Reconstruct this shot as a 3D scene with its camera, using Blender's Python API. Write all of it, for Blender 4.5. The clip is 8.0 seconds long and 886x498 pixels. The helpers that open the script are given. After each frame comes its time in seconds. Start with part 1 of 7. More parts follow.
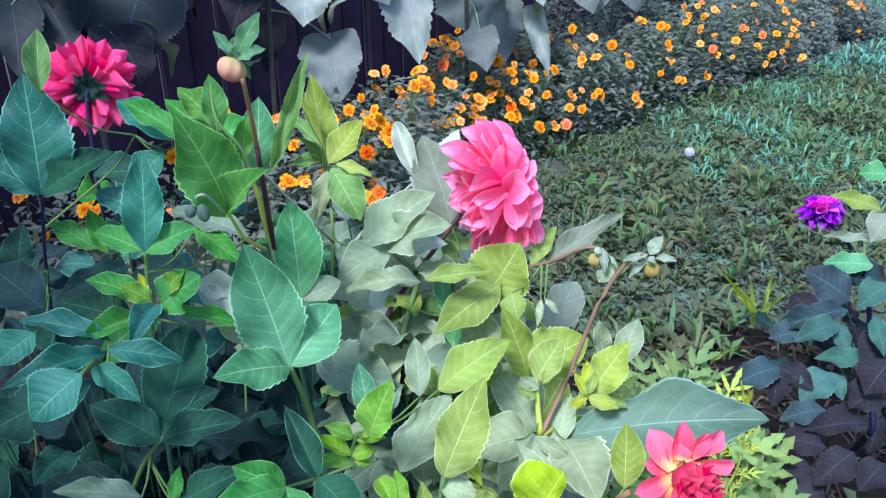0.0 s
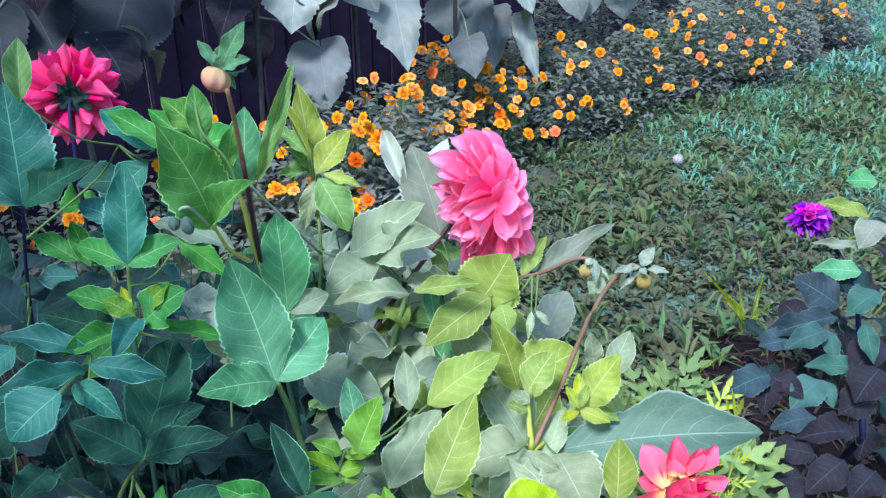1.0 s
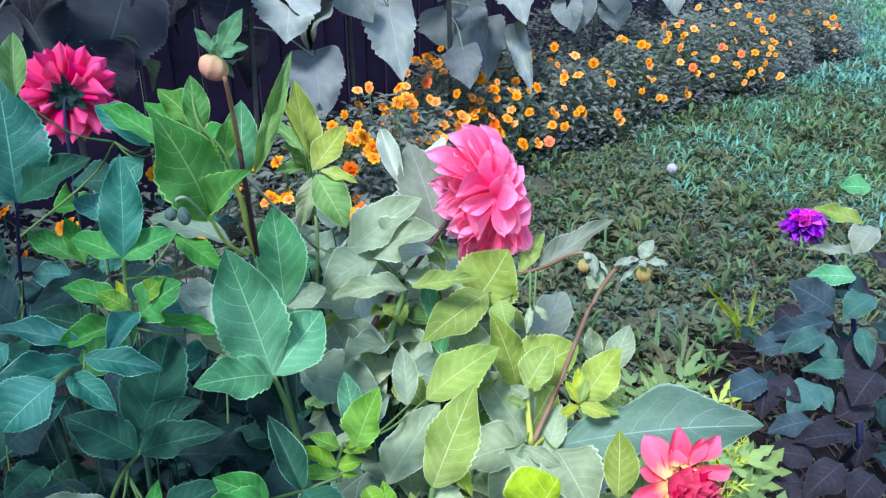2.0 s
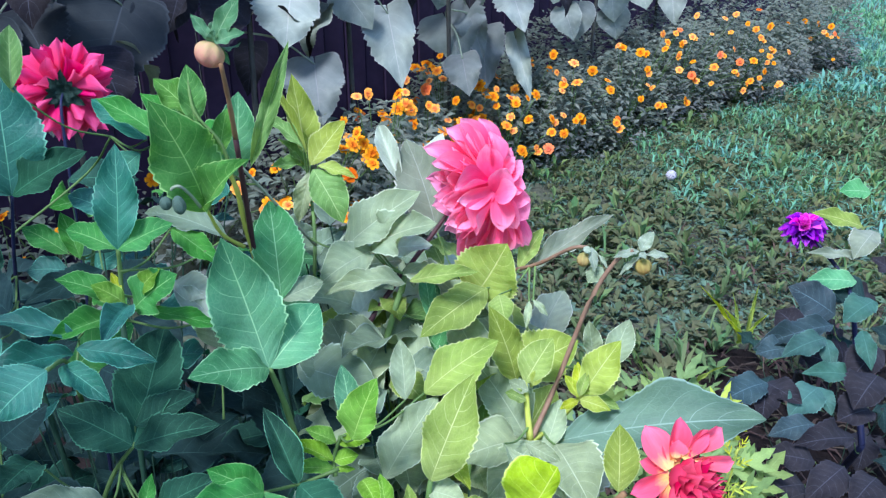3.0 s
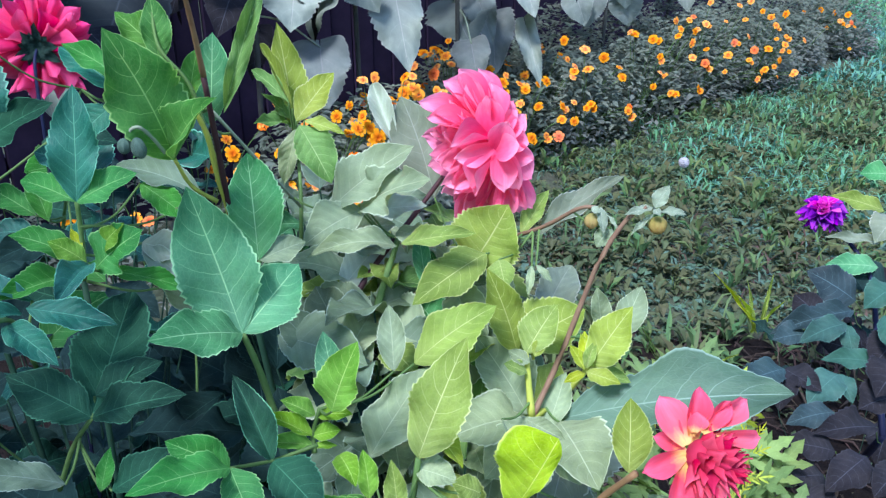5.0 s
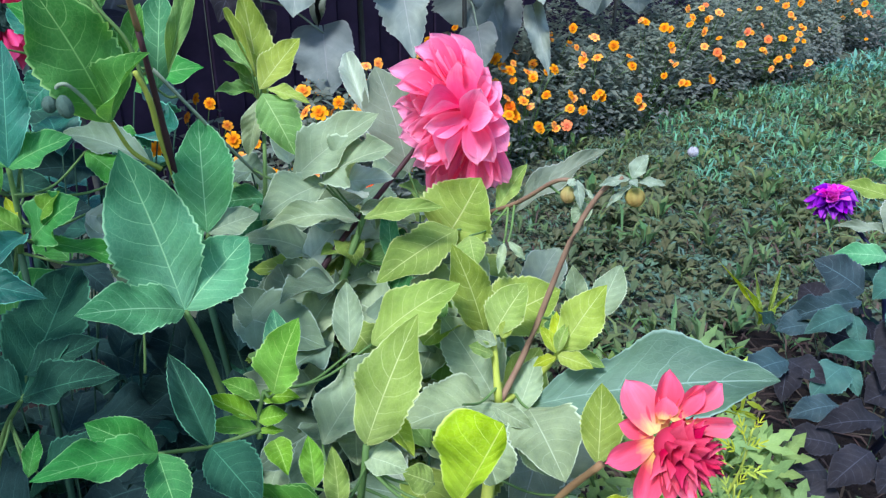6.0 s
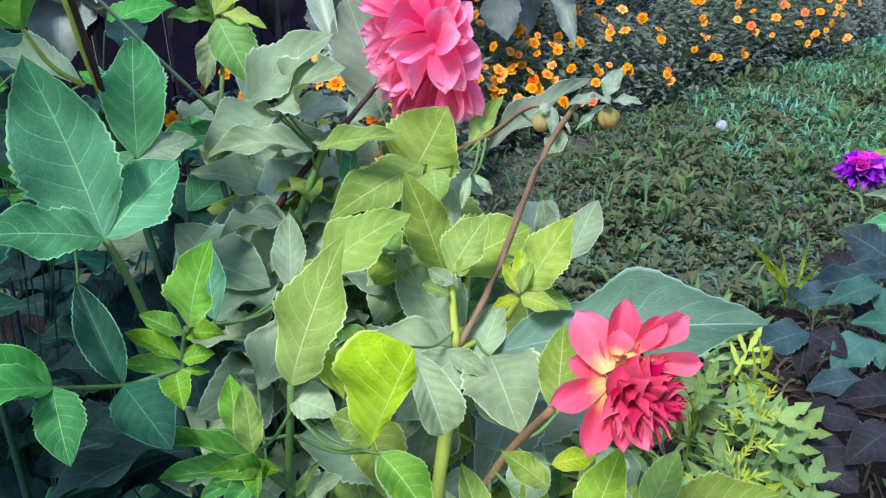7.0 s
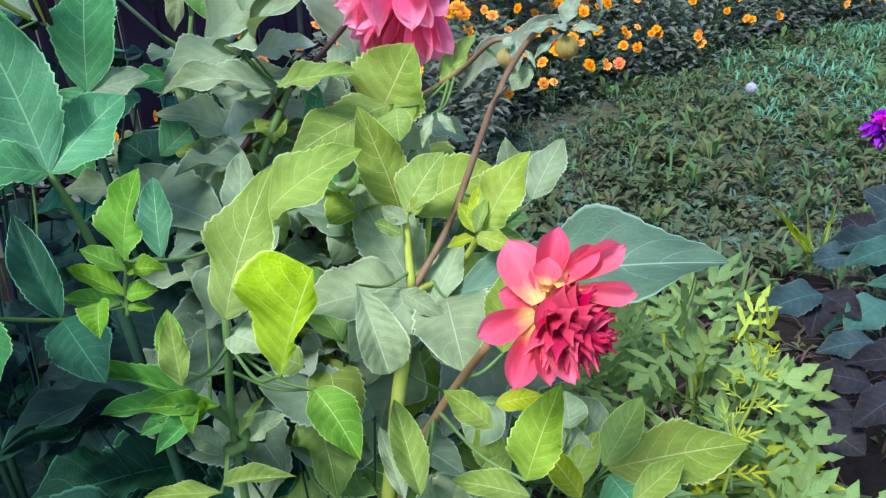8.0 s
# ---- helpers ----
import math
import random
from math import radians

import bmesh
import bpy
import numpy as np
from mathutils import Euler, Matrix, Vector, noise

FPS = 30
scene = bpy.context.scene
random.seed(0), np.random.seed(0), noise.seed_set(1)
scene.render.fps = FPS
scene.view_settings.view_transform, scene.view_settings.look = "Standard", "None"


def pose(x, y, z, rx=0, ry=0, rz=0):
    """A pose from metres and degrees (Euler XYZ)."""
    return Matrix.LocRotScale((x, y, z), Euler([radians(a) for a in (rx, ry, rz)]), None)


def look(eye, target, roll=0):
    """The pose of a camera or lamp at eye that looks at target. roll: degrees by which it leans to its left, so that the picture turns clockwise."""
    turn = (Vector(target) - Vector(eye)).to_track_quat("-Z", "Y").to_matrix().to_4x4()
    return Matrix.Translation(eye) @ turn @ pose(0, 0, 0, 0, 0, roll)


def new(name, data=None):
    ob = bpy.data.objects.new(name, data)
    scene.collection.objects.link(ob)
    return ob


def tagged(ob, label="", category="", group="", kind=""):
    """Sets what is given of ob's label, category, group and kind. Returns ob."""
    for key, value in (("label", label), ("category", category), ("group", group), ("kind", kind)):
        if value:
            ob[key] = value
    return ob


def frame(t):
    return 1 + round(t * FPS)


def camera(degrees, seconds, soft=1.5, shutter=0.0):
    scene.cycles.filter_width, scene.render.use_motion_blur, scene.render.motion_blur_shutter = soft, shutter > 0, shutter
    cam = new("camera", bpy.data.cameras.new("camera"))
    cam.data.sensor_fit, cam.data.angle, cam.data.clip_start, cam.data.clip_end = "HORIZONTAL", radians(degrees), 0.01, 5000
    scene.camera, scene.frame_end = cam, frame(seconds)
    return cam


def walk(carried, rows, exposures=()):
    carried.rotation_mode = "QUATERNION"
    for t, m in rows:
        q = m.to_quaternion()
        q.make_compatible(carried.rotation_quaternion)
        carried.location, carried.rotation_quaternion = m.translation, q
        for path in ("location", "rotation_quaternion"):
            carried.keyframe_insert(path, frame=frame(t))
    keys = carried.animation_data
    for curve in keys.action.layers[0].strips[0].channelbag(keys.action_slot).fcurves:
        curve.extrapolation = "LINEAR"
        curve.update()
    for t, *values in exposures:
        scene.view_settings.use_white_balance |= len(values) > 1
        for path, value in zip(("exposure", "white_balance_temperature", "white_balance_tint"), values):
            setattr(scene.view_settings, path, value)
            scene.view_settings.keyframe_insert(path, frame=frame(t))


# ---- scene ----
cam = camera(60.0, 8.0, soft=1.35)
PATH = [
    (0, (0.012, 0.011, 1.204), (0.007, 1.817, 0.344), -0.1),
    (0.5, (0.012, 0.015, 1.203), (0.022, 1.823, 0.348), 0.0),
    (1, (0.012, 0.02, 1.204), (0.035, 1.833, 0.359), 0.1),
    (1.5, (0.009, 0.018, 1.198), (0.044, 1.838, 0.369), 0.1),
    (3, (0.01, 0.017, 1.177), (0.05, 1.854, 0.386), 0.2),
    (3.5, (0.012, 0.019, 1.17), (0.044, 1.858, 0.385), 0.2),
    (4, (0.009, 0.028, 1.157), (0.033, 1.865, 0.367), 0.3),
    (4.5, (0.012, 0.041, 1.144), (0.031, 1.874, 0.346), 0.2),
    (6, (0.052, 0.079, 1.112), (0.034, 1.902, 0.288), 0.1),
    (6.5, (0.07, 0.097, 1.087), (0.017, 1.911, 0.246), 0.0),
    (7, (0.094, 0.109, 1.067), (-0.003, 1.91, 0.203), -0.5),
    (7.5, (0.111, 0.111, 1.059), (-0.028, 1.895, 0.166), -1.0),
    (8, (0.134, 0.116, 1.046), (-0.045, 1.876, 0.113), -1.5),
]
walk(cam, [(t, look(eye, target, roll)) for t, eye, target, roll in PATH],
     [(0, 1.14, 5420, 28), (4.5, 1.06, 5450, 26), (6, 0.98, 5610, 22), (6.6, 0.94, 5690, 20), (8, 0.91, 5790, 18)])

# ---- world, sun ----
SUN_ELEVATION, SUN_AZIMUTH = 56.0, 212.0   # degrees; azimuth clockwise from +y
world = bpy.data.worlds.new("world")
scene.world = world
world.use_nodes = True
wn = world.node_tree
sky = wn.nodes.new("ShaderNodeTexSky")
sky.sky_type = "NISHITA"
sky.sun_disc = False
sky.sun_elevation = radians(SUN_ELEVATION)
sky.sun_rotation = radians(SUN_AZIMUTH)
wn.links.new(sky.outputs["Color"], wn.nodes["Background"].inputs["Color"])
wn.nodes["Background"].inputs["Strength"].default_value = 0.15
sun_data = bpy.data.lights.new("sun", "SUN")
sun_data.energy, sun_data.angle, sun_data.color = 3.2, radians(15), (1.0, 0.96, 0.90)
sun = new("sun", sun_data)
e, a = radians(SUN_ELEVATION), radians(SUN_AZIMUTH)
sun.matrix_world = look((0, 0, 0), (-math.cos(e) * math.sin(a), -math.cos(e) * math.cos(a), -math.sin(e)))

# ---- materials ----
def material(name):
    m = bpy.data.materials.new(name)
    m.use_nodes = True
    m.node_tree.nodes.clear()
    return m, m.node_tree.nodes, m.node_tree.links


def math_node(nodes, links, op, a, b=None, c=None, clamp=False):
    n = nodes.new("ShaderNodeMath")
    n.operation, n.use_clamp = op, clamp
    for i, v in enumerate((a, b, c)):
        if v is None:
            continue
        if isinstance(v, (int, float)):
            n.inputs[i].default_value = v
        else:
            links.new(v, n.inputs[i])
    return n.outputs[0]


def mix_node(nodes, links, fac, a, b, blend="MIX"):
    n = nodes.new("ShaderNodeMix")
    n.data_type, n.blend_type = "RGBA", blend
    for sock, v in ((n.inputs[0], fac), (n.inputs[6], a), (n.inputs[7], b)):
        if isinstance(v, (int, float)):
            sock.default_value = v
        elif isinstance(v, tuple):
            sock.default_value = (*v, 1) if len(v) == 3 else v
        else:
            links.new(v, sock)
    return n.outputs[2]


def noise_node(nodes, links, vec, scale, detail=4, rough=0.6):
    n = nodes.new("ShaderNodeTexNoise")
    n.inputs["Scale"].default_value, n.inputs["Detail"].default_value, n.inputs["Roughness"].default_value = scale, detail, rough
    links.new(vec, n.inputs["Vector"])
    return n.outputs["Fac"]


def finish(m, nodes, links, colour, rough, height=None, bump=0.3, dist=0.002, through_light=0.0, through_colour=None, sheen=0.0, spec=0.2):
    p = nodes.new("ShaderNodeBsdfPrincipled")
    out = nodes.new("ShaderNodeOutputMaterial")
    for sock, v in ((p.inputs["Base Color"], colour), (p.inputs["Roughness"], rough)):
        if isinstance(v, (int, float)):
            sock.default_value = v
        elif isinstance(v, tuple):
            sock.default_value = (*v, 1)
        else:
            links.new(v, sock)
    p.inputs["Sheen Weight"].default_value, p.inputs["Specular IOR Level"].default_value = sheen, spec
    if height is not None:
        b = nodes.new("ShaderNodeBump")
        b.inputs["Strength"].default_value, b.inputs["Distance"].default_value = bump, dist
        links.new(height, b.inputs["Height"])
        links.new(b.outputs[0], p.inputs["Normal"])
    surf = p.outputs[0]
    if through_light:
        tr = nodes.new("ShaderNodeBsdfTranslucent")
        src = through_colour if through_colour is not None else colour
        if isinstance(src, tuple):
            tr.inputs[0].default_value = (*src, 1)
        else:
            links.new(src, tr.inputs[0])
        mx = nodes.new("ShaderNodeMixShader")
        mx.inputs[0].default_value = through_light
        links.new(surf, mx.inputs[1])
        links.new(tr.outputs[0], mx.inputs[2])
        surf = mx.outputs[0]
    links.new(surf, out.inputs[0])
    return m


def leaf_material(name, colour, vein, rough=0.5, veins=7.5, slant=0.55, through_light=0.28, rim=0.7, blotch=0.42, veiny=0.9, spec=0.13):
    """A leaf blade: pale midrib and slanting side veins, puckered between them, mottled, with a thin pale margin
    brightened to paint an edge halo.
    """
    m, n, l = material(name)
    uv = n.new("ShaderNodeUVMap")
    sep = n.new("ShaderNodeSeparateXYZ")
    l.new(uv.outputs[0], sep.inputs[0])
    info = n.new("ShaderNodeObjectInfo")
    geo = n.new("ShaderNodeTexCoord")
    # |across| 0 at the midrib, 1 at the margin; along 0..1
    across = math_node(n, l, "ABSOLUTE", math_node(n, l, "MULTIPLY_ADD", sep.outputs[0], 2.0, -1.0))
    along = sep.outputs[1]
    wob = noise_node(n, l, geo.outputs["Object"], 6.0, 2)
    vs = math_node(n, l, "SUBTRACT", along, math_node(n, l, "MULTIPLY", math_node(n, l, "POWER", across, 1.3), slant * 0.42))
    vs = math_node(n, l, "ADD", vs, math_node(n, l, "MULTIPLY", math_node(n, l, "SUBTRACT", wob, 0.5), 0.035))
    ph = math_node(n, l, "FRACT", math_node(n, l, "MULTIPLY", vs, veins))
    tri = math_node(n, l, "ABSOLUTE", math_node(n, l, "MULTIPLY_ADD", ph, 2.0, -1.0))       # 1 at a vein
    side = math_node(n, l, "MULTIPLY", math_node(n, l, "SUBTRACT", tri, 0.945), 24.0, clamp=True)
    side = math_node(n, l, "MULTIPLY", side, math_node(n, l, "SUBTRACT", 1.0, math_node(n, l, "POWER", across, 2.0)))
    mid = math_node(n, l, "SUBTRACT", 1.0, math_node(n, l, "MULTIPLY", across, 32.0), clamp=True)
    # the fine net between the side veins
    net = n.new("ShaderNodeTexVoronoi")
    net.feature = "DISTANCE_TO_EDGE"
    net.inputs["Scale"].default_value = 1.0
    stretch = n.new("ShaderNodeMapping")
    stretch.inputs["Scale"].default_value = (17.0, 26.0, 1.0)
    l.new(uv.outputs[0], stretch.inputs[0])
    l.new(stretch.outputs[0], net.inputs["Vector"])
    mesh = math_node(n, l, "SUBTRACT", 1.0, math_node(n, l, "MULTIPLY", net.outputs["Distance"], 9.0), clamp=True)
    veinmask = math_node(n, l, "MAXIMUM", math_node(n, l, "MULTIPLY", side, veiny * 0.66), math_node(n, l, "MULTIPLY", mid, 0.25 + 0.75 * veiny))
    veinmask = math_node(n, l, "MAXIMUM", veinmask, math_node(n, l, "MULTIPLY", mesh, 0.085 * veiny))
    edge = math_node(n, l, "MULTIPLY", math_node(n, l, "SUBTRACT", across, 0.935), 20.0, clamp=True)
    big = noise_node(n, l, geo.outputs["Object"], 2.6, 3)
    fine = noise_node(n, l, geo.outputs["Object"], 30.0, 6, 0.7)
    dark = tuple(c * (1 - blotch) for c in colour)
    light = (min(1, colour[0] * (1 + blotch) + 0.012), min(1, colour[1] * (1 + blotch * 0.8) + 0.01), min(1, colour[2] * (1 + blotch * 0.5) + 0.004))
    col = mix_node(n, l, math_node(n, l, "MULTIPLY_ADD", big, 1.6, -0.3, clamp=True), dark, light)
    col = mix_node(n, l, math_node(n, l, "MULTIPLY", math_node(n, l, "SUBTRACT", fine, 0.46), 0.8, clamp=True), col, tuple(c * 0.6 for c in colour))
    young = tuple(0.55 * c + 0.45 * v for c, v in zip(colour, vein))
    col = mix_node(n, l, math_node(n, l, "MULTIPLY", math_node(n, l, "SUBTRACT", 1.0, math_node(n, l, "ADD", along, math_node(n, l, "MULTIPLY", across, 0.25))), 0.55, clamp=True), col, young)
    # shading of the puckers, painted as darker colour between veins
    between = math_node(n, l, "MULTIPLY", math_node(n, l, "POWER", math_node(n, l, "SUBTRACT", 1.0, tri), 2.0), 0.12)
    col = mix_node(n, l, between, col, tuple(c * 0.45 for c in colour))
    # each blade its own shade
    hsv = n.new("ShaderNodeHueSaturation")
    l.new(math_node(n, l, "MULTIPLY_ADD", info.outputs["Random"], 0.03, 0.485), hsv.inputs["Hue"])
    l.new(math_node(n, l, "MULTIPLY_ADD", info.outputs["Random"], -0.14, 1.12), hsv.inputs["Saturation"])
    l.new(math_node(n, l, "MULTIPLY_ADD", math_node(n, l, "FRACT", math_node(n, l, "MULTIPLY", info.outputs["Random"], 7.31)), 0.36, 0.82), hsv.inputs["Value"])
    l.new(col, hsv.inputs["Color"])
    bright = tuple(min(1.0, v * 1.18 + 0.01) for v in vein)
    col = mix_node(n, l, math_node(n, l, "MULTIPLY", veinmask, 0.92), hsv.outputs[0], bright)
    # pale margin, with a bright edge halo put into its colour
    col = mix_node(n, l, math_node(n, l, "MULTIPLY", edge, rim), col, bright)
    # cushions between the veins, sunk along them
    height = math_node(n, l, "ADD", math_node(n, l, "MULTIPLY", tri, -0.30), math_node(n, l, "MULTIPLY", fine, 0.28))
    height = math_node(n, l, "SUBTRACT", height, math_node(n, l, "MULTIPLY", mesh, 0.10))
    height = math_node(n, l, "SUBTRACT", height, math_node(n, l, "MULTIPLY", mid, 0.9))
    thr = mix_node(n, l, 1.0, col, (1.35, 1.3, 0.45), "MULTIPLY")
    return finish(m, n, l, col, math_node(n, l, "MULTIPLY_ADD", fine, 0.25, rough - 0.1), height, 0.40, 0.0035, through_light, thr, 0.0, spec)


LEAF = {
    "young": leaf_material("leaf_young", (0.29, 0.42, 0.03), (0.66, 0.72, 0.24), 0.48, through_light=0.34),
    "lime": leaf_material("leaf_lime", (0.245, 0.37, 0.065), (0.60, 0.68, 0.32), 0.5, through_light=0.34),
    "sunny": leaf_material("leaf_sunny", (0.28, 0.46, 0.018), (0.62, 0.74, 0.18), 0.5, through_light=0.36),
    "fresh": leaf_material("leaf_fresh", (0.115, 0.31, 0.03), (0.46, 0.68, 0.20), 0.48, through_light=0.32),
    "mid": leaf_material("leaf_mid", (0.058, 0.255, 0.105), (0.36, 0.66, 0.34), 0.42),
    "green": leaf_material("leaf_green", (0.115, 0.275, 0.07), (0.44, 0.62, 0.26), 0.46, through_light=0.3),
    "vivid": leaf_material("leaf_vivid", (0.032, 0.235, 0.04), (0.28, 0.56, 0.20), 0.44),
    "grass": leaf_material("leaf_grass_green", (0.055, 0.225, 0.045), (0.36, 0.62, 0.20), 0.46, through_light=0.3),
    # two dark copies for left leaves: shade in the colour, rims kept bright
    "tealdark": leaf_material("leaf_teal_shade", (0.010, 0.088, 0.070), (0.14, 0.46, 0.30), 0.36, through_light=0.15, rim=1.0, veiny=0.5, spec=0.28),
    "rimmed": leaf_material("leaf_rimmed", (0.010, 0.052, 0.036), (0.16, 0.46, 0.24), 0.5, through_light=0.12, rim=1.0, veiny=0.25, spec=0.12),
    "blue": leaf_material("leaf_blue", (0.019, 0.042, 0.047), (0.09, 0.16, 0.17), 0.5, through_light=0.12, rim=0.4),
    "olive": leaf_material("leaf_olive", (0.19, 0.32, 0.065), (0.52, 0.60, 0.24), 0.5, through_light=0.32),
    "silver": leaf_material("leaf_silver", (0.180, 0.245, 0.165), (0.42, 0.48, 0.40), 0.42, through_light=0.2, veiny=0.35),
    "grey": leaf_material("leaf_grey", (0.228, 0.325, 0.178), (0.52, 0.63, 0.42), 0.42, through_light=0.2, veiny=0.45),
    # whitish blades: sun gloss is put into the base colour
    "pale": leaf_material("leaf_pale", (0.39, 0.49, 0.36), (0.62, 0.72, 0.54), 0.36, through_light=0.15, blotch=0.18, veiny=0.35),
    "teal": leaf_material("leaf_teal", (0.014, 0.125, 0.088), (0.17, 0.48, 0.30), 0.38, through_light=0.2, spec=0.24),
    "steel": leaf_material("leaf_steel", (0.068, 0.135, 0.096), (0.36, 0.54, 0.44), 0.42, through_light=0.2, rim=0.45, veiny=0.4),
    "slate": leaf_material("leaf_slate", (0.130, 0.212, 0.128), (0.36, 0.48, 0.38), 0.42, through_light=0.2, veiny=0.4),
    # two shaded copies of the leaf green: the shade is in the colour
    "bottle": leaf_material("leaf_shaded", (0.011, 0.052, 0.036), (0.08, 0.26, 0.14), 0.6, through_light=0.12, rim=0.6, veiny=0.6, spec=0.06),
    "inkgreen": leaf_material("leaf_deep_shade", (0.012, 0.034, 0.034), (0.035, 0.09, 0.075), 0.8, through_light=0.08, rim=0.4, spec=0.03),
    # near-black for the right dahlia and fence leaves: shade painted as leaf colour
    "bronze": leaf_material("leaf_dusk_shade", (0.015, 0.016, 0.021), (0.06, 0.07, 0.085), 0.75, through_light=0.08, rim=0.3, spec=0.05),
    # darkest sunflower copy, shade put into its colour
    "aged": leaf_material("leaf_sunflower_shade", (0.026, 0.036, 0.040), (0.07, 0.09, 0.10), 0.7, 5.0, 0.9, 0.1, 0.3, veiny=0.3, spec=0.1),
    "seagreen": leaf_material("leaf_sea_green", (0.03, 0.095, 0.07), (0.10, 0.24, 0.19), 0.5, through_light=0.15, rim=0.5, veiny=0.5, spec=0.15),
    "sunflower": leaf_material("leaf_sunflower", (0.215, 0.285, 0.245), (0.40, 0.43, 0.38), 0.6, 5.0, 0.9, 0.18, 0.5, veiny=0.45),
    # half-dark copy of the sunflower leaf; its shade is painted in
    "sunflower_old": leaf_material("leaf_sunflower_halfshade", (0.130, 0.175, 0.155), (0.21, 0.22, 0.21), 0.65, 5.0, 0.9, 0.15, 0.4, veiny=0.4),
    "lace": leaf_material("leaf_lace", (0.185, 0.315, 0.11), (0.36, 0.5, 0.22), 0.5, through_light=0.3, rim=0.2, veiny=0.2),
    "lacey": leaf_material("leaf_lace_young", (0.40, 0.50, 0.055), (0.54, 0.62, 0.18), 0.5, through_light=0.34, rim=0.2, veiny=0.2),
}


def petal_material(name, base, mid, tip, rough=0.45, through_light=0.3, where=0.5):
    m, n, l = material(name)
    uv = n.new("ShaderNodeUVMap")
    sep = n.new("ShaderNodeSeparateXYZ")
    l.new(uv.outputs[0], sep.inputs[0])
    info = n.new("ShaderNodeObjectInfo")
    tc = n.new("ShaderNodeTexCoord")
    across = math_node(n, l, "ABSOLUTE", math_node(n, l, "MULTIPLY_ADD", sep.outputs[0], 2.0, -1.0))
    streak = n.new("ShaderNodeTexNoise")
    mp = n.new("ShaderNodeMapping")
    mp.inputs["Scale"].default_value = (34, 2.0, 1)
    l.new(uv.outputs[0], mp.inputs[0])
    l.new(mp.outputs[0], streak.inputs["Vector"])
    streak.inputs["Scale"].default_value = 1.0
    soft = noise_node(n, l, tc.outputs["Object"], 3.0, 2)
    k = math_node(n, l, "ADD", sep.outputs[1], math_node(n, l, "MULTIPLY", math_node(n, l, "SUBTRACT", soft, 0.5), 0.5))
    ramp = n.new("ShaderNodeValToRGB")
    ramp.color_ramp.elements[0].color, ramp.color_ramp.elements[1].color = (*base, 1), (*tip, 1)
    ramp.color_ramp.elements[0].position, ramp.color_ramp.elements[1].position = 0.05, 0.98
    el = ramp.color_ramp.elements.new(where)
    el.color = (*mid, 1)
    l.new(k, ramp.inputs[0])
    col = mix_node(n, l, math_node(n, l, "MULTIPLY", math_node(n, l, "POWER", across, 5.0), 0.12), ramp.outputs[0], tuple(min(1.0, c * 1.3 + 0.03) for c in tip))
    col = mix_node(n, l, math_node(n, l, "MULTIPLY", math_node(n, l, "SUBTRACT", streak.outputs[0], 0.45), 1.2, clamp=True), col, tuple(c * 0.72 for c in mid))
    hsv = n.new("ShaderNodeHueSaturation")
    l.new(math_node(n, l, "MULTIPLY_ADD", info.outputs["Random"], 0.22, 0.9), hsv.inputs["Value"])
    l.new(math_node(n, l, "MULTIPLY_ADD", info.outputs["Random"], -0.15, 1.05), hsv.inputs["Saturation"])
    l.new(col, hsv.inputs["Color"])
    return finish(m, n, l, hsv.outputs[0], rough, streak.outputs[0], 0.25, 0.001, through_light, spec=0.08)


PINK = petal_material("petal_pink", (0.88, 0.045, 0.19), (0.96, 0.14, 0.32), (0.98, 0.41, 0.56), 0.5, 0.46, 0.5)
PINK_IN = petal_material("petal_pink_inner", (0.84, 0.030, 0.15), (0.95, 0.09, 0.25), (0.98, 0.28, 0.44), 0.5, 0.46)
CORAL = petal_material("petal_coral", (0.90, 0.58, 0.18), (0.88, 0.12, 0.17), (0.91, 0.17, 0.28), 0.5, 0.35, 0.36)
CORAL_IN = petal_material("petal_crimson", (0.28, 0.005, 0.035), (0.52, 0.014, 0.062), (0.74, 0.06, 0.125), 0.5, 0.3)
CORAL_DARK = petal_material("petal_dark_crimson", (0.18, 0.003, 0.022), (0.36, 0.007, 0.045), (0.54, 0.025, 0.09), 0.5, 0.25)
CRIMSON = petal_material("petal_red", (0.56, 0.005, 0.10), (0.82, 0.014, 0.17), (0.92, 0.08, 0.28), 0.5, 0.45)
PURPLE = petal_material("petal_purple", (0.07, 0.006, 0.25), (0.20, 0.015, 0.46), (0.42, 0.03, 0.58))
MAGENTA = petal_material("petal_magenta", (0.40, 0.006, 0.22), (0.72, 0.025, 0.48), (0.86, 0.07, 0.66))
ORANGE = petal_material("petal_orange", (0.54, 0.085, 0.0), (0.80, 0.26, 0.0), (0.88, 0.40, 0.0), 0.8, 0.2, 0.42)
RUST = petal_material("petal_rust", (0.50, 0.06, 0.0), (0.80, 0.14, 0.0), (0.86, 0.22, 0.002), 0.6, 0.3, 0.4)
BUDPINK = petal_material("petal_bud", (0.40, 0.42, 0.12), (0.60, 0.36, 0.18), (0.62, 0.14, 0.17))
BUDGREEN = petal_material("petal_bud_green", (0.24, 0.27, 0.06), (0.40, 0.33, 0.10), (0.48, 0.27, 0.09))


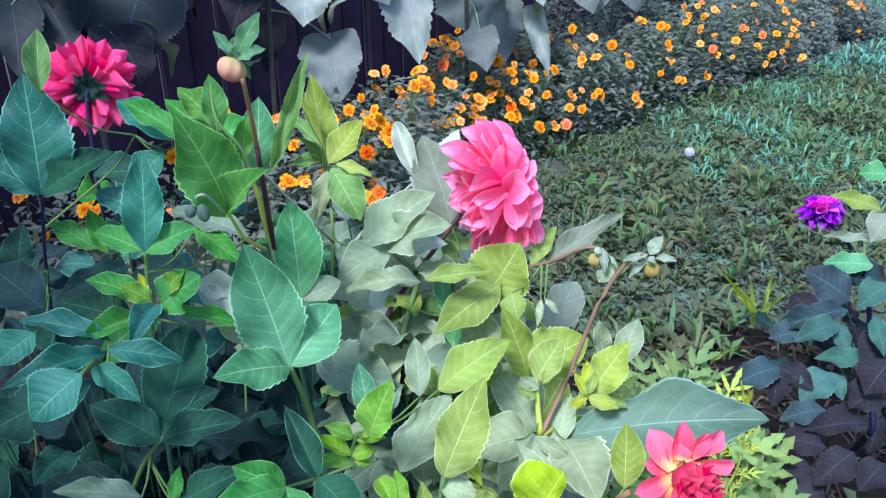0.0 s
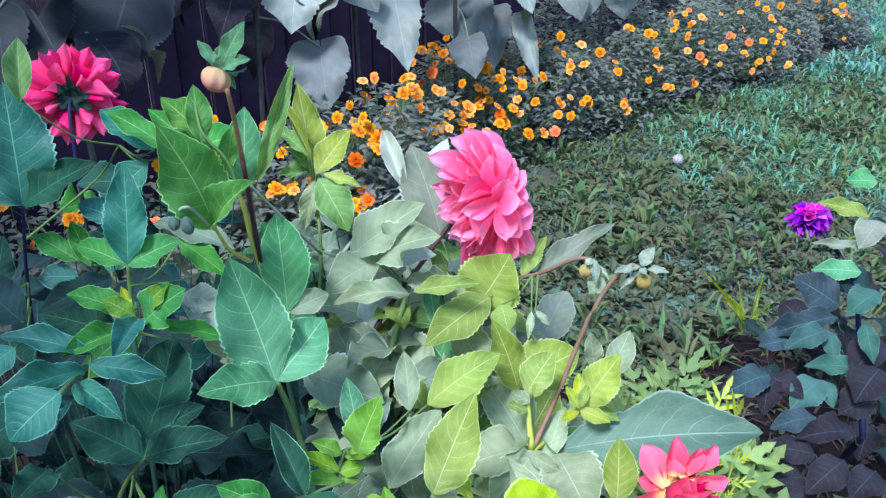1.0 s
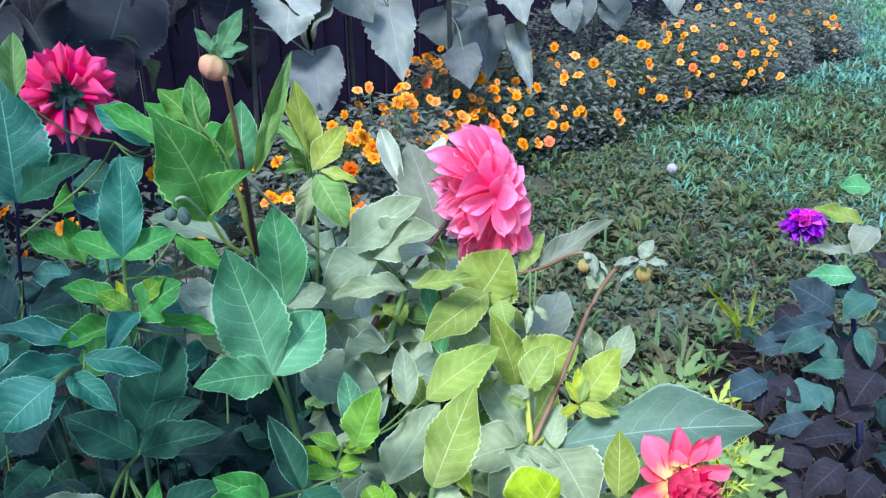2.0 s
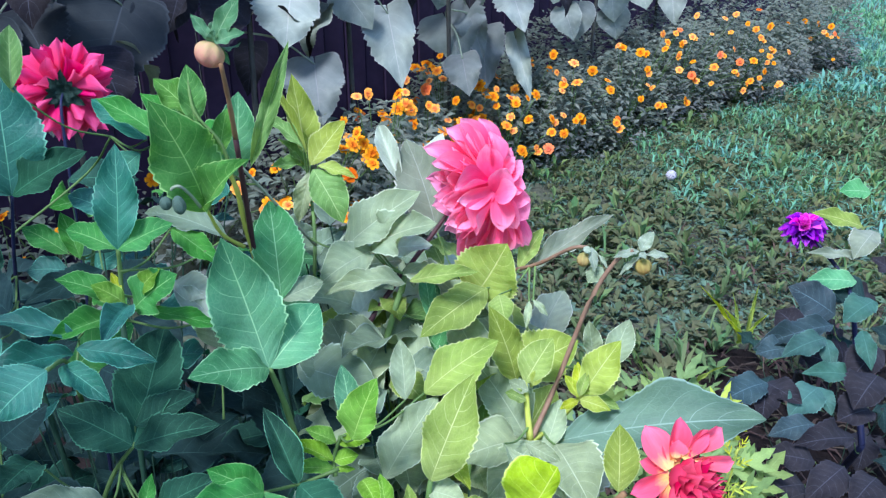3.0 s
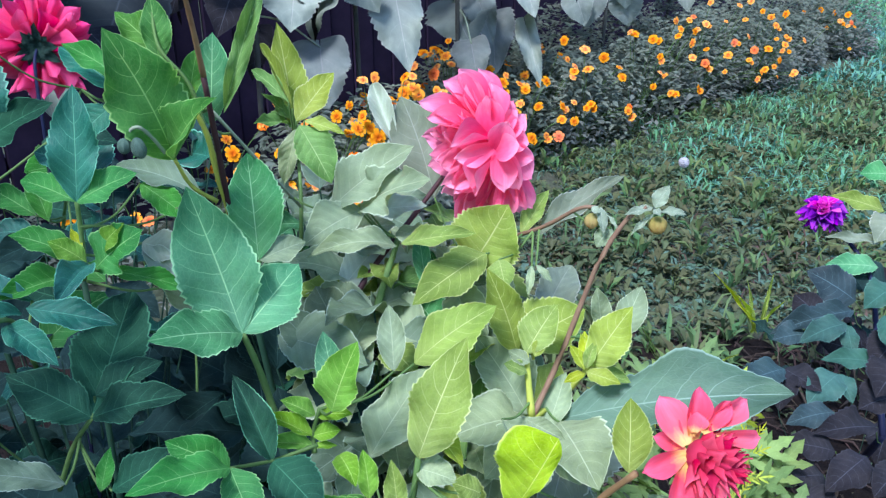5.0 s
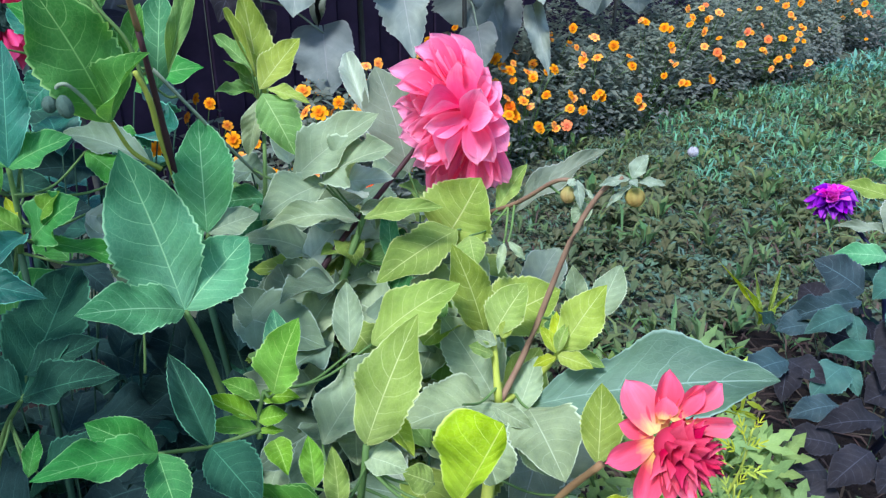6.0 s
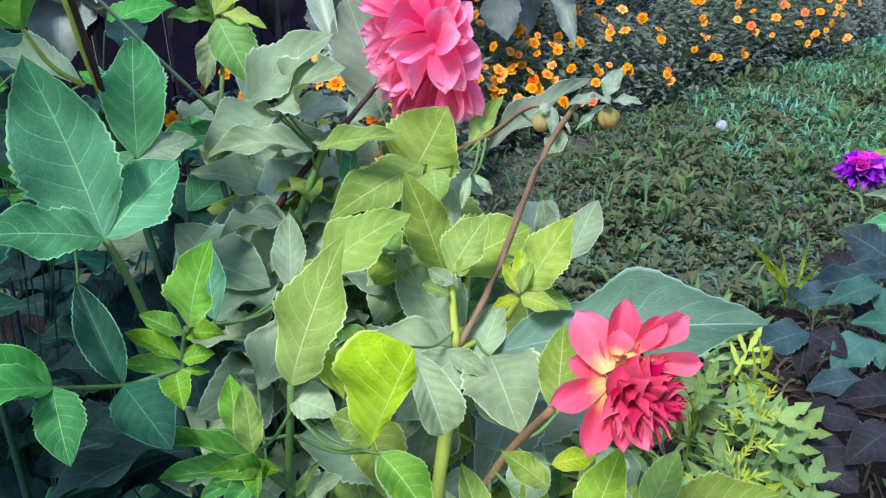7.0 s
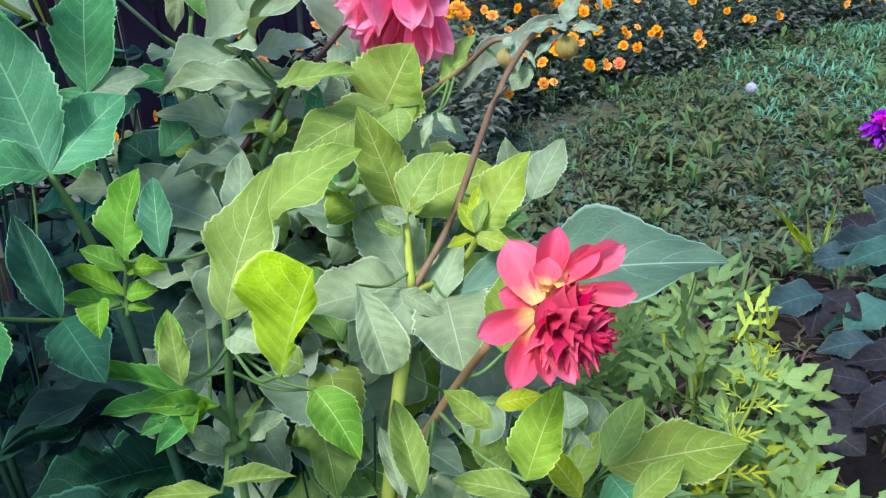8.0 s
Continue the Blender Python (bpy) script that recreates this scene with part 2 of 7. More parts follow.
def speckled(name, a, b, scale, rough, bump=0.4, dist=0.003, island=False, coord="Object", through_light=0.0, second=None, spread=1.1):
    m, n, l = material(name)
    tc = n.new("ShaderNodeTexCoord")
    f1 = noise_node(n, l, tc.outputs[coord], scale, 5)
    f2 = noise_node(n, l, tc.outputs[coord], scale * 0.13, 3)
    col = mix_node(n, l, math_node(n, l, "MULTIPLY_ADD", f1, 2.0, -0.5, clamp=True), a, b)
    col = mix_node(n, l, math_node(n, l, "MULTIPLY_ADD", f2, 2.2, -0.75, clamp=True), col, second or tuple(c * 0.5 for c in a))
    if island:
        geo = n.new("ShaderNodeNewGeometry")
        hsv = n.new("ShaderNodeHueSaturation")
        r = geo.outputs["Random Per Island"]
        l.new(math_node(n, l, "MULTIPLY_ADD", r, 0.09, 0.445), hsv.inputs["Hue"])
        l.new(math_node(n, l, "MULTIPLY_ADD", math_node(n, l, "FRACT", math_node(n, l, "MULTIPLY", r, 9.7)), spread, 1.0 - spread / 2), hsv.inputs["Value"])
        l.new(col, hsv.inputs["Color"])
        col = hsv.outputs[0]
    return finish(m, n, l, col, rough, f1, bump, dist, through_light, spec=0.1)


STEM_GREEN = speckled("stem_green", (0.09, 0.19, 0.05), (0.16, 0.27, 0.08), 60, 0.5)
STEM_YELLOW = speckled("stem_yellow", (0.36, 0.45, 0.06), (0.46, 0.53, 0.10), 60, 0.5)
STEM_BROWN = speckled("stem_brown", (0.20, 0.115, 0.055), (0.30, 0.21, 0.09), 60, 0.5)
STEM_PURPLE = speckled("stem_purple", (0.18, 0.115, 0.07), (0.27, 0.19, 0.11), 60, 0.5)
STEM_DARK = speckled("stem_dark", (0.04, 0.022, 0.025), (0.085, 0.045, 0.04), 60, 0.45)
STEM_VIOLET = speckled("stem_violet", (0.014, 0.02, 0.05), (0.028, 0.034, 0.075), 60, 0.45)
STEM_PALE = speckled("stem_pale", (0.25, 0.34, 0.22), (0.36, 0.44, 0.28), 60, 0.5)
STEM_DULL = speckled("stem_dull", (0.06, 0.07, 0.06), (0.10, 0.11, 0.09), 40, 0.8)
# green stem darkened for low and inner lengths, shade put into its colour
STEM_SHADE = speckled("stem_green_shade", (0.02, 0.06, 0.035), (0.035, 0.09, 0.05), 60, 0.6)
CALYX = speckled("calyx", (0.015, 0.04, 0.03), (0.03, 0.07, 0.05), 80, 0.5)
STEM_SLATE = speckled("stem_slate", (0.07, 0.14, 0.10), (0.13, 0.21, 0.15), 300, 0.5)
BRACT = leaf_material("bract", (0.06, 0.19, 0.095), (0.28, 0.44, 0.24), 0.45, 4.0)
BRACT_PALE = leaf_material("bract_pale", (0.24, 0.34, 0.25), (0.45, 0.54, 0.42), 0.45, 4.0)
SOIL = speckled("soil", (0.046, 0.056, 0.038), (0.070, 0.078, 0.054), 22, 0.95, 0.9, 0.03, second=(0.07, 0.10, 0.055))
HUMUS = speckled("humus", (0.012, 0.010, 0.009), (0.024, 0.019, 0.015), 40, 0.95, 1.0, 0.02)
# the teal second tones of both grasses paint in a bluish haze
GRASS = speckled("grass_blades", (0.095, 0.165, 0.08), (0.13, 0.215, 0.09), 3.2, 0.5, 0.1, 0.001, True, through_light=0.4, second=(0.12, 0.24, 0.22), spread=0.3)
BRIGHT_GRASS = speckled("bright_grass_blades", (0.11, 0.35, 0.16), (0.19, 0.41, 0.15), 3.0, 0.5, 0.1, 0.001, True, through_light=0.4, second=(0.14, 0.36, 0.37), spread=0.45)
FRESH_WEED = speckled("fresh_weed_leaves", (0.11, 0.20, 0.06), (0.16, 0.27, 0.08), 4.0, 0.5, 0.1, 0.001, True, through_light=0.4, second=(0.09, 0.18, 0.09), spread=0.4)
WEED = speckled("weed_leaves", (0.088, 0.125, 0.05), (0.125, 0.165, 0.065), 4.0, 0.5, 0.1, 0.001, True, through_light=0.38, second=(0.08, 0.105, 0.065), spread=0.4)
STRAW = speckled("dry_weed_leaves", (0.055, 0.042, 0.026), (0.10, 0.075, 0.045), 4.0, 0.7, 0.1, 0.001, True, through_light=0.15, second=(0.07, 0.06, 0.05), spread=0.6)
# purple-grey second tone: haze over the bed, put into the foliage colour
FEATHER = speckled("marigold_foliage", (0.165, 0.235, 0.155), (0.215, 0.29, 0.19), 3.0, 0.9, 0.1, 0.001, True, through_light=0.5, second=(0.185, 0.18, 0.205), spread=0.3)
RENDER_COAT = speckled("grey_render", (0.20, 0.20, 0.19), (0.27, 0.265, 0.25), 60, 0.9, 0.5, 0.003)
WOOD = speckled("dark_boards", (0.026, 0.018, 0.038), (0.045, 0.032, 0.062), 14, 0.8, 0.5, 0.004)
FLUFF = speckled("seed_fluff", (0.5, 0.53, 0.56), (0.62, 0.64, 0.66), 30, 0.8)

# ---- builders ----


def thing(name, base, label, category, group="", kind=""):
    ob = new(name)
    ob.empty_display_size = 0.05
    ob.location = base
    return tagged(ob, label, category, group, kind)


def put(name, mesh, parent, world_matrix, origin, label=""):
    """A part on shared mesh data, standing at a place in the world under a thing (or a part) whose world matrix is origin."""
    ob = new(name, mesh)
    ob.parent = parent
    ob.matrix_basis = origin.inverted() @ world_matrix
    if label:
        ob["label"] = label
    return ob


def home(ob):
    """World matrix of a thing or a part of one, before the scene is evaluated."""
    m = ob.matrix_basis.copy()
    while ob.parent:
        ob = ob.parent
        m = ob.matrix_basis @ m
    return m


def mesh_of(name, verts, faces, mat, uvs=None, smooth=True):
    me = bpy.data.meshes.new(name)
    me.from_pydata(verts, [], faces)
    if uvs is not None:
        layer = me.uv_layers.new(name="UVMap")
        idx = np.empty(len(me.loops), dtype=np.int32)
        me.loops.foreach_get("vertex_index", idx)
        layer.data.foreach_set("uv", np.asarray(uvs, dtype=np.float32)[idx].ravel())
    if smooth:
        me.polygons.foreach_set("use_smooth", [True] * len(me.polygons))
    me.materials.append(mat)
    me.update()
    return me


OUTLINES = {
    # sharpness of base and tip, teeth, depth of teeth
    "leaf": (0.88, 1.04, 16, 0.075),
    "oval": (1.10, 0.84, 16, 0.06),
    "narrow": (0.75, 1.1, 9, 0.14),
    "heart": (0.36, 1.0, 19, 0.11),
    "spade": (1.05, 0.36, 17, 0.07),
    "sail": (1.15, 0.36, 15, 0.05),
    "bract": (0.6, 1.0, 0, 0.0),
}


def blade_mesh(name, outline, arch, fold, wave, twist, mat, seed, n=68, half=4):
    """A leaf blade of length 1 along y and width 1 along x: toothed margin, fold along the midrib, arch, waves and a twist."""
    r = random.Random(seed)
    pb, pt, teeth, deep = OUTLINES[outline]
    ph, lop = r.uniform(0, 6.28), r.uniform(-0.12, 0.12)
    sway, slip = r.uniform(-0.035, 0.035), r.uniform(0.0, 1.0)
    verts, uvs, faces = [], [], []
    if outline == "sail":
        lop = -0.62
    a0 = pb / (pb + pt)
    top = (a0 ** pb) * ((1 - a0) ** pt)
    for i in range(n + 1):
        u = i / n
        w = 0.5 * (u ** pb) * ((1 - u) ** pt) / top if 0 < u < 1 else (0.012 if u == 0 else 0.004)
        saw = 1.0
        if teeth:
            f = (u * teeth + ph + 0.25 * math.sin(11 * u + slip * 6)) % 1.0
            saw = 1.0 + deep * (f - 0.5) * (1 + 0.6 * math.sin(9 * u + 3 * ph)) * (1 if 0.10 < u < 0.97 else 0)
        for j in range(-half, half + 1):
            s = j / half
            edge = saw if abs(j) == half else 1.0
            x = w * s * edge * (1 + lop * (1 if s > 0 else -1)) + sway * math.sin(3.1 * u)
            z = arch * 4 * u * (1 - u) + fold * abs(x) * 0.9 - fold * 0.10 * (abs(s) ** 3) * w
            z += wave * w * (abs(s) ** 2) * math.sin(6.0 * u * 2.2 + ph + (1.6 if s > 0 else 0))
            z += twist * x * (u - 0.3)
            z += 0.008 * w * (1 - s * s) * abs(s) * math.cos(6.283 * 7.5 * (u - 0.23 * abs(s) ** 1.3))
            y = u + (0.012 * deep / 0.13 * ((u * teeth + ph) % 1.0) if teeth and abs(j) == half and 0.1 < u < 0.95 else 0)
            if outline == "heart":
                y = u - 0.13 * (abs(s) ** 1.5) * math.exp(-((u - 0.05) / 0.16) ** 2)
            verts.append((x, y, z))
            uvs.append((0.5 + 0.5 * s, u))
    row = 2 * half + 1
    for i in range(n):
        for j in range(row - 1):
            a = i * row + j
            faces.append((a, a + 1, a + row + 1, a + row))
    return mesh_of(name, verts, faces, mat, uvs)


BENDS = {  # arch, fold, wave, twist
    "flat": (0.06, 0.20, 0.13, 0.10), "arch": (0.12, 0.22, 0.14, -0.10), "cup": (-0.07, 0.30, 0.10, 0.05),
    "fold": (0.08, 0.48, 0.10, 0.15), "wave": (0.07, 0.20, 0.26, 0.2), "droop": (0.20, 0.25, 0.15, 0.0),
}
BLADES = {}


def blade(outline, bend, tone, variant):
    key = (outline, bend, tone, variant)
    if key not in BLADES:
        mat = tone if not isinstance(tone, str) else LEAF[tone]
        BLADES[key] = blade_mesh("leaf", outline, *BENDS[bend], mat, sum(map(ord, outline + bend)) + 31 * variant)
    return BLADES[key]


def leaf_matrix(base, tip, width, face):
    b, t = Vector(base), Vector(tip)
    y = t - b
    ln = y.length
    y.normalize()
    z = Vector(face)
    z = (z - y * z.dot(y)).normalized()
    x = y.cross(z)
    m = Matrix((x * width, y * ln, z * ln)).transposed().to_4x4()
    m.translation = b
    return m


def leaf(plant, base, tip, width, face, tone="mid", bend="flat", outline="leaf", name="leaf", label=""):
    v = int(abs(base[0] * 977 + tip[2] * 613)) % 3
    return put(name, blade(outline, bend, tone, v), plant, leaf_matrix(base, tip, width, face), home(plant), label)


def smooth_path(pts, per=6):
    pts = [Vector(p) for p in pts]
    if len(pts) == 2:
        return [pts[0].lerp(pts[1], i / per) for i in range(per + 1)]
    ext = [2 * pts[0] - pts[1]] + pts + [2 * pts[-1] - pts[-2]]
    out = []
    for i in range(1, len(ext) - 2):
        p0, p1, p2, p3 = ext[i - 1:i + 3]
        for k in range(per):
            t = k / per
            out.append(0.5 * ((2 * p1) + (p2 - p0) * t + (2 * p0 - 5 * p1 + 4 * p2 - p3) * t * t + (3 * p1 - p0 - 3 * p2 + p3) * t ** 3))
    out.append(pts[-1])
    return out


def tube_data(pts, r0, r1, sides=7, per=6):
    path = smooth_path(pts, per)
    verts, faces = [], []
    up = Vector((0.31, 0.2, 0.93)).normalized()
    for i, p in enumerate(path):
        d = (path[min(i + 1, len(path) - 1)] - path[max(i - 1, 0)]).normalized()
        x = d.cross(up)
        if x.length < 0.1:
            x = d.cross(Vector((1, 0, 0)))
        x.normalize()
        y = d.cross(x)
        r = r0 + (r1 - r0) * i / (len(path) - 1)
        r *= 1 + 0.06 * math.sin(i * 1.7)
        for k in range(sides):
            a = 2 * math.pi * k / sides
            verts.append(p + x * (r * math.cos(a)) + y * (r * math.sin(a)))
    for i in range(len(path) - 1):
        for k in range(sides):
            a, b = i * sides + k, i * sides + (k + 1) % sides
            faces.append((a, b, b + sides, a + sides))
    faces.append(tuple(range(sides))[::-1])
    faces.append(tuple(range(len(path) * sides - sides, len(path) * sides)))
    return verts, faces


def stem(plant, pts, r0, r1, mat=None, name="stem", label=""):
    inv = home(plant).inverted()
    verts, faces = tube_data([inv @ Vector(p) for p in pts], r0, r1)
    ob = new(name, mesh_of(name, verts, faces, mat or STEM_GREEN))
    ob.parent = plant
    if label:
        ob["label"] = label
    return ob


def petiole(plant, top, foot, mat=None):
    a, b = Vector(top), Vector(foot)
    mid = (a + b) / 2 + Vector((0, 0, -0.12 * (a - b).length))
    return stem(plant, (b, mid, a), 0.0009, 0.0007, mat, "petiole")


def petal_mesh(name, cup, curl, point, mat, n=9, half=3, pinch=0.0):
    """A petal of length 1 and width 1: narrow claw, broad blade, cupped across, curled towards the tip."""
    verts, uvs, faces = [], [], []
    for i in range(n + 1):
        u = 1 - (1 - i / n) ** 1.45
        w = 0.5 * (0.30 + 0.70 * math.sin(min(1.0, u / 0.62) * math.pi / 2)) * (1.0 if u < 0.6 else max(0.02, 1 - ((u - 0.6) / 0.4) ** point) ** 0.75)
        for j in range(-half, half + 1):
            s = j / half
            x = w * s * (1 - pinch * u)
            z = cup * (x * 2) ** 2 * 0.5 + curl * u * u + 0.02 * math.sin(5 * s + 9 * u)
            z -= 0.030 * math.exp(-(s / 0.16) ** 2) * min(1.0, 3 * u) * (1 - 0.5 * u)
            z += 0.010 * math.cos(9.4 * s) * (1 - u)
            verts.append((x, u - 0.04 * abs(s) * u, z))
            uvs.append((0.5 + 0.5 * s, u))
    row = 2 * half + 1
    for i in range(n):
        for j in range(row - 1):
            a = i * row + j
            faces.append((a, a + 1, a + row + 1, a + row))
    return mesh_of(name, verts, faces, mat, uvs)


def petal(head, mesh, base, tip, width, face):
    return put("petal", mesh, head, leaf_matrix(base, tip, width, face), home(head))


def ball_mesh(name, rx, rz, mat, ridges=0, deep=0.0, seg=20, rings=10):
    verts, faces, uvs = [], [], []
    for i in range(rings + 1):
        t = math.pi * i / rings
        for k in range(seg):
            a = 2 * math.pi * k / seg
            r = rx * math.sin(t) * (1 + deep * math.cos(ridges * a + 1.5 * t) * math.sin(t))
            verts.append((r * math.cos(a), r * math.sin(a), -rz * math.cos(t)))
            uvs.append(((k * ridges / seg) % 1.0, i / rings))
    for i in range(rings):
        for k in range(seg):
            a, b = i * seg + k, i * seg + (k + 1) % seg
            faces.append((a, b, b + seg, a + seg))
    return mesh_of(name, verts, faces, mat, uvs)


def axis_matrix(centre, axis):
    m = Vector(axis).to_track_quat("Z", "Y").to_matrix().to_4x4()
    m.translation = centre
    return m


def bloom(plant, centre, axis, rings, meshes, heart, label="", tilt=0.10, seed=1, inner=(), inside=0, squash=(1, 1, 1)):
    """A dahlia head: a green base with petals in rings. A ring: how many, angle from the axis, length, width, offset along the axis."""
    r = random.Random(seed)
    m = axis_matrix(centre, axis) @ Matrix.Diagonal((*squash, 1))
    head = put("flower_head", heart, plant, m, home(plant), label)
    here = home(head)
    turn = 0.0
    for number, (count, polar, length, width, off) in enumerate(rings):
        turn += 0.37
        for k in range(count):
            az = 2 * math.pi * (k + turn) / count + r.uniform(-0.10, 0.10)
            po = radians(polar + r.uniform(-7, 7))
            out = Vector((math.cos(az), math.sin(az), 0))
            y = out * math.sin(po) + Vector((0, 0, math.cos(po)))
            z = Vector((0, 0, math.sin(po))) - out * math.cos(po)
            z = (z + y.cross(z) * r.uniform(-tilt, tilt) * 2).normalized()
            z = (z - y * z.dot(y)).normalized()
            ln, wd = length * r.uniform(0.88, 1.1), width * r.uniform(0.88, 1.12)
            x = y.cross(z)
            q = Matrix((x * wd, y * ln, z * ln)).transposed().to_4x4()
            q.translation = out * (0.35 * length * 0.25 * math.sin(po)) + Vector((0, 0, off))
            kinds = inner if number < inside else meshes
            put("petal", kinds[(number + k) % len(kinds)], head, m @ q, here)
    return head


def bud(plant, centre, axis, size, mat, bracts, bract_mat, name="bud", label="", spread=70, long=1.2, tall=1.0):
    """A closed dahlia bud: overlapping petal ridges, with bracts bent back round its foot."""
    m = axis_matrix(centre, axis)
    key = ("bud", mat.name, round(tall, 2))
    if key not in BLADES:
        BLADES[key] = ball_mesh("bud", 1.0, tall, mat, 7, 0.11, 28, 12)
    body = put(name, BLADES[key], plant, m @ Matrix.Scale(size, 4), home(plant), label)
    here = home(body)
    for k in range(bracts):
        az, po = 2 * math.pi * (k + 0.3) / bracts, radians(180 - spread + 14 * math.sin(k * 2.4))
        out = Vector((math.cos(az), math.sin(az), 0))
        y = out * math.sin(po) + Vector((0, 0, math.cos(po)))
        z = out * -math.cos(po) + Vector((0, 0, math.sin(po)))
        ln, wd = size * long * (0.8 + 0.4 * ((k * 0.37) % 1)), size * long * 0.52
        x = y.cross(z)
        q = Matrix((x * wd, y * ln, z * ln)).transposed().to_4x4()
        q.translation = Vector((0, 0, -size * tall * 0.85)) + out * size * 0.25
        put("bract", blade("bract", "arch", bract_mat, 0), body, m @ q, here)
    return body

# ---- ground ----
def ground_sheet():
    verts, faces = [], []
    xs = [-40, -15, -6] + [-3 + 0.25 * i for i in range(33)] + [8, 15, 40]
    ys = [-30, -10, -3] + [-1 + 0.25 * i for i in range(45)] + [14, 22, 60]
    for y in ys:
        for x in xs:
            verts.append((x, y, 0.025 * (noise.noise((x * 1.3, y * 1.3, 0)))))
    n = len(xs)
    for j in range(len(ys) - 1):
        for i in range(n - 1):
            a = j * n + i
            faces.append((a, a + 1, a + n + 1, a + n))
    ob = new("ground", mesh_of("ground", verts, faces, SOIL))
    return tagged(ob, "dark garden soil under grass and plants", "ground", kind="structure")


ground_sheet()


def shade_wall():
    """A rendered wall added unseen behind and beside the camera, to shade the left plants."""
    bm = bmesh.new()
    bmesh.ops.create_cube(bm, size=1)
    bmesh.ops.scale(bm, vec=(7.0, 0.25, 2.9), verts=bm.verts)
    bmesh.ops.bevel(bm, geom=[e for e in bm.edges if abs(e.verts[0].co.z - e.verts[1].co.z) > 1], offset=0.012, segments=2, affect="EDGES")
    me = bpy.data.meshes.new("wall_shade")
    bm.to_mesh(me)
    bm.free()
    me.materials.append(RENDER_COAT)
    ob = new("wall_shade", me)
    ob.location = (WALL_END - 3.5, -0.62, 1.40)
    return tagged(ob, "plain grey rendered wall added out of view to shade the left dahlias", "wall", kind="structure")


# how far the added wall reaches sets where its shade ends
WALL_END = -0.90
shade_wall()


def bed_soil():
    """Dark crumbly soil of the bed, a finger above the ground round it."""
    verts, faces, nx, ny = [], [], 44, 20
    for j in range(ny + 1):
        for i in range(nx + 1):
            x, y = -1.6 + 0.1 * i, 0.32 + 0.085 * j
            edge = 0 < i < nx and 0 < j < ny
            verts.append((x, y, 0.025 * noise.noise((x * 1.3, y * 1.3, 0)) + (0.014 + 0.012 * noise.noise((x * 7, y * 7, 2)) if edge else -0.02)))
    for j in range(ny):
        for i in range(nx):
            a = j * (nx + 1) + i
            faces.append((a, a + 1, a + nx + 2, a + nx + 1))
    ob = new("soil", mesh_of("soil", verts, faces, HUMUS))
    return tagged(ob, "dark crumbly bare soil of the flower bed", "soil", kind="structure")


bed_soil()


def soil_height(x, y):
    return 0.025 * noise.noise((x * 1.3, y * 1.3, 0)) - 0.006


def edge_y(x):
    """The front edge of the marigold bed."""
    if x > 3.7:
        return 3.9 + 1.233 * x
    return 3.36 + 0.86 * x if x > -0.6 else 2.84 + 0.5 * (x + 0.6)


def tufts(name, mat, count, box, long, wide, lean, seed, label, blades=1, keep=None):
    """Loose blades and small leaves that nobody could count, in one mesh."""
    r = random.Random(seed)
    verts, faces = [], []
    made = 0
    while made < count:
        x = r.uniform(box[0], box[1])
        y = box[2] + (box[3] - box[2]) * r.random() ** 1.35
        if y > edge_y(x) - 0.02 or (keep and not keep(x, y)):
            made += 0.25
            continue
        made += 1
        patch = noise.noise((x * 1.7, y * 1.7, 3.1))
        if r.random() < 0.28 - 1.1 * patch - 0.5 * noise.noise((x * 5, y * 5, 1)):
            continue
        z0 = soil_height(x, y)
        az = r.uniform(0, 6.283)
        ln = long * r.uniform(0.5, 1.25) * (1 + 0.4 * patch)
        wd = wide * r.uniform(0.6, 1.3)
        le = lean * r.uniform(0.3, 1.4)
        d = Vector((math.cos(az), math.sin(az), 0))
        s = Vector((-d.y, d.x, 0)) * wd
        p = Vector((x, y, z0))
        q = p + d * ln * 0.35 * le + Vector((0, 0, ln * 0.62))
        t = p + d * ln * 1.0 * le + Vector((0, 0, ln * (1.0 - 0.35 * le)))
        a = len(verts)
        verts += [p - s * 0.4, p + s * 0.4, q + s, q - s, t]
        faces += [(a, a + 1, a + 2, a + 3), (a + 3, a + 2, a + 4)]
    ob = new(name, mesh_of(name, verts, faces, mat))
    return tagged(ob, label, "grass", kind="stuff")


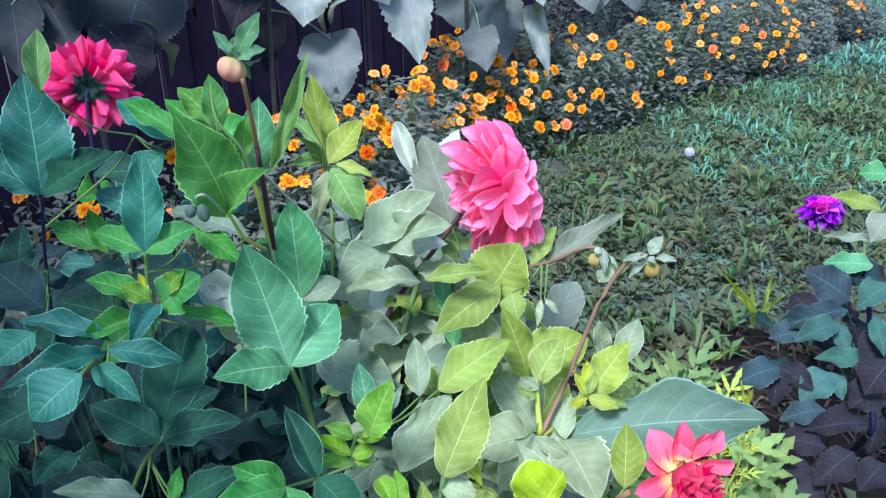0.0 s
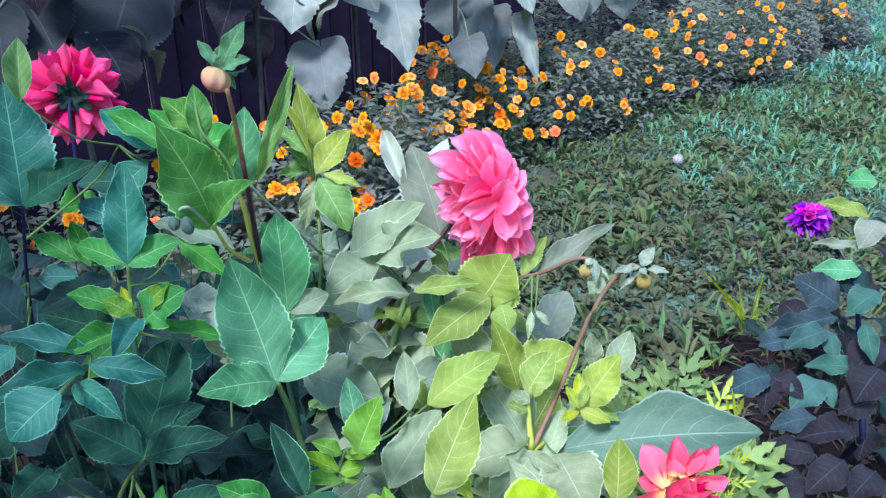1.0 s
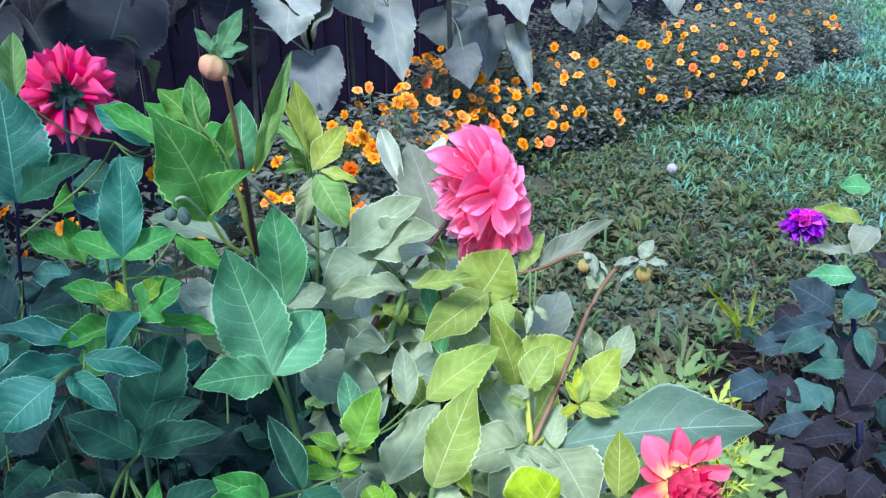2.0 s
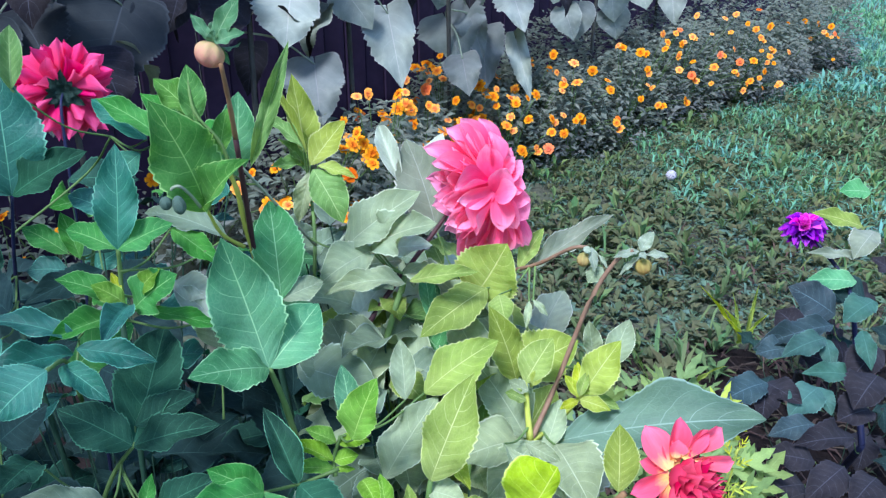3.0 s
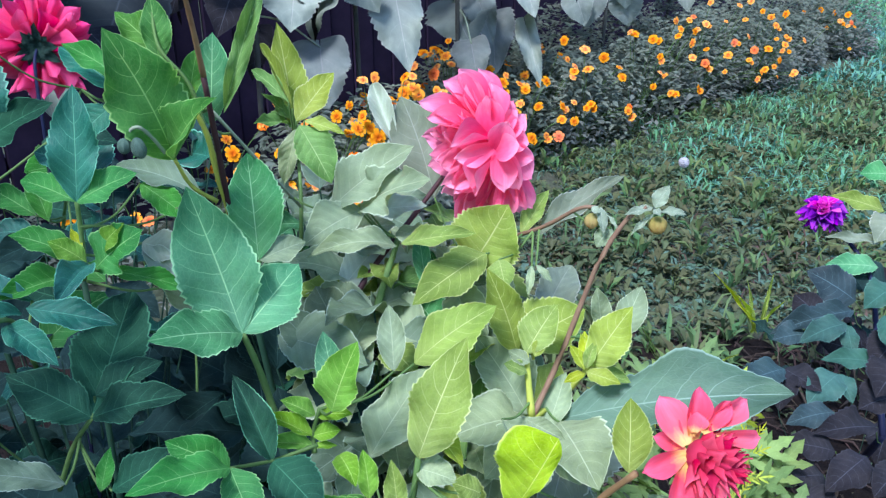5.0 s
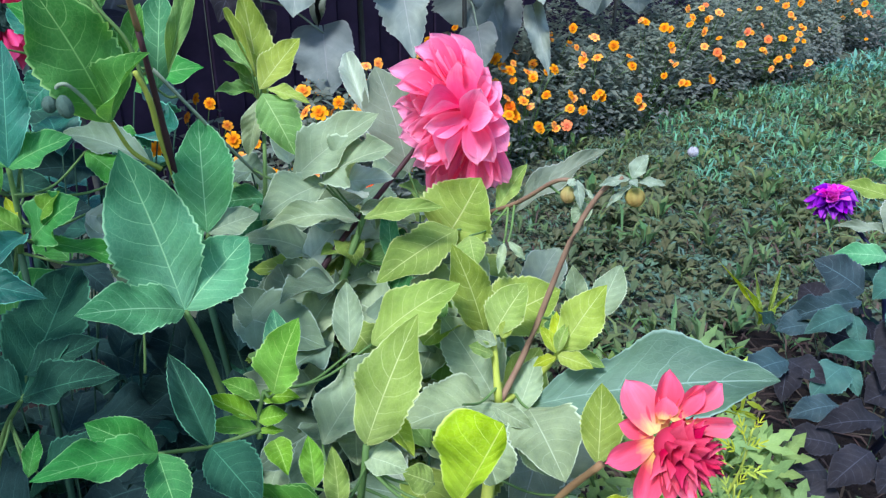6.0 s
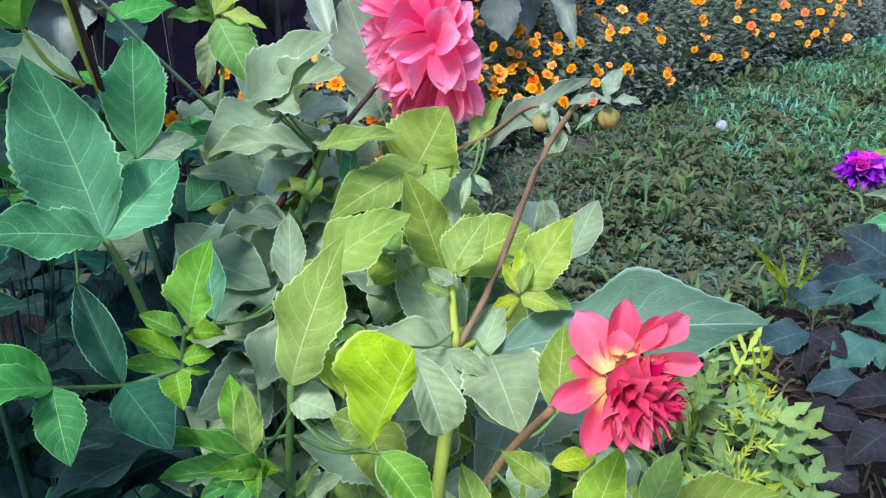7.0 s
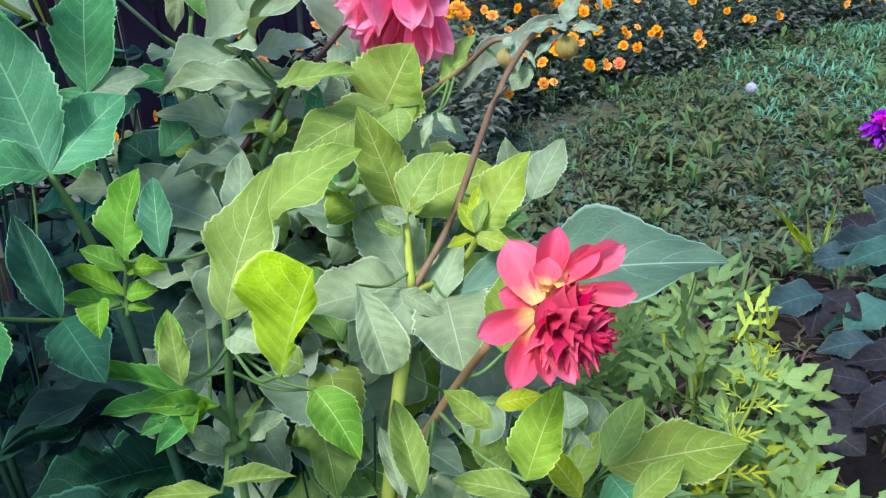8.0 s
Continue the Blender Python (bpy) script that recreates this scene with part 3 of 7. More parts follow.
def rosettes(name, mat, count, box, long, ratio, rise, leaves, seed, label, keep=None):
    """Small plants of several folded ovate leaves round one foot, too many to count, in one mesh."""
    r = random.Random(seed)
    verts, faces = [], []
    for _ in range(count):
        x = r.uniform(box[0], box[1])
        y = box[2] + (box[3] - box[2]) * r.random() ** 1.35
        if y > edge_y(x) - 0.02 or (keep and not keep(x, y)):
            continue
        patch = noise.noise((x * 1.9, y * 1.9, 8.3))
        if r.random() < 0.08 - 0.5 * patch:
            continue
        z0, size, turn = soil_height(x, y), long * r.uniform(0.6, 1.3) * (1 + 0.45 * patch), r.uniform(0, 6.283)
        number = leaves + r.randint(-1, 2)
        for k in range(number):
            az = turn + 6.283 * k / number + r.uniform(-0.5, 0.5)
            up = rise * r.uniform(0.3, 1.5)
            d = Vector((math.cos(az), math.sin(az), up)).normalized()
            side = Vector((-math.sin(az), math.cos(az), r.uniform(-0.35, 0.35))).normalized()
            ln = size * r.uniform(0.65, 1.2)
            p = Vector((x, y, z0 + r.uniform(0.0, 0.5) * size)) + d * (0.25 * ln)
            lift = side.cross(d) * (0.10 * ln)
            mid, tip = p + d * (0.52 * ln), p + d * ln - Vector((0, 0, 0.22 * ln))
            a = len(verts)
            verts += [p, mid + side * (ratio * ln) - lift, tip, mid - side * (ratio * ln) - lift, p + d * (0.5 * ln)]
            faces += [(a, a + 1, a + 2, a + 4), (a, a + 4, a + 2, a + 3)]
    ob = new(name, mesh_of(name, verts, faces, mat, smooth=False))
    return tagged(ob, label, "weeds", kind="stuff")


def bare(x, y):
    """The trodden earth between the dahlias."""
    return y < 2.05 + 0.25 * noise.noise((x * 2, y * 2, 0)) and x > 0.60 + 0.2 * noise.noise((x * 3, y * 3, 5))


lawn = lambda x, y: y > 1.15 and x > -0.6 and not bare(x, y)
lush = lambda x, y: x > 1.15 and y > 3.15 + 0.7 * noise.noise((x * 1.6, y * 1.6, 9))
tufts("grass", GRASS, 22000, (-0.3, 6.5, 1.6, 10.5), 0.06, 0.0042, 1.0, 3, "long soft green lawn grass, unevenly grown", keep=lawn)
tufts("bright_grass", BRIGHT_GRASS, 31000, (1.0, 6.5, 2.8, 10.5), 0.085, 0.005, 0.9, 13, "brighter green lawn grass, thick and soft, bluish haze in its colour", keep=lush)
rosettes("low_weeds", WEED, 9500, (-0.3, 4.6, 1.15, 6.5), 0.050, 0.22, 1.0, 5, 4, "low broad-leaved weeds and clover among the grass", keep=lawn)
rosettes("clover", GRASS, 8500, (-0.3, 5.2, 1.9, 8.0), 0.036, 0.34, 0.5, 4, 14, "small round clover leaves close to the ground", keep=lawn)
rosettes("bright_weeds", FRESH_WEED, 420, (0.3, 3.4, 1.75, 5.0), 0.075, 0.13, 2.0, 5, 15, "upright fresh green seedlings in the lawn", keep=lambda x, y: lawn(x, y) or x < 1.1)
tufts("long_grass", FRESH_WEED, 1500, (0.2, 3.4, 1.7, 5.0), 0.13, 0.005, 1.0, 6, "arching longer grass blades", keep=lambda x, y: lawn(x, y) and noise.noise((x * 2.3, y * 2.3, 7)) > 0.1)
rosettes("sparse_weeds", WEED, 420, (-0.1, 2.2, 0.8, 2.3), 0.04, 0.22, 0.9, 4, 5, "few thin weeds on bare dark soil", keep=bare)
tufts("dry_grass", STRAW, 2600, (0.0, 2.4, 0.9, 2.9), 0.07, 0.0035, 1.9, 16, "dry brown blades fallen on the bare soil")
tufts("far_grass", BRIGHT_GRASS, 30000, (2.6, 13.0, 5.5, 18.0), 0.11, 0.011, 0.9, 9, "thick lawn grass further off")
tufts("rough_grass", GRASS, 40000, (-4.0, 6.5, -3.5, 2.2), 0.09, 0.008, 0.9, 12, "rough grass along the garden path", keep=lambda x, y: y < 0.25 or x > 1.4)

# ---- marigolds, sunflowers, fence ----
MARIGOLD_HEADS = []
for tone in (ORANGE, RUST):
    for seed in range(3):
        r = random.Random(seed + 40)
        verts, faces, uvs = [], [], []
        for ring, (count, rad, lift, inner) in enumerate(((7 + seed % 2, 1.0, 0.03, 0.10), (6, 0.45, 0.14, 0.0))):
            for k in range(count):
                a = 2 * math.pi * (k + 0.5 * ring) / count + r.uniform(-0.12, 0.12)
                ln = rad * r.uniform(0.86, 1.08)
                wd = rad * (0.31 if ring == 0 else 0.42)
                d, s = Vector((math.cos(a), math.sin(a), 0)), Vector((-math.sin(a), math.cos(a), 0))
                up = Vector((0, 0, 1))
                z0 = up * (0.09 * ring)
                base = len(verts)
                for f, wf, h in ((inner, 0.25, 0.0), (0.6, 0.95, lift * 0.8), (0.9, 1.0, lift + r.uniform(-0.05, 0.08)), (1.0, 0.55, lift - 0.06)):
                    for side in (-1, 0, 1):
                        verts.append(d * (ln * f) + s * (wd * wf * side) + up * (h - (0.07 if side == 0 else 0)) + z0)
                        uvs.append((0.5 + 0.5 * side, f if ring == 0 else 0.35 * f))
                for i in range(3):
                    for j in range(2):
                        q = base + i * 3 + j
                        faces.append((q, q + 1, q + 4, q + 3))
        MARIGOLD_HEADS.append(mesh_of("flower_head", verts, faces, tone, uvs))


def leaflets(name, mat, plant, spots, size, seed, droop=0.2):
    """Small narrow leaflets round given spots, joined: too many to count."""
    r = random.Random(seed)
    verts, faces = [], []
    for p in spots:
        az, up = r.uniform(0, 6.283), r.uniform(-0.4, 0.8)
        d = Vector((math.cos(az), math.sin(az), up)).normalized()
        s = d.cross(Vector((r.uniform(-0.5, 0.5), r.uniform(-0.9, 0.1), 1))).normalized()
        ln = size * r.uniform(0.6, 1.5)
        wd = ln * r.uniform(0.15, 0.26)
        a = len(verts)
        m = p + d * (ln * 0.5)
        t = p + d * ln - Vector((0, 0, droop * ln))
        verts += [p, m + s * wd, t, m - s * wd]
        faces.append((a, a + 1, a + 2, a + 3))
    ob = new(name, mesh_of(name, verts, faces, mat, smooth=False))
    ob.parent = plant
    ob["kind"] = "stuff"
    return ob


def marigold(foot, height, flowers, seed):
    r = random.Random(900 + seed)
    base = Vector((foot[0], foot[1], 0))
    plant = thing("marigold_plant", base, "bushy marigold with small orange and yellow flowers", "marigold", "marigolds along the bed")
    spots = []
    for i in range(1900 if foot[0] > 0.05 else 1500 if foot[0] > -0.5 else 260):
        a, q = r.uniform(0, 6.283), 0.30 * r.random() ** 0.6
        top = max(0.12, (height - 0.03) * (1 - 0.6 * (q / 0.30) ** 2))
        spot = Vector((q * math.cos(a), q * math.sin(a), top * r.random() ** 0.55))
        if base.x + spot.x < 0.1 or base.y + spot.y > 3.05 + 0.86 * (base.x + spot.x) + 0.45 * spot.z + 0.03 * math.sin(9 * spot.x):
            spots.append(spot)
    leaflets("foliage", FEATHER, plant, spots, 0.040, seed)
    here = home(plant)
    more = []
    for i in range((7 if flowers else 0) if -0.5 < foot[0] < 0.6 else 0):
        a, q = r.uniform(0, 6.283), r.uniform(0.06, 0.26)
        more.append((base.x + q * math.cos(a), base.y + q * math.sin(a), (height - 0.02) * (1 - 0.5 * (q / 0.30) ** 2)))
    for i, f in enumerate(list(flowers) + more):
        f = Vector(f)
        if f.x > 0.1 and f.y < 2.90 + 0.86 * f.x:
            continue
        stem(plant, (base + Vector((0.2 * (f.x - base.x), 0.2 * (f.y - base.y), 0.02)), base.lerp(f, 0.6) + Vector((0, 0, 0.04)), f), 0.0022, 0.0013, STEM_GREEN)
        m = axis_matrix(f, Vector((r.uniform(-0.8, 0.6), r.uniform(-1.1, -0.2), r.uniform(0.1, 1.0))))
        put("flower_head", MARIGOLD_HEADS[r.choice((0, 0, 0, 1, 1, 1, 2, 2, 2, 0, 4))], plant, m @ Matrix.Rotation(r.uniform(0, 6), 4, "Z") @ Matrix.Scale((0.026 if f.x < 0.5 else 0.025 if f.x < 1.2 else 0.024) * r.uniform(0.62, 1.12), 4), here)
    return plant


def sunflower(x, y, height, seed):
    r = random.Random(seed)
    plant = thing("sunflower_plant", (x, y, 0), "tall sunflower stalk with large drooping grey-green leaves", "sunflower", "sunflowers by the fence")
    stem(plant, ((x, y, 0), (x + r.uniform(-0.03, 0.03), y, height * 0.5), (x + r.uniform(-0.05, 0.05), y, height)), 0.011, 0.008, STEM_DULL)
    for k in range(9):
        a, z = r.uniform(0, 6.283), r.uniform(0.75, height - 0.1)
        d = Vector((math.cos(a), math.sin(a), 0))
        b = Vector((x, y, z)) + d * 0.12 + Vector((0, 0, 0.03))
        t = b + d * 0.10 + Vector((0, 0, -0.17))
        stalk(plant, tuple(b), (x, y, z))
        # every other leaf takes a dark copy with painted-in shade
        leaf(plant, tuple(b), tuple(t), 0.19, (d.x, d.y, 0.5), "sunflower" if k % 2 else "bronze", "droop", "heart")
    return plant


def stalk(plant, top, foot):
    a, b = Vector(top), Vector(foot)
    stem(plant, (b, (a + b) / 2 + Vector((0, 0, 0.03)), a), 0.004, 0.003, STEM_PALE, "petiole")


def fence():
    """Dark upright boards behind the sunflowers."""
    along, start = Vector((0.63, 0.777, 0)), Vector((-3.4, 0.03, 0))
    ob = thing("fence", start, "dark stained close-boarded wooden fence", "fence", kind="structure")
    turn = Matrix.Rotation(math.atan2(along.y, along.x), 4, "Z")
    boards = []
    for v in range(3):
        bm = bmesh.new()
        bmesh.ops.create_cube(bm, size=1)
        bmesh.ops.scale(bm, vec=(0.128, 0.022, 2.1 + 0.02 * v), verts=bm.verts)
        bmesh.ops.bevel(bm, geom=bm.edges[:], offset=0.004, segments=1, affect="EDGES")
        me = bpy.data.meshes.new("board")
        bm.to_mesh(me)
        bm.free()
        me.materials.append(WOOD)
        boards.append(me)
    here = home(ob)
    for i in range(96):
        p = start + along * (0.135 * i) + Vector((0, 0, 1.06))
        put("board", boards[i % 3], ob, Matrix.Translation(p + Vector((-0.777, 0.63, 0)) * (0.006 * (i % 2))) @ turn, here)
    for z in (0.35, 1.75):
        bm = bmesh.new()
        bmesh.ops.create_cube(bm, size=1)
        bmesh.ops.scale(bm, vec=(13.0, 0.045, 0.07), verts=bm.verts)
        me = bpy.data.meshes.new("rail")
        bm.to_mesh(me)
        bm.free()
        me.materials.append(WOOD)
        put("rail", me, ob, Matrix.Translation(start + along * 6.45 + Vector((-0.777, 0.63, 0)) * 0.045 + Vector((0, 0, z))) @ turn, here)
    return ob


fence()


# ---- low plant with cut leaves ----
def cut_leaf_mesh(tone, seed, slim=1.0):
    """A deeply cut leaf: a midrib with pointed lobes along both sides and one at the tip."""
    r = random.Random(seed)
    verts, faces, uvs = [], [], []

    def lobe(p, d, ln, wd, lift):
        s = Vector((-d.y, d.x, 0))
        a = len(verts)
        for f, w in ((0, 0.25), (0.35, 0.9), (0.55, 0.6), (0.62, 0.95), (1.0, 0.02)):
            for side in (-1, 0, 1):
                verts.append(p + d * (ln * f) + s * (wd * w * side) + Vector((0, 0, lift * f - 0.12 * ln * f * f + 0.10 * wd * abs(side))))
                uvs.append((0.5 + 0.5 * side, f))
        for i in range(4):
            for j in range(2):
                q = a + i * 3 + j
                faces.append((q, q + 1, q + 4, q + 3))

    y = Vector((0, 1, 0))
    lobe(Vector((0, 0, 0)), y, 0.62, 0.045 * slim, 0.02)
    for k, (u, ln) in enumerate(((0.30, 0.40), (0.52, 0.38))):
        for side in (-1, 1):
            an = side * r.uniform(0.75, 1.0)
            lobe(Vector((0, u + 0.03 * side, 0.01)), Vector((math.sin(an), math.cos(an), 0)), ln, 0.055 * slim, 0.04)
    lobe(Vector((0, 0.56, 0.01)), y, 0.44, 0.075 * slim, 0.0)
    return mesh_of("leaf", verts, faces, LEAF[tone], uvs)


CUT = [cut_leaf_mesh("lace", 1, 1.3), cut_leaf_mesh("lace", 2, 1.2), cut_leaf_mesh("lacey", 3, 0.8)]


def cut_leaf_plant(foot, radius, height, count, seed, young=0.2, shoots=()):
    r = random.Random(seed)
    base = Vector(foot)
    plant = thing("cut_leaf_plant", base, "low bright green plant with deeply cut leaves", "garden plant")
    here = home(plant)
    for k in range(7):
        a = 2 * math.pi * k / 7
        stem(plant, (base, base + Vector((0.4 * radius * math.cos(a), 0.4 * radius * math.sin(a), height * 0.55)),
                     base + Vector((0.75 * radius * math.cos(a), 0.75 * radius * math.sin(a), height * 0.85))), 0.004, 0.002, STEM_GREEN)
    for i in range(count):
        a, q = i * 2.39996, math.sqrt((i + 0.5) / count)
        d = Vector((math.cos(a), math.sin(a), 0))
        z = height * (1 - 0.42 * q * q) * r.uniform(0.82, 1.0)
        if i % 4 == 0:
            z *= 0.8
        b = base + d * (radius * q * 0.9) + Vector((0, 0, z))
        out = (d * r.uniform(0.5, 1.0) + Vector((r.uniform(-0.6, 0.6), r.uniform(-0.6, 0.6), r.uniform(0.0, 0.9)))).normalized()
        t = b + out * r.uniform(0.065, 0.12)
        n = Vector((r.uniform(-0.5, 0.5), -0.25 + r.uniform(-0.4, 0.4), 0.9)) + d * 0.4
        ln = (t - b).length
        put("leaf", CUT[2] if r.random() < young else CUT[i % 2], plant, leaf_matrix(b, t, ln * 1.0, n), here)
    for p in shoots:
        p = Vector(p)
        foot_of = Vector((p.x * 0.8 + base.x * 0.2, p.y * 0.8 + base.y * 0.2, p.z - 0.14))
        stem(plant, (foot_of, foot_of.lerp(p, 0.5) + Vector((0.006, 0, 0)), p), 0.0022, 0.0010, STEM_YELLOW)
        for k in range(9):
            a, u = k * 2.39996, k / 9
            d = Vector((math.cos(a), math.sin(a), 0.15 + 1.5 * u)).normalized()
            b = foot_of.lerp(p, 0.45 + 0.55 * u)
            t = b + d * (0.055 - 0.028 * u) * r.uniform(0.8, 1.15)
            put("leaf", CUT[2], plant, leaf_matrix(b, t, (t - b).length * 0.6, (r.uniform(-0.3, 0.3), -0.6, 0.7)), here)
    return plant


cut_leaf_plant((0.335, 0.90, 0), 0.17, 0.57, 170, 4, 0.14, ((0.401, 0.800, 0.563),))
cut_leaf_plant((0.35, 0.70, 0), 0.16, 0.47, 170, 5, 0.16, ((0.336, 0.680, 0.586),))
cut_leaf_plant((0.435, 0.75, 0), 0.085, 0.45, 60, 7, 0.15)


# ---- dandelion clock ----
def dandelion(x, y, z, size):
    plant = thing("dandelion_clock", (x, y, 0), "white dandelion seed head on a thin stalk", "dandelion")
    stem(plant, ((x - 0.02, y, 0), (x - 0.01, y, z * 0.6), (x, y, z)), 0.0014, 0.0011, STEM_GREEN)
    r = random.Random(2)
    verts, faces = [], []
    for i in range(170):
        zc = 1 - 2 * (i + 0.5) / 170
        a = i * 2.39996
        d = Vector((math.sqrt(1 - zc * zc) * math.cos(a), math.sqrt(1 - zc * zc) * math.sin(a), zc))
        s = d.orthogonal().normalized()
        t = d.cross(s)
        tip = d * size
        q = len(verts)
        verts += [Vector((0, 0, 0)), tip + s * 0.0004, tip - s * 0.0004]
        faces.append((q, q + 1, q + 2))
        for k in range(5):
            an = k * 1.2566
            e = (s * math.cos(an) + t * math.sin(an)) * size * 0.28 + tip * 1.06
            f = (s * math.cos(an + 0.5) + t * math.sin(an + 0.5)) * size * 0.28 + tip * 1.06
            q = len(verts)
            verts += [tip, e, f]
            faces.append((q, q + 1, q + 2))
    head = new("seed_head", mesh_of("seed_head", [v + Vector((0, 0, z)) for v in verts], faces, FLUFF, smooth=False))
    head.parent = plant


dandelion(0.978, 2.91, 0.245, 0.019)


# ---- inner foliage of the dahlias ----
def inner_leaves(plant, count, box, tones, seed, size=0.085):
    r = random.Random(seed)
    made = 0
    while made < count:
        x, y, z = r.uniform(box[0], box[1]), r.uniform(box[2], box[3]), r.uniform(box[4], box[5])
        if z > box[5] - 0.9 * max(0.0, box[2] + 0.10 - y):
            continue
        made += 1
        a = r.uniform(0, 6.283)
        d = Vector((math.cos(a), math.sin(a), r.uniform(-0.5, 0.6))).normalized()
        ln = size * r.uniform(0.75, 1.25)
        b = Vector((x, y, z))
        leaf(plant, tuple(b), tuple(b + d * ln), ln * r.uniform(0.5, 0.62), (r.uniform(-0.5, 0.5), r.uniform(-0.8, 0.1), 1.0), r.choice(tones), r.choice(("flat", "arch", "wave")))
        petiole(plant, tuple(b), (x * 0.75 + plant.location.x * 0.25, y * 0.75 + plant.location.y * 0.25, z - 0.09), STEM_SHADE)

# ---- dahlias: stems, then leaves ----
dahlia_main = thing("dahlia_plant", (0.02, 0.50, 0), "tall leafy dahlia with pink and coral double blooms", "dahlia", "dahlias in the bed")
dahlia_left = thing("dahlia_plant", (-0.24, 0.52, 0), "tall dahlia with one crimson bloom, shade put into its greens", "dahlia", "dahlias in the bed")
dahlia_right = thing("dahlia_plant", (0.92, 1.38, 0), "low bushy dahlia, shade put into its dusky leaves, with a purple bloom", "dahlia", "dahlias in the bed")
stem(dahlia_main, ((-0.111, 0.512, 0.954), (-0.110, 0.500, 0.998), (-0.108, 0.481, 1.052)), 0.0021, 0.0017, STEM_DARK)
stem(dahlia_main, ((-0.108, 0.481, 1.052), (-0.106, 0.467, 1.077), (-0.105, 0.454, 1.102)), 0.0017, 0.0013, STEM_BROWN)
stem(dahlia_main, ((0.0, 0.51, 0.02), (-0.06, 0.52, 0.5), (-0.111, 0.512, 0.954)), 0.0045, 0.0022, STEM_SHADE)
stem(dahlia_main, ((-0.110, 0.512, 0.953), (-0.114, 0.505, 0.987), (-0.116, 0.501, 1.012), (-0.120, 0.497, 1.028)), 0.0024, 0.0014, STEM_YELLOW)
stem(dahlia_main, ((-0.114, 0.498, 0.972), (-0.127, 0.493, 0.984), (-0.132, 0.485, 1.003)), 0.0015, 0.0011, STEM_YELLOW)
stem(dahlia_main, ((-0.116, 0.501, 1.012), (-0.122, 0.499, 1.043), (-0.136, 0.498, 1.064), (-0.141, 0.507, 1.083)), 0.0013, 0.0009, STEM_GREEN)
stem(dahlia_main, ((-0.088, 0.608, 0.876), (-0.086, 0.624, 0.934), (-0.099, 0.688, 0.969)), 0.0018, 0.0014, STEM_GREEN)
stem(dahlia_main, ((0.0, 0.53, 0.02), (-0.03, 0.6, 0.5), (-0.088, 0.608, 0.876)), 0.0045, 0.0018, STEM_SHADE)
stem(dahlia_main, ((-0.079, 0.600, 0.905), (-0.056, 0.624, 0.934), (-0.015, 0.679, 0.956)), 0.0018, 0.0013, STEM_PALE)
stem(dahlia_main, ((-0.116, 0.513, 1.026), (-0.094, 0.546, 0.978), (-0.081, 0.591, 0.934)), 0.0011, 0.0012, STEM_PALE)
stem(dahlia_main, ((-0.056, 0.540, 0.850), (-0.029, 0.570, 0.889), (0.004, 0.603, 0.923), (0.028, 0.626, 0.949)), 0.0024, 0.0018, STEM_DARK)
stem(dahlia_main, ((0.02, 0.5, 0.02), (-0.02, 0.52, 0.5), (-0.056, 0.540, 0.850)), 0.004, 0.0026, STEM_SHADE)
stem(dahlia_main, ((-0.033, 0.524, 0.839), (-0.019, 0.556, 0.883), (-0.008, 0.581, 0.912)), 0.0030, 0.0022, STEM_GREEN)
stem(dahlia_main, ((0.040, 0.651, 0.873), (0.093, 0.584, 0.917), (0.119, 0.553, 0.946), (0.131, 0.549, 0.949)), 0.0018, 0.0013, STEM_PURPLE)
stem(dahlia_main, ((0.082, 0.460, 0.838), (0.101, 0.483, 0.868), (0.123, 0.495, 0.929), (0.139, 0.498, 0.959), (0.151, 0.497, 0.969)), 0.0021, 0.0014, STEM_PURPLE)
stem(dahlia_main, ((0.082, 0.460, 0.838), (0.078, 0.475, 0.877)), 0.0026, 0.0018, STEM_YELLOW)
stem(dahlia_main, ((0.082, 0.460, 0.838), (0.103, 0.480, 0.839), (0.119, 0.471, 0.870)), 0.0026, 0.0018, STEM_YELLOW)
stem(dahlia_main, ((0.082, 0.460, 0.838), (0.085, 0.492, 0.841), (0.088, 0.515, 0.867)), 0.0024, 0.0016, STEM_YELLOW)
stem(dahlia_main, ((0.03, 0.5, 0.02), (0.04, 0.47, 0.4), (0.068, 0.43, 0.72), (0.082, 0.46, 0.838)), 0.0055, 0.0036, STEM_YELLOW)
stem(dahlia_main, ((0.092, 0.389, 0.797), (0.109, 0.390, 0.829), (0.125, 0.372, 0.867)), 0.0022, 0.0019, STEM_BROWN)
stem(dahlia_main, ((0.03, 0.5, 0.02), (0.03, 0.46, 0.5), (0.092, 0.389, 0.797)), 0.005, 0.0028, STEM_BROWN)
stem(dahlia_main, ((0.01, 0.5, 0.02), (-0.01, 0.44, 0.4), (0.0, 0.395, 0.75), (0.011, 0.386, 0.866)), 0.0028, 0.0018, STEM_GREEN)
stem(dahlia_main, ((-0.001, 0.387, 0.789), (0.009, 0.391, 0.795), (-0.006, 0.389, 0.815)), 0.0040, 0.0025, STEM_GREEN)
stem(dahlia_main, ((-0.080, 0.456, 0.837), (-0.088, 0.454, 0.879), (-0.094, 0.449, 0.907)), 0.0024, 0.0019, STEM_GREEN)
stem(dahlia_main, ((0.0, 0.5, 0.02), (-0.05, 0.46, 0.5), (-0.080, 0.456, 0.837)), 0.004, 0.0032, STEM_SHADE)
stem(dahlia_main, ((-0.102, 0.499, 0.903), (-0.091, 0.496, 0.933)), 0.0018, 0.0014, STEM_GREEN)
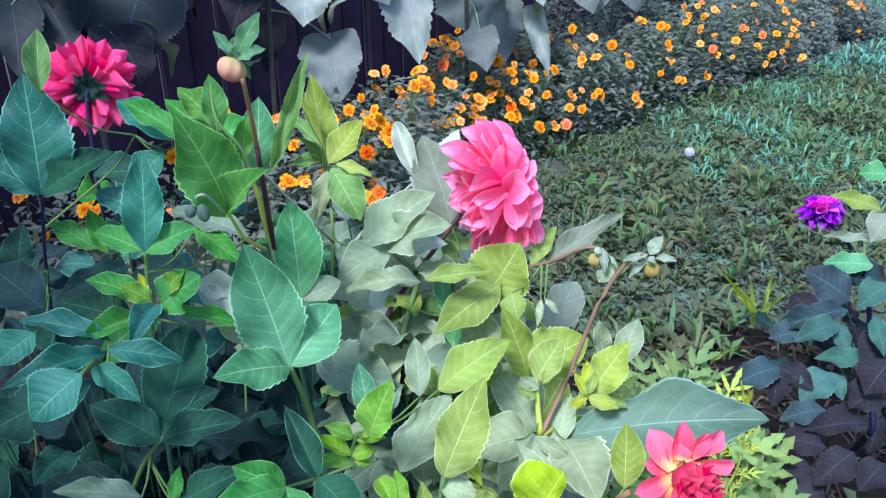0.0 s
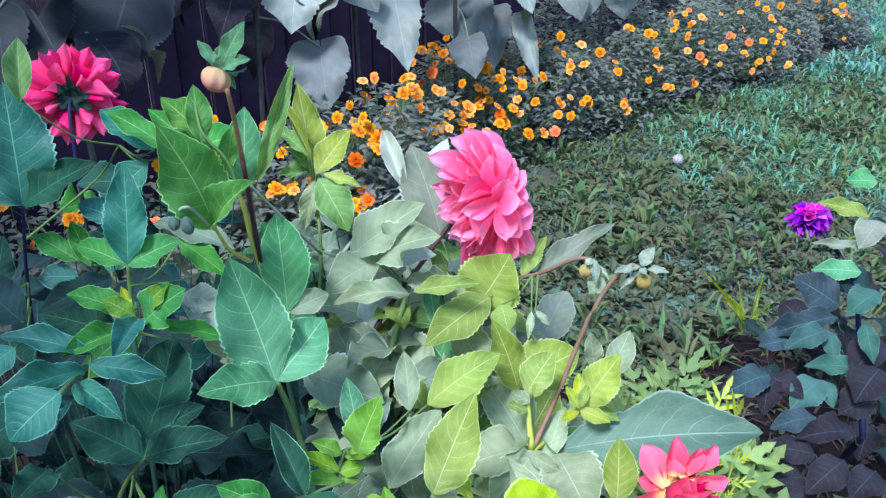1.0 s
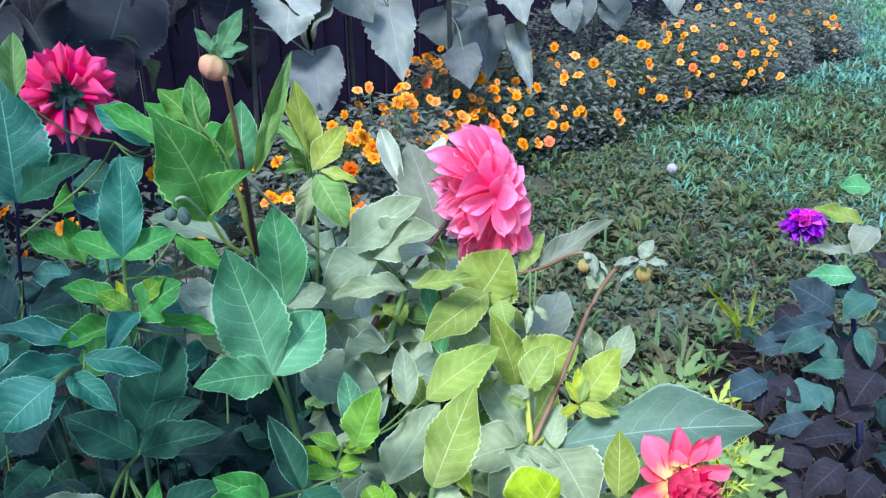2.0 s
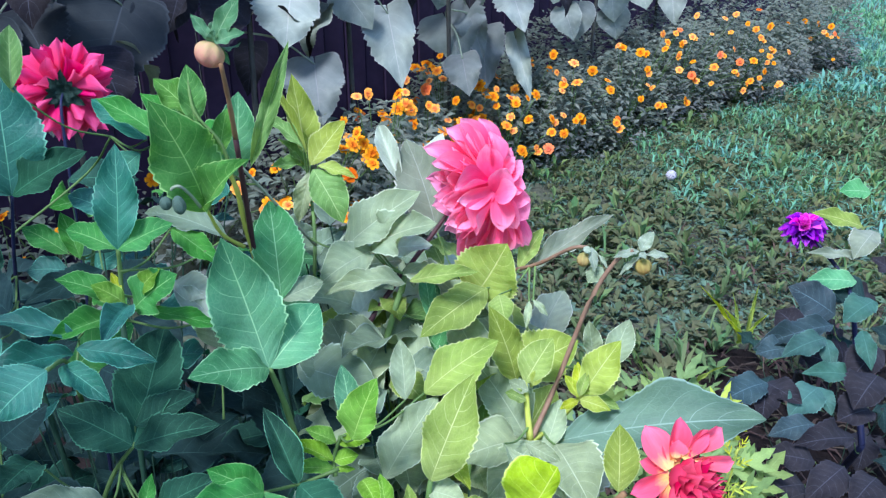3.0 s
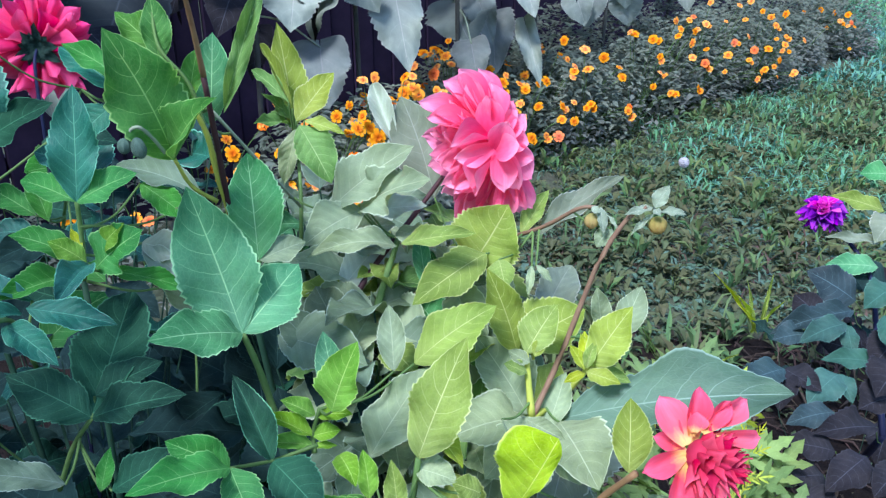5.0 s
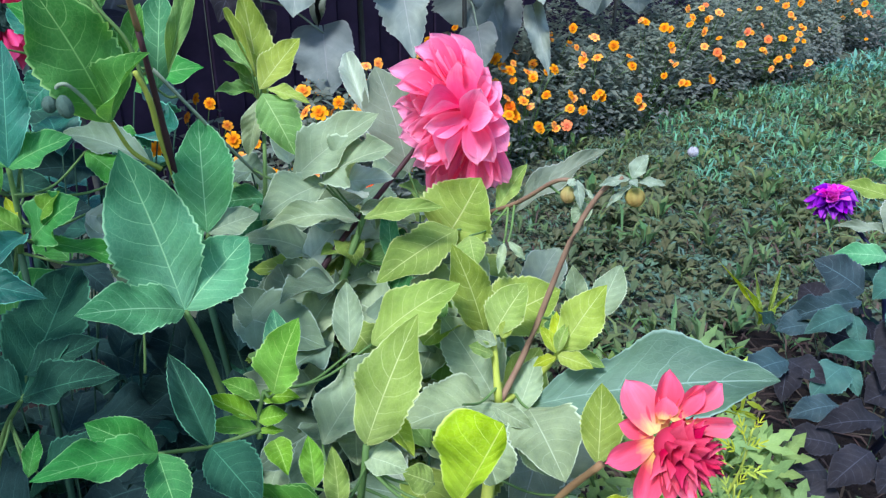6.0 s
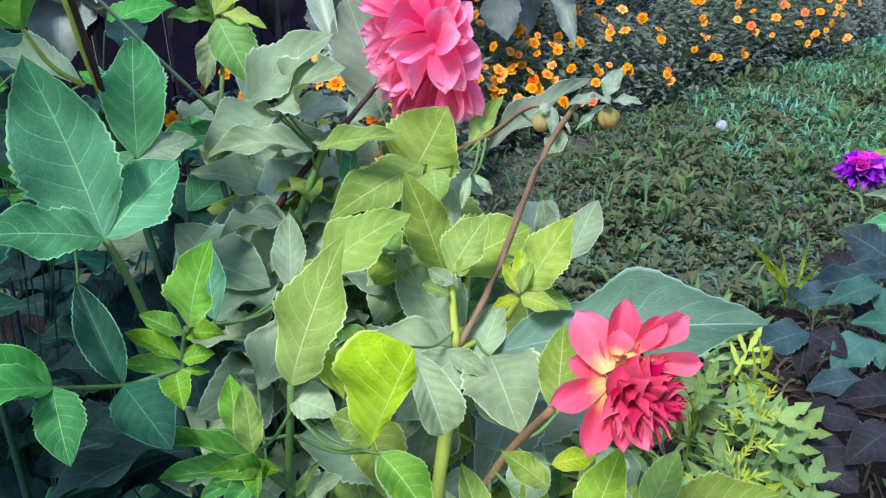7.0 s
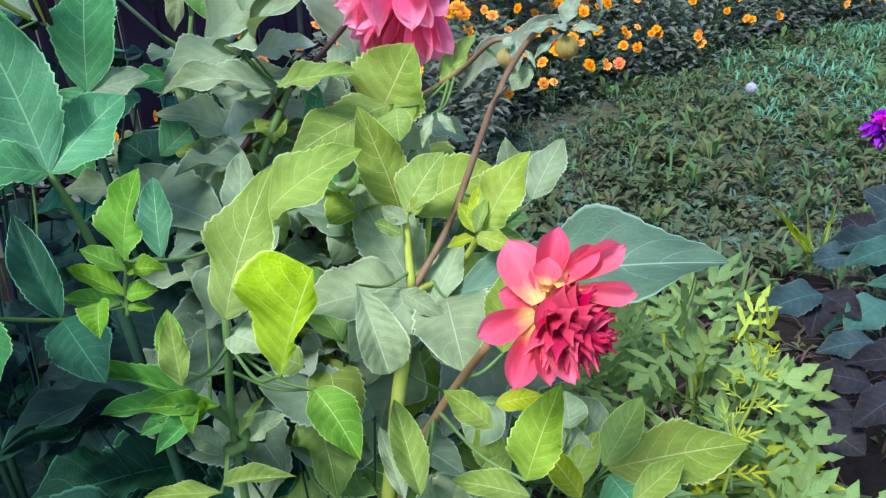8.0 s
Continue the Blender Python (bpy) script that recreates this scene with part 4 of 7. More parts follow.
stem(dahlia_main, ((-0.046, 0.404, 0.861), (-0.070, 0.394, 0.858), (-0.084, 0.365, 0.877)), 0.0013, 0.0009, STEM_GREEN)
stem(dahlia_main, ((-0.050, 0.413, 0.848), (-0.051, 0.418, 0.858), (-0.046, 0.417, 0.876)), 0.0017, 0.0011, STEM_GREEN)
leaf(dahlia_main, (-0.094, 0.449, 0.907), (-0.117, 0.454, 0.997), 0.046, (0.34, -0.80, 0.42), "mid", "cup")
leaf(dahlia_main, (-0.094, 0.449, 0.907), (-0.133, 0.408, 0.926), 0.031, (0.60, -0.21, 0.77), "mid", "flat")
leaf(dahlia_main, (-0.094, 0.449, 0.907), (-0.064, 0.482, 0.937), 0.042, (0.02, -0.68, 0.73), "mid", "flat")
leaf(dahlia_main, (-0.092, 0.496, 0.933), (-0.105, 0.545, 0.989), 0.036, (0.16, -0.73, 0.67), "mid", "flat")
leaf(dahlia_main, (-0.092, 0.496, 0.933), (-0.065, 0.515, 0.938), 0.021, (0.22, -0.53, 0.82), "grey", "flat")
leaf(dahlia_main, (-0.093, 0.498, 0.936), (-0.110, 0.494, 0.917), 0.015, (-0.32, -0.84, 0.43), "mid", "flat")
leaf(dahlia_main, (-0.132, 0.485, 1.003), (-0.150, 0.458, 1.081), 0.044, (0.71, -0.70, -0.08), "grass", "flat")
leaf(dahlia_main, (-0.132, 0.485, 1.003), (-0.097, 0.464, 1.044), 0.025, (-0.69, -0.68, 0.24), "grass", "fold")
leaf(dahlia_main, (-0.109, 0.517, 1.023), (-0.081, 0.538, 1.103), 0.012, (0.17, -0.96, 0.20), "green", "arch")
leaf(dahlia_main, (-0.125, 0.538, 1.009), (-0.124, 0.564, 1.064), 0.027, (0.18, -0.89, 0.42), "mid", "flat")
petiole(dahlia_main, (-0.125, 0.538, 1.009), (-0.107, 0.525, 1.008))
leaf(dahlia_main, (-0.129, 0.515, 1.030), (-0.124, 0.529, 1.060), 0.014, (0.13, -0.90, 0.41), "grass", "flat")
petiole(dahlia_main, (-0.129, 0.515, 1.030), (-0.116, 0.513, 1.026))
leaf(dahlia_main, (-0.138, 0.500, 1.056), (-0.142, 0.511, 1.092), 0.017, (0.28, -0.90, 0.32), "grass", "flat")
leaf(dahlia_main, (-0.136, 0.505, 1.057), (-0.166, 0.517, 1.082), 0.019, (0.27, -0.71, 0.65), "grass", "wave")
leaf(dahlia_main, (-0.132, 0.502, 1.026), (-0.166, 0.530, 1.061), 0.024, (0.20, -0.66, 0.72), "vivid", "flat")
petiole(dahlia_main, (-0.132, 0.502, 1.026), (-0.119, 0.500, 1.027))
leaf(dahlia_main, (-0.134, 0.522, 1.023), (-0.189, 0.553, 1.065), 0.024, (0.19, -0.66, 0.73), "vivid", "flat")
petiole(dahlia_main, (-0.134, 0.522, 1.023), (-0.116, 0.513, 1.026))
leaf(dahlia_main, (-0.136, 0.513, 1.050), (-0.157, 0.517, 1.059), 0.010, (0.17, -0.67, 0.72), "grass", "flat")
petiole(dahlia_main, (-0.136, 0.513, 1.050), (-0.129, 0.498, 1.054))
leaf(dahlia_main, (-0.099, 0.688, 0.969), (-0.106, 0.682, 1.055), 0.028, (0.22, -0.85, 0.42), "lime", "flat")
leaf(dahlia_main, (-0.088, 0.638, 0.987), (-0.059, 0.655, 1.021), 0.025, (-0.11, -0.86, 0.51), "lime", "flat")
petiole(dahlia_main, (-0.088, 0.638, 0.987), (-0.093, 0.656, 0.952))
leaf(dahlia_main, (-0.085, 0.632, 0.985), (-0.059, 0.608, 0.946), 0.031, (0.19, -0.77, 0.61), "green", "flat")
petiole(dahlia_main, (-0.085, 0.632, 0.985), (-0.091, 0.648, 0.947))
leaf(dahlia_main, (-0.091, 0.642, 0.995), (-0.122, 0.685, 1.038), 0.008, (0.10, -0.67, 0.74), "olive", "fold")
petiole(dahlia_main, (-0.091, 0.642, 0.995), (-0.094, 0.664, 0.956))
leaf(dahlia_main, (-0.094, 0.644, 1.000), (-0.126, 0.666, 1.021), 0.012, (0.07, -0.66, 0.75), "green", "flat")
petiole(dahlia_main, (-0.094, 0.644, 1.000), (-0.094, 0.664, 0.956))
leaf(dahlia_main, (-0.099, 0.688, 0.969), (-0.118, 0.658, 1.004), 0.012, (0.92, -0.33, 0.22), "green", "flat")
leaf(dahlia_main, (-0.099, 0.688, 0.969), (-0.121, 0.637, 0.985), 0.014, (0.62, -0.03, 0.78), "green", "flat")
leaf(dahlia_main, (-0.081, 0.634, 0.988), (-0.049, 0.624, 0.980), 0.011, (-0.00, -0.66, 0.75), "lime", "flat")
petiole(dahlia_main, (-0.081, 0.634, 0.988), (-0.093, 0.656, 0.952))
leaf(dahlia_main, (-0.089, 0.646, 0.979), (-0.101, 0.636, 0.936), 0.016, (-0.05, -0.97, 0.23), "grey", "flat")
petiole(dahlia_main, (-0.089, 0.646, 0.979), (-0.093, 0.656, 0.952))
leaf(dahlia_main, (-0.094, 0.663, 0.991), (-0.102, 0.671, 1.009), 0.012, (0.22, -0.84, 0.49), "lime", "flat")
petiole(dahlia_main, (-0.094, 0.663, 0.991), (-0.097, 0.680, 0.965))
leaf(dahlia_main, (-0.014, 0.679, 0.955), (-0.036, 0.732, 0.997), 0.019, (-0.11, -0.64, 0.76), "pale", "fold")
leaf(dahlia_main, (0.019, 0.660, 0.916), (-0.010, 0.707, 0.991), 0.049, (0.09, -0.83, 0.55), "silver", "flat")
petiole(dahlia_main, (0.019, 0.660, 0.916), (0.040, 0.651, 0.873))
leaf(dahlia_main, (0.097, 0.605, 0.904), (0.166, 0.616, 0.950), 0.020, (-0.33, -0.68, 0.66), "silver", "flat")
petiole(dahlia_main, (0.097, 0.605, 0.904), (0.080, 0.600, 0.906))
leaf(dahlia_main, (0.086, 0.601, 0.907), (0.108, 0.616, 0.938), 0.015, (-0.27, -0.78, 0.56), "olive", "flat")
leaf(dahlia_main, (0.143, 0.547, 0.934), (0.132, 0.542, 0.922), 0.014, (-0.31, -0.71, 0.63), "grey", "flat")
petiole(dahlia_main, (0.143, 0.547, 0.934), (0.116, 0.557, 0.943))
leaf(dahlia_main, (-0.002, 0.682, 0.949), (0.025, 0.719, 0.993), 0.024, (-0.04, -0.74, 0.67), "pale", "flat")
petiole(dahlia_main, (-0.002, 0.682, 0.949), (-0.015, 0.679, 0.956))
leaf(dahlia_main, (-0.055, 0.572, 0.940), (0.005, 0.572, 0.986), 0.036, (-0.40, -0.75, 0.53), "grey", "flat")
petiole(dahlia_main, (-0.055, 0.572, 0.940), (-0.084, 0.580, 0.945))
leaf(dahlia_main, (-0.035, 0.571, 0.938), (0.017, 0.538, 0.973), 0.035, (-0.68, -0.45, 0.58), "grey", "wave")
petiole(dahlia_main, (-0.035, 0.571, 0.938), (-0.008, 0.581, 0.912))
leaf(dahlia_main, (-0.032, 0.571, 0.938), (-0.072, 0.541, 0.923), 0.032, (0.13, -0.58, 0.80), "grey", "arch")
petiole(dahlia_main, (-0.032, 0.571, 0.938), (-0.008, 0.581, 0.912))
leaf(dahlia_main, (-0.029, 0.580, 0.934), (0.014, 0.573, 0.941), 0.020, (-0.24, -0.61, 0.75), "pale", "flat")
petiole(dahlia_main, (-0.029, 0.580, 0.934), (-0.008, 0.581, 0.912))
leaf(dahlia_main, (-0.007, 0.541, 0.923), (-0.066, 0.520, 0.924), 0.018, (0.22, -0.56, 0.80), "grey", "droop")
petiole(dahlia_main, (-0.007, 0.541, 0.923), (-0.012, 0.572, 0.901))
leaf(dahlia_main, (-0.054, 0.592, 0.912), (-0.011, 0.604, 0.914), 0.027, (0.13, -0.60, 0.79), "grey", "flat")
petiole(dahlia_main, (-0.054, 0.592, 0.912), (-0.073, 0.606, 0.913))
leaf(dahlia_main, (-0.050, 0.565, 0.878), (-0.021, 0.599, 0.903), 0.030, (0.04, -0.61, 0.79), "pale", "flat")
petiole(dahlia_main, (-0.050, 0.565, 0.878), (-0.039, 0.559, 0.874))
leaf(dahlia_main, (-0.008, 0.574, 0.921), (0.018, 0.542, 0.924), 0.020, (-0.39, -0.23, 0.89), "grey", "flat")
leaf(dahlia_main, (0.013, 0.556, 0.883), (0.007, 0.592, 0.912), 0.014, (0.00, -0.63, 0.78), "mid", "flat")
petiole(dahlia_main, (0.013, 0.556, 0.883), (-0.016, 0.562, 0.891))
leaf(dahlia_main, (0.047, 0.577, 0.892), (0.073, 0.573, 0.942), 0.055, (-0.37, -0.92, 0.11), "olive", "flat")
petiole(dahlia_main, (0.047, 0.577, 0.892), (0.073, 0.609, 0.901))
leaf(dahlia_main, (0.057, 0.567, 0.906), (0.004, 0.524, 0.886), 0.034, (0.09, -0.51, 0.85), "olive", "flat")
petiole(dahlia_main, (0.057, 0.567, 0.906), (0.087, 0.592, 0.912))
leaf(dahlia_main, (0.065, 0.547, 0.910), (0.069, 0.529, 0.896), 0.020, (-0.06, -0.61, 0.79), "olive", "flat")
petiole(dahlia_main, (0.065, 0.547, 0.910), (0.093, 0.584, 0.917))
leaf(dahlia_main, (0.087, 0.536, 0.910), (0.083, 0.518, 0.896), 0.006, (-0.09, -0.60, 0.79), "grey", "flat")
petiole(dahlia_main, (0.087, 0.536, 0.910), (0.093, 0.584, 0.917))
leaf(dahlia_main, (0.090, 0.536, 0.911), (0.101, 0.531, 0.900), 0.006, (0.20, -0.80, 0.57), "grey", "flat")
petiole(dahlia_main, (0.090, 0.536, 0.911), (0.097, 0.580, 0.921))
leaf(dahlia_main, (0.007, 0.460, 0.879), (0.058, 0.474, 0.912), 0.032, (-0.27, -0.65, 0.71), "olive", "arch")
petiole(dahlia_main, (0.007, 0.460, 0.879), (-0.046, 0.417, 0.876))
leaf(dahlia_main, (0.011, 0.386, 0.866), (0.037, 0.400, 0.933), 0.033, (-0.35, -0.88, 0.32), "lime", "flat")
leaf(dahlia_main, (-0.006, 0.462, 0.872), (-0.010, 0.489, 0.905), 0.018, (0.05, -0.77, 0.63), "grey", "flat")
petiole(dahlia_main, (-0.006, 0.462, 0.872), (-0.046, 0.417, 0.876))
leaf(dahlia_main, (0.074, 0.489, 0.869), (0.053, 0.494, 0.928), 0.026, (0.28, -0.94, 0.19), "olive", "flat")
petiole(dahlia_main, (0.074, 0.489, 0.869), (0.078, 0.475, 0.877))
leaf(dahlia_main, (0.075, 0.512, 0.861), (0.124, 0.523, 0.883), 0.045, (-0.22, -0.59, 0.77), "olive", "flat")
petiole(dahlia_main, (0.075, 0.512, 0.861), (0.087, 0.509, 0.860))
leaf(dahlia_main, (0.078, 0.475, 0.877), (0.098, 0.487, 0.906), 0.025, (-0.34, -0.76, 0.55), "lime", "flat")
leaf(dahlia_main, (0.080, 0.469, 0.874), (0.066, 0.472, 0.881), 0.010, (-0.08, -0.57, 0.82), "grey", "cup")
leaf(dahlia_main, (0.083, 0.471, 0.877), (0.090, 0.477, 0.887), 0.009, (-0.09, -0.57, 0.82), "lime", "fold")
leaf(dahlia_main, (0.078, 0.466, 0.868), (0.063, 0.466, 0.875), 0.010, (-0.07, -0.56, 0.83), "olive", "flat")
leaf(dahlia_main, (0.119, 0.471, 0.870), (0.142, 0.471, 0.913), 0.028, (-0.60, -0.73, 0.32), "lime", "flat")
leaf(dahlia_main, (0.115, 0.468, 0.869), (0.106, 0.477, 0.882), 0.008, (-0.12, -0.56, 0.82), "young", "fold")
leaf(dahlia_main, (0.116, 0.468, 0.870), (0.116, 0.483, 0.889), 0.009, (-0.13, -0.57, 0.81), "young", "flat")
leaf(dahlia_main, (0.116, 0.468, 0.870), (0.122, 0.474, 0.887), 0.008, (-0.13, -0.56, 0.82), "lime", "fold")
leaf(dahlia_main, (0.116, 0.467, 0.868), (0.135, 0.453, 0.868), 0.012, (-0.14, -0.55, 0.83), "lime", "flat")
leaf(dahlia_main, (0.115, 0.467, 0.867), (0.101, 0.461, 0.864), 0.007, (-0.12, -0.55, 0.83), "young", "flat")
leaf(dahlia_main, (0.117, 0.468, 0.871), (0.130, 0.475, 0.880), 0.008, (-0.14, -0.56, 0.82), "young", "cup")
leaf(dahlia_main, (0.144, 0.502, 0.873), (0.161, 0.521, 0.902), 0.021, (-0.28, -0.72, 0.64), "grey", "flat")
petiole(dahlia_main, (0.144, 0.502, 0.873), (0.119, 0.471, 0.870))
leaf(dahlia_main, (0.119, 0.477, 0.867), (0.113, 0.481, 0.888), 0.009, (0.11, -0.97, 0.24), "young", "flat")
leaf(dahlia_main, (0.118, 0.481, 0.864), (0.133, 0.490, 0.883), 0.011, (-0.35, -0.71, 0.61), "young", "flat")
leaf(dahlia_main, (0.117, 0.476, 0.866), (0.143, 0.459, 0.865), 0.013, (-0.27, -0.45, 0.85), "olive", "flat")
leaf(dahlia_main, (0.133, 0.509, 0.876), (0.129, 0.516, 0.904), 0.014, (-0.08, -0.96, 0.26), "grey", "flat")
petiole(dahlia_main, (0.133, 0.509, 0.876), (0.107, 0.486, 0.883))
leaf(dahlia_main, (0.100, 0.470, 0.829), (0.233, 0.433, 0.874), 0.053, (-0.39, -0.37, 0.85), "steel", "flat", "oval")
leaf(dahlia_main, (0.081, 0.474, 0.827), (0.023, 0.443, 0.832), 0.036, (0.27, -0.37, 0.89), "grey", "arch")
petiole(dahlia_main, (0.081, 0.474, 0.827), (0.080, 0.456, 0.823))
leaf(dahlia_main, (0.081, 0.475, 0.830), (0.047, 0.502, 0.875), 0.037, (0.18, -0.78, 0.60), "grey", "flat")
leaf(dahlia_main, (0.079, 0.469, 0.829), (0.104, 0.440, 0.824), 0.014, (-0.39, -0.46, 0.80), "grey", "flat")
leaf(dahlia_main, (0.100, 0.461, 0.834), (0.114, 0.399, 0.832), 0.043, (-0.23, -0.07, 0.97), "grey", "flat")
petiole(dahlia_main, (0.100, 0.461, 0.834), (0.092, 0.470, 0.839))
leaf(dahlia_main, (0.131, 0.403, 0.841), (0.135, 0.430, 0.874), 0.023, (-0.19, -0.75, 0.63), "olive", "flat")
petiole(dahlia_main, (0.131, 0.403, 0.841), (0.113, 0.386, 0.838))
leaf(dahlia_main, (0.093, 0.463, 0.827), (0.107, 0.487, 0.855), 0.020, (-0.19, -0.69, 0.70), "grey", "flat")
petiole(dahlia_main, (0.093, 0.463, 0.827), (0.080, 0.456, 0.823))
leaf(dahlia_main, (-0.040, 0.438, 0.867), (-0.049, 0.464, 0.900), 0.017, (0.14, -0.75, 0.65), "mid", "flat")
petiole(dahlia_main, (-0.040, 0.438, 0.867), (-0.048, 0.417, 0.869))
leaf(dahlia_main, (-0.036, 0.399, 0.887), (-0.020, 0.399, 0.931), 0.024, (-0.39, -0.91, 0.14), "fresh", "flat")
petiole(dahlia_main, (-0.036, 0.399, 0.887), (-0.046, 0.417, 0.876))
leaf(dahlia_main, (-0.020, 0.431, 0.830), (0.017, 0.459, 0.878), 0.031, (-0.23, -0.75, 0.62), "grey", "wave")
petiole(dahlia_main, (-0.020, 0.431, 0.830), (-0.006, 0.389, 0.815))
leaf(dahlia_main, (-0.070, 0.394, 0.858), (-0.091, 0.411, 0.903), 0.018, (0.41, -0.79, 0.46), "rimmed", "fold")
leaf(dahlia_main, (-0.053, 0.505, 0.847), (-0.089, 0.522, 0.883), 0.032, (0.32, -0.69, 0.64), "slate", "flat")
petiole(dahlia_main, (-0.053, 0.505, 0.847), (-0.033, 0.524, 0.839))
leaf(dahlia_main, (-0.056, 0.540, 0.850), (-0.089, 0.511, 0.859), 0.020, (0.48, -0.28, 0.83), "slate", "flat")
leaf(dahlia_main, (-0.050, 0.574, 0.851), (-0.078, 0.532, 0.856), 0.041, (0.42, -0.17, 0.89), "slate", "flat")
petiole(dahlia_main, (-0.050, 0.574, 0.851), (-0.050, 0.547, 0.860))
leaf(dahlia_main, (0.013, 0.532, 0.855), (-0.034, 0.557, 0.861), 0.045, (-0.15, -0.49, 0.86), "grey", "flat")
petiole(dahlia_main, (0.013, 0.532, 0.855), (-0.026, 0.540, 0.861))
leaf(dahlia_main, (-0.060, 0.582, 0.868), (-0.076, 0.548, 0.844), 0.034, (0.07, -0.60, 0.80), "slate", "flat")
petiole(dahlia_main, (-0.060, 0.582, 0.868), (-0.039, 0.559, 0.874))
leaf(dahlia_main, (-0.089, 0.515, 0.867), (-0.025, 0.489, 0.859), 0.042, (-0.09, -0.49, 0.87), "slate", "flat")
petiole(dahlia_main, (-0.089, 0.515, 0.867), (-0.056, 0.540, 0.850))
leaf(dahlia_main, (-0.002, 0.595, 0.872), (-0.039, 0.548, 0.844), 0.040, (0.06, -0.55, 0.84), "grey", "flat")
petiole(dahlia_main, (-0.002, 0.595, 0.872), (-0.021, 0.552, 0.878))
leaf(dahlia_main, (-0.027, 0.503, 0.843), (-0.054, 0.573, 0.873), 0.032, (-0.01, -0.40, 0.92), "grey", "flat")
petiole(dahlia_main, (-0.027, 0.503, 0.843), (-0.033, 0.524, 0.839))
leaf(dahlia_main, (0.027, 0.549, 0.844), (-0.001, 0.582, 0.868), 0.030, (0.00, -0.58, 0.81), "mid", "flat")
petiole(dahlia_main, (0.027, 0.549, 0.844), (-0.029, 0.532, 0.850))
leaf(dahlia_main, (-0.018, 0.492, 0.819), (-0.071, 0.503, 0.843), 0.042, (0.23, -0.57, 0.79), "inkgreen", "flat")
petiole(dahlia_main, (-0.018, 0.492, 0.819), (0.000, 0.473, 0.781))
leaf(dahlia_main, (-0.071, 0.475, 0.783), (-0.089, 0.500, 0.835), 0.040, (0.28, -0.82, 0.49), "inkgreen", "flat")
petiole(dahlia_main, (-0.071, 0.475, 0.783), (-0.055, 0.455, 0.735))
leaf(dahlia_main, (-0.084, 0.365, 0.877), (-0.113, 0.361, 0.897), 0.021, (0.15, -0.72, 0.68), "vivid", "fold")
leaf(dahlia_main, (-0.084, 0.365, 0.877), (-0.117, 0.320, 0.899), 0.021, (0.25, -0.35, 0.90), "vivid", "flat")
leaf(dahlia_main, (-0.084, 0.365, 0.877), (-0.066, 0.337, 0.860), 0.020, (0.10, -0.45, 0.89), "vivid", "flat")
leaf(dahlia_main, (-0.070, 0.394, 0.858), (-0.039, 0.367, 0.844), 0.027, (0.00, -0.44, 0.90), "bottle", "flat")
leaf(dahlia_main, (0.001, 0.356, 0.853), (-0.002, 0.364, 0.883), 0.012, (0.21, -0.94, 0.27), "olive", "flat")
petiole(dahlia_main, (0.001, 0.356, 0.853), (0.010, 0.387, 0.852))
leaf(dahlia_main, (-0.049, 0.419, 0.870), (-0.068, 0.417, 0.882), 0.011, (0.46, -0.53, 0.71), "fresh", "fold")
leaf(dahlia_main, (-0.048, 0.419, 0.870), (-0.027, 0.417, 0.872), 0.011, (-0.14, -0.55, 0.82), "fresh", "fold")
leaf(dahlia_main, (-0.051, 0.417, 0.857), (-0.077, 0.417, 0.872), 0.011, (0.44, -0.52, 0.73), "fresh", "fold")
leaf(dahlia_main, (-0.051, 0.417, 0.857), (-0.035, 0.420, 0.859), 0.011, (-0.01, -0.63, 0.78), "fresh", "fold")
leaf(dahlia_main, (-0.051, 0.415, 0.852), (-0.076, 0.406, 0.861), 0.011, (0.45, -0.47, 0.76), "fresh", "fold")
leaf(dahlia_main, (-0.051, 0.415, 0.852), (-0.037, 0.416, 0.851), 0.005, (0.10, -0.54, 0.83), "fresh", "flat")
leaf(dahlia_main, (-0.027, 0.359, 0.890), (-0.017, 0.339, 0.887), 0.012, (0.05, -0.45, 0.89), "fresh", "fold")
leaf(dahlia_main, (-0.016, 0.384, 0.840), (-0.020, 0.396, 0.864), 0.013, (0.39, -0.79, 0.47), "fresh", "flat")
petiole(dahlia_main, (-0.016, 0.384, 0.840), (0.008, 0.388, 0.837))
leaf(dahlia_main, (-0.015, 0.391, 0.822), (-0.038, 0.390, 0.835), 0.010, (0.45, -0.48, 0.75), "grass", "fold")
petiole(dahlia_main, (-0.015, 0.391, 0.822), (-0.006, 0.389, 0.815))
leaf(dahlia_main, (-0.007, 0.389, 0.816), (-0.063, 0.384, 0.839), 0.010, (0.37, -0.47, 0.81), "grass", "fold")
leaf(dahlia_main, (-0.007, 0.388, 0.814), (-0.028, 0.376, 0.817), 0.011, (0.37, -0.41, 0.84), "grass", "fold")
leaf(dahlia_main, (-0.009, 0.392, 0.812), (-0.057, 0.382, 0.813), 0.012, (0.13, -0.50, 0.86), "grass", "fold")
leaf(dahlia_main, (-0.007, 0.389, 0.815), (-0.027, 0.369, 0.829), 0.012, (0.30, -0.55, 0.78), "fresh", "fold")
leaf(dahlia_main, (-0.007, 0.389, 0.815), (-0.020, 0.359, 0.812), 0.013, (0.15, -0.50, 0.85), "grass", "fold")
leaf(dahlia_main, (-0.007, 0.389, 0.815), (-0.002, 0.361, 0.822), 0.011, (-0.20, -0.60, 0.77), "fresh", "fold")
leaf(dahlia_main, (-0.007, 0.389, 0.815), (-0.035, 0.375, 0.808), 0.012, (0.25, -0.45, 0.85), "grass", "fold")
leaf(dahlia_main, (-0.007, 0.389, 0.815), (0.007, 0.373, 0.829), 0.009, (-0.35, -0.70, 0.62), "fresh", "fold")
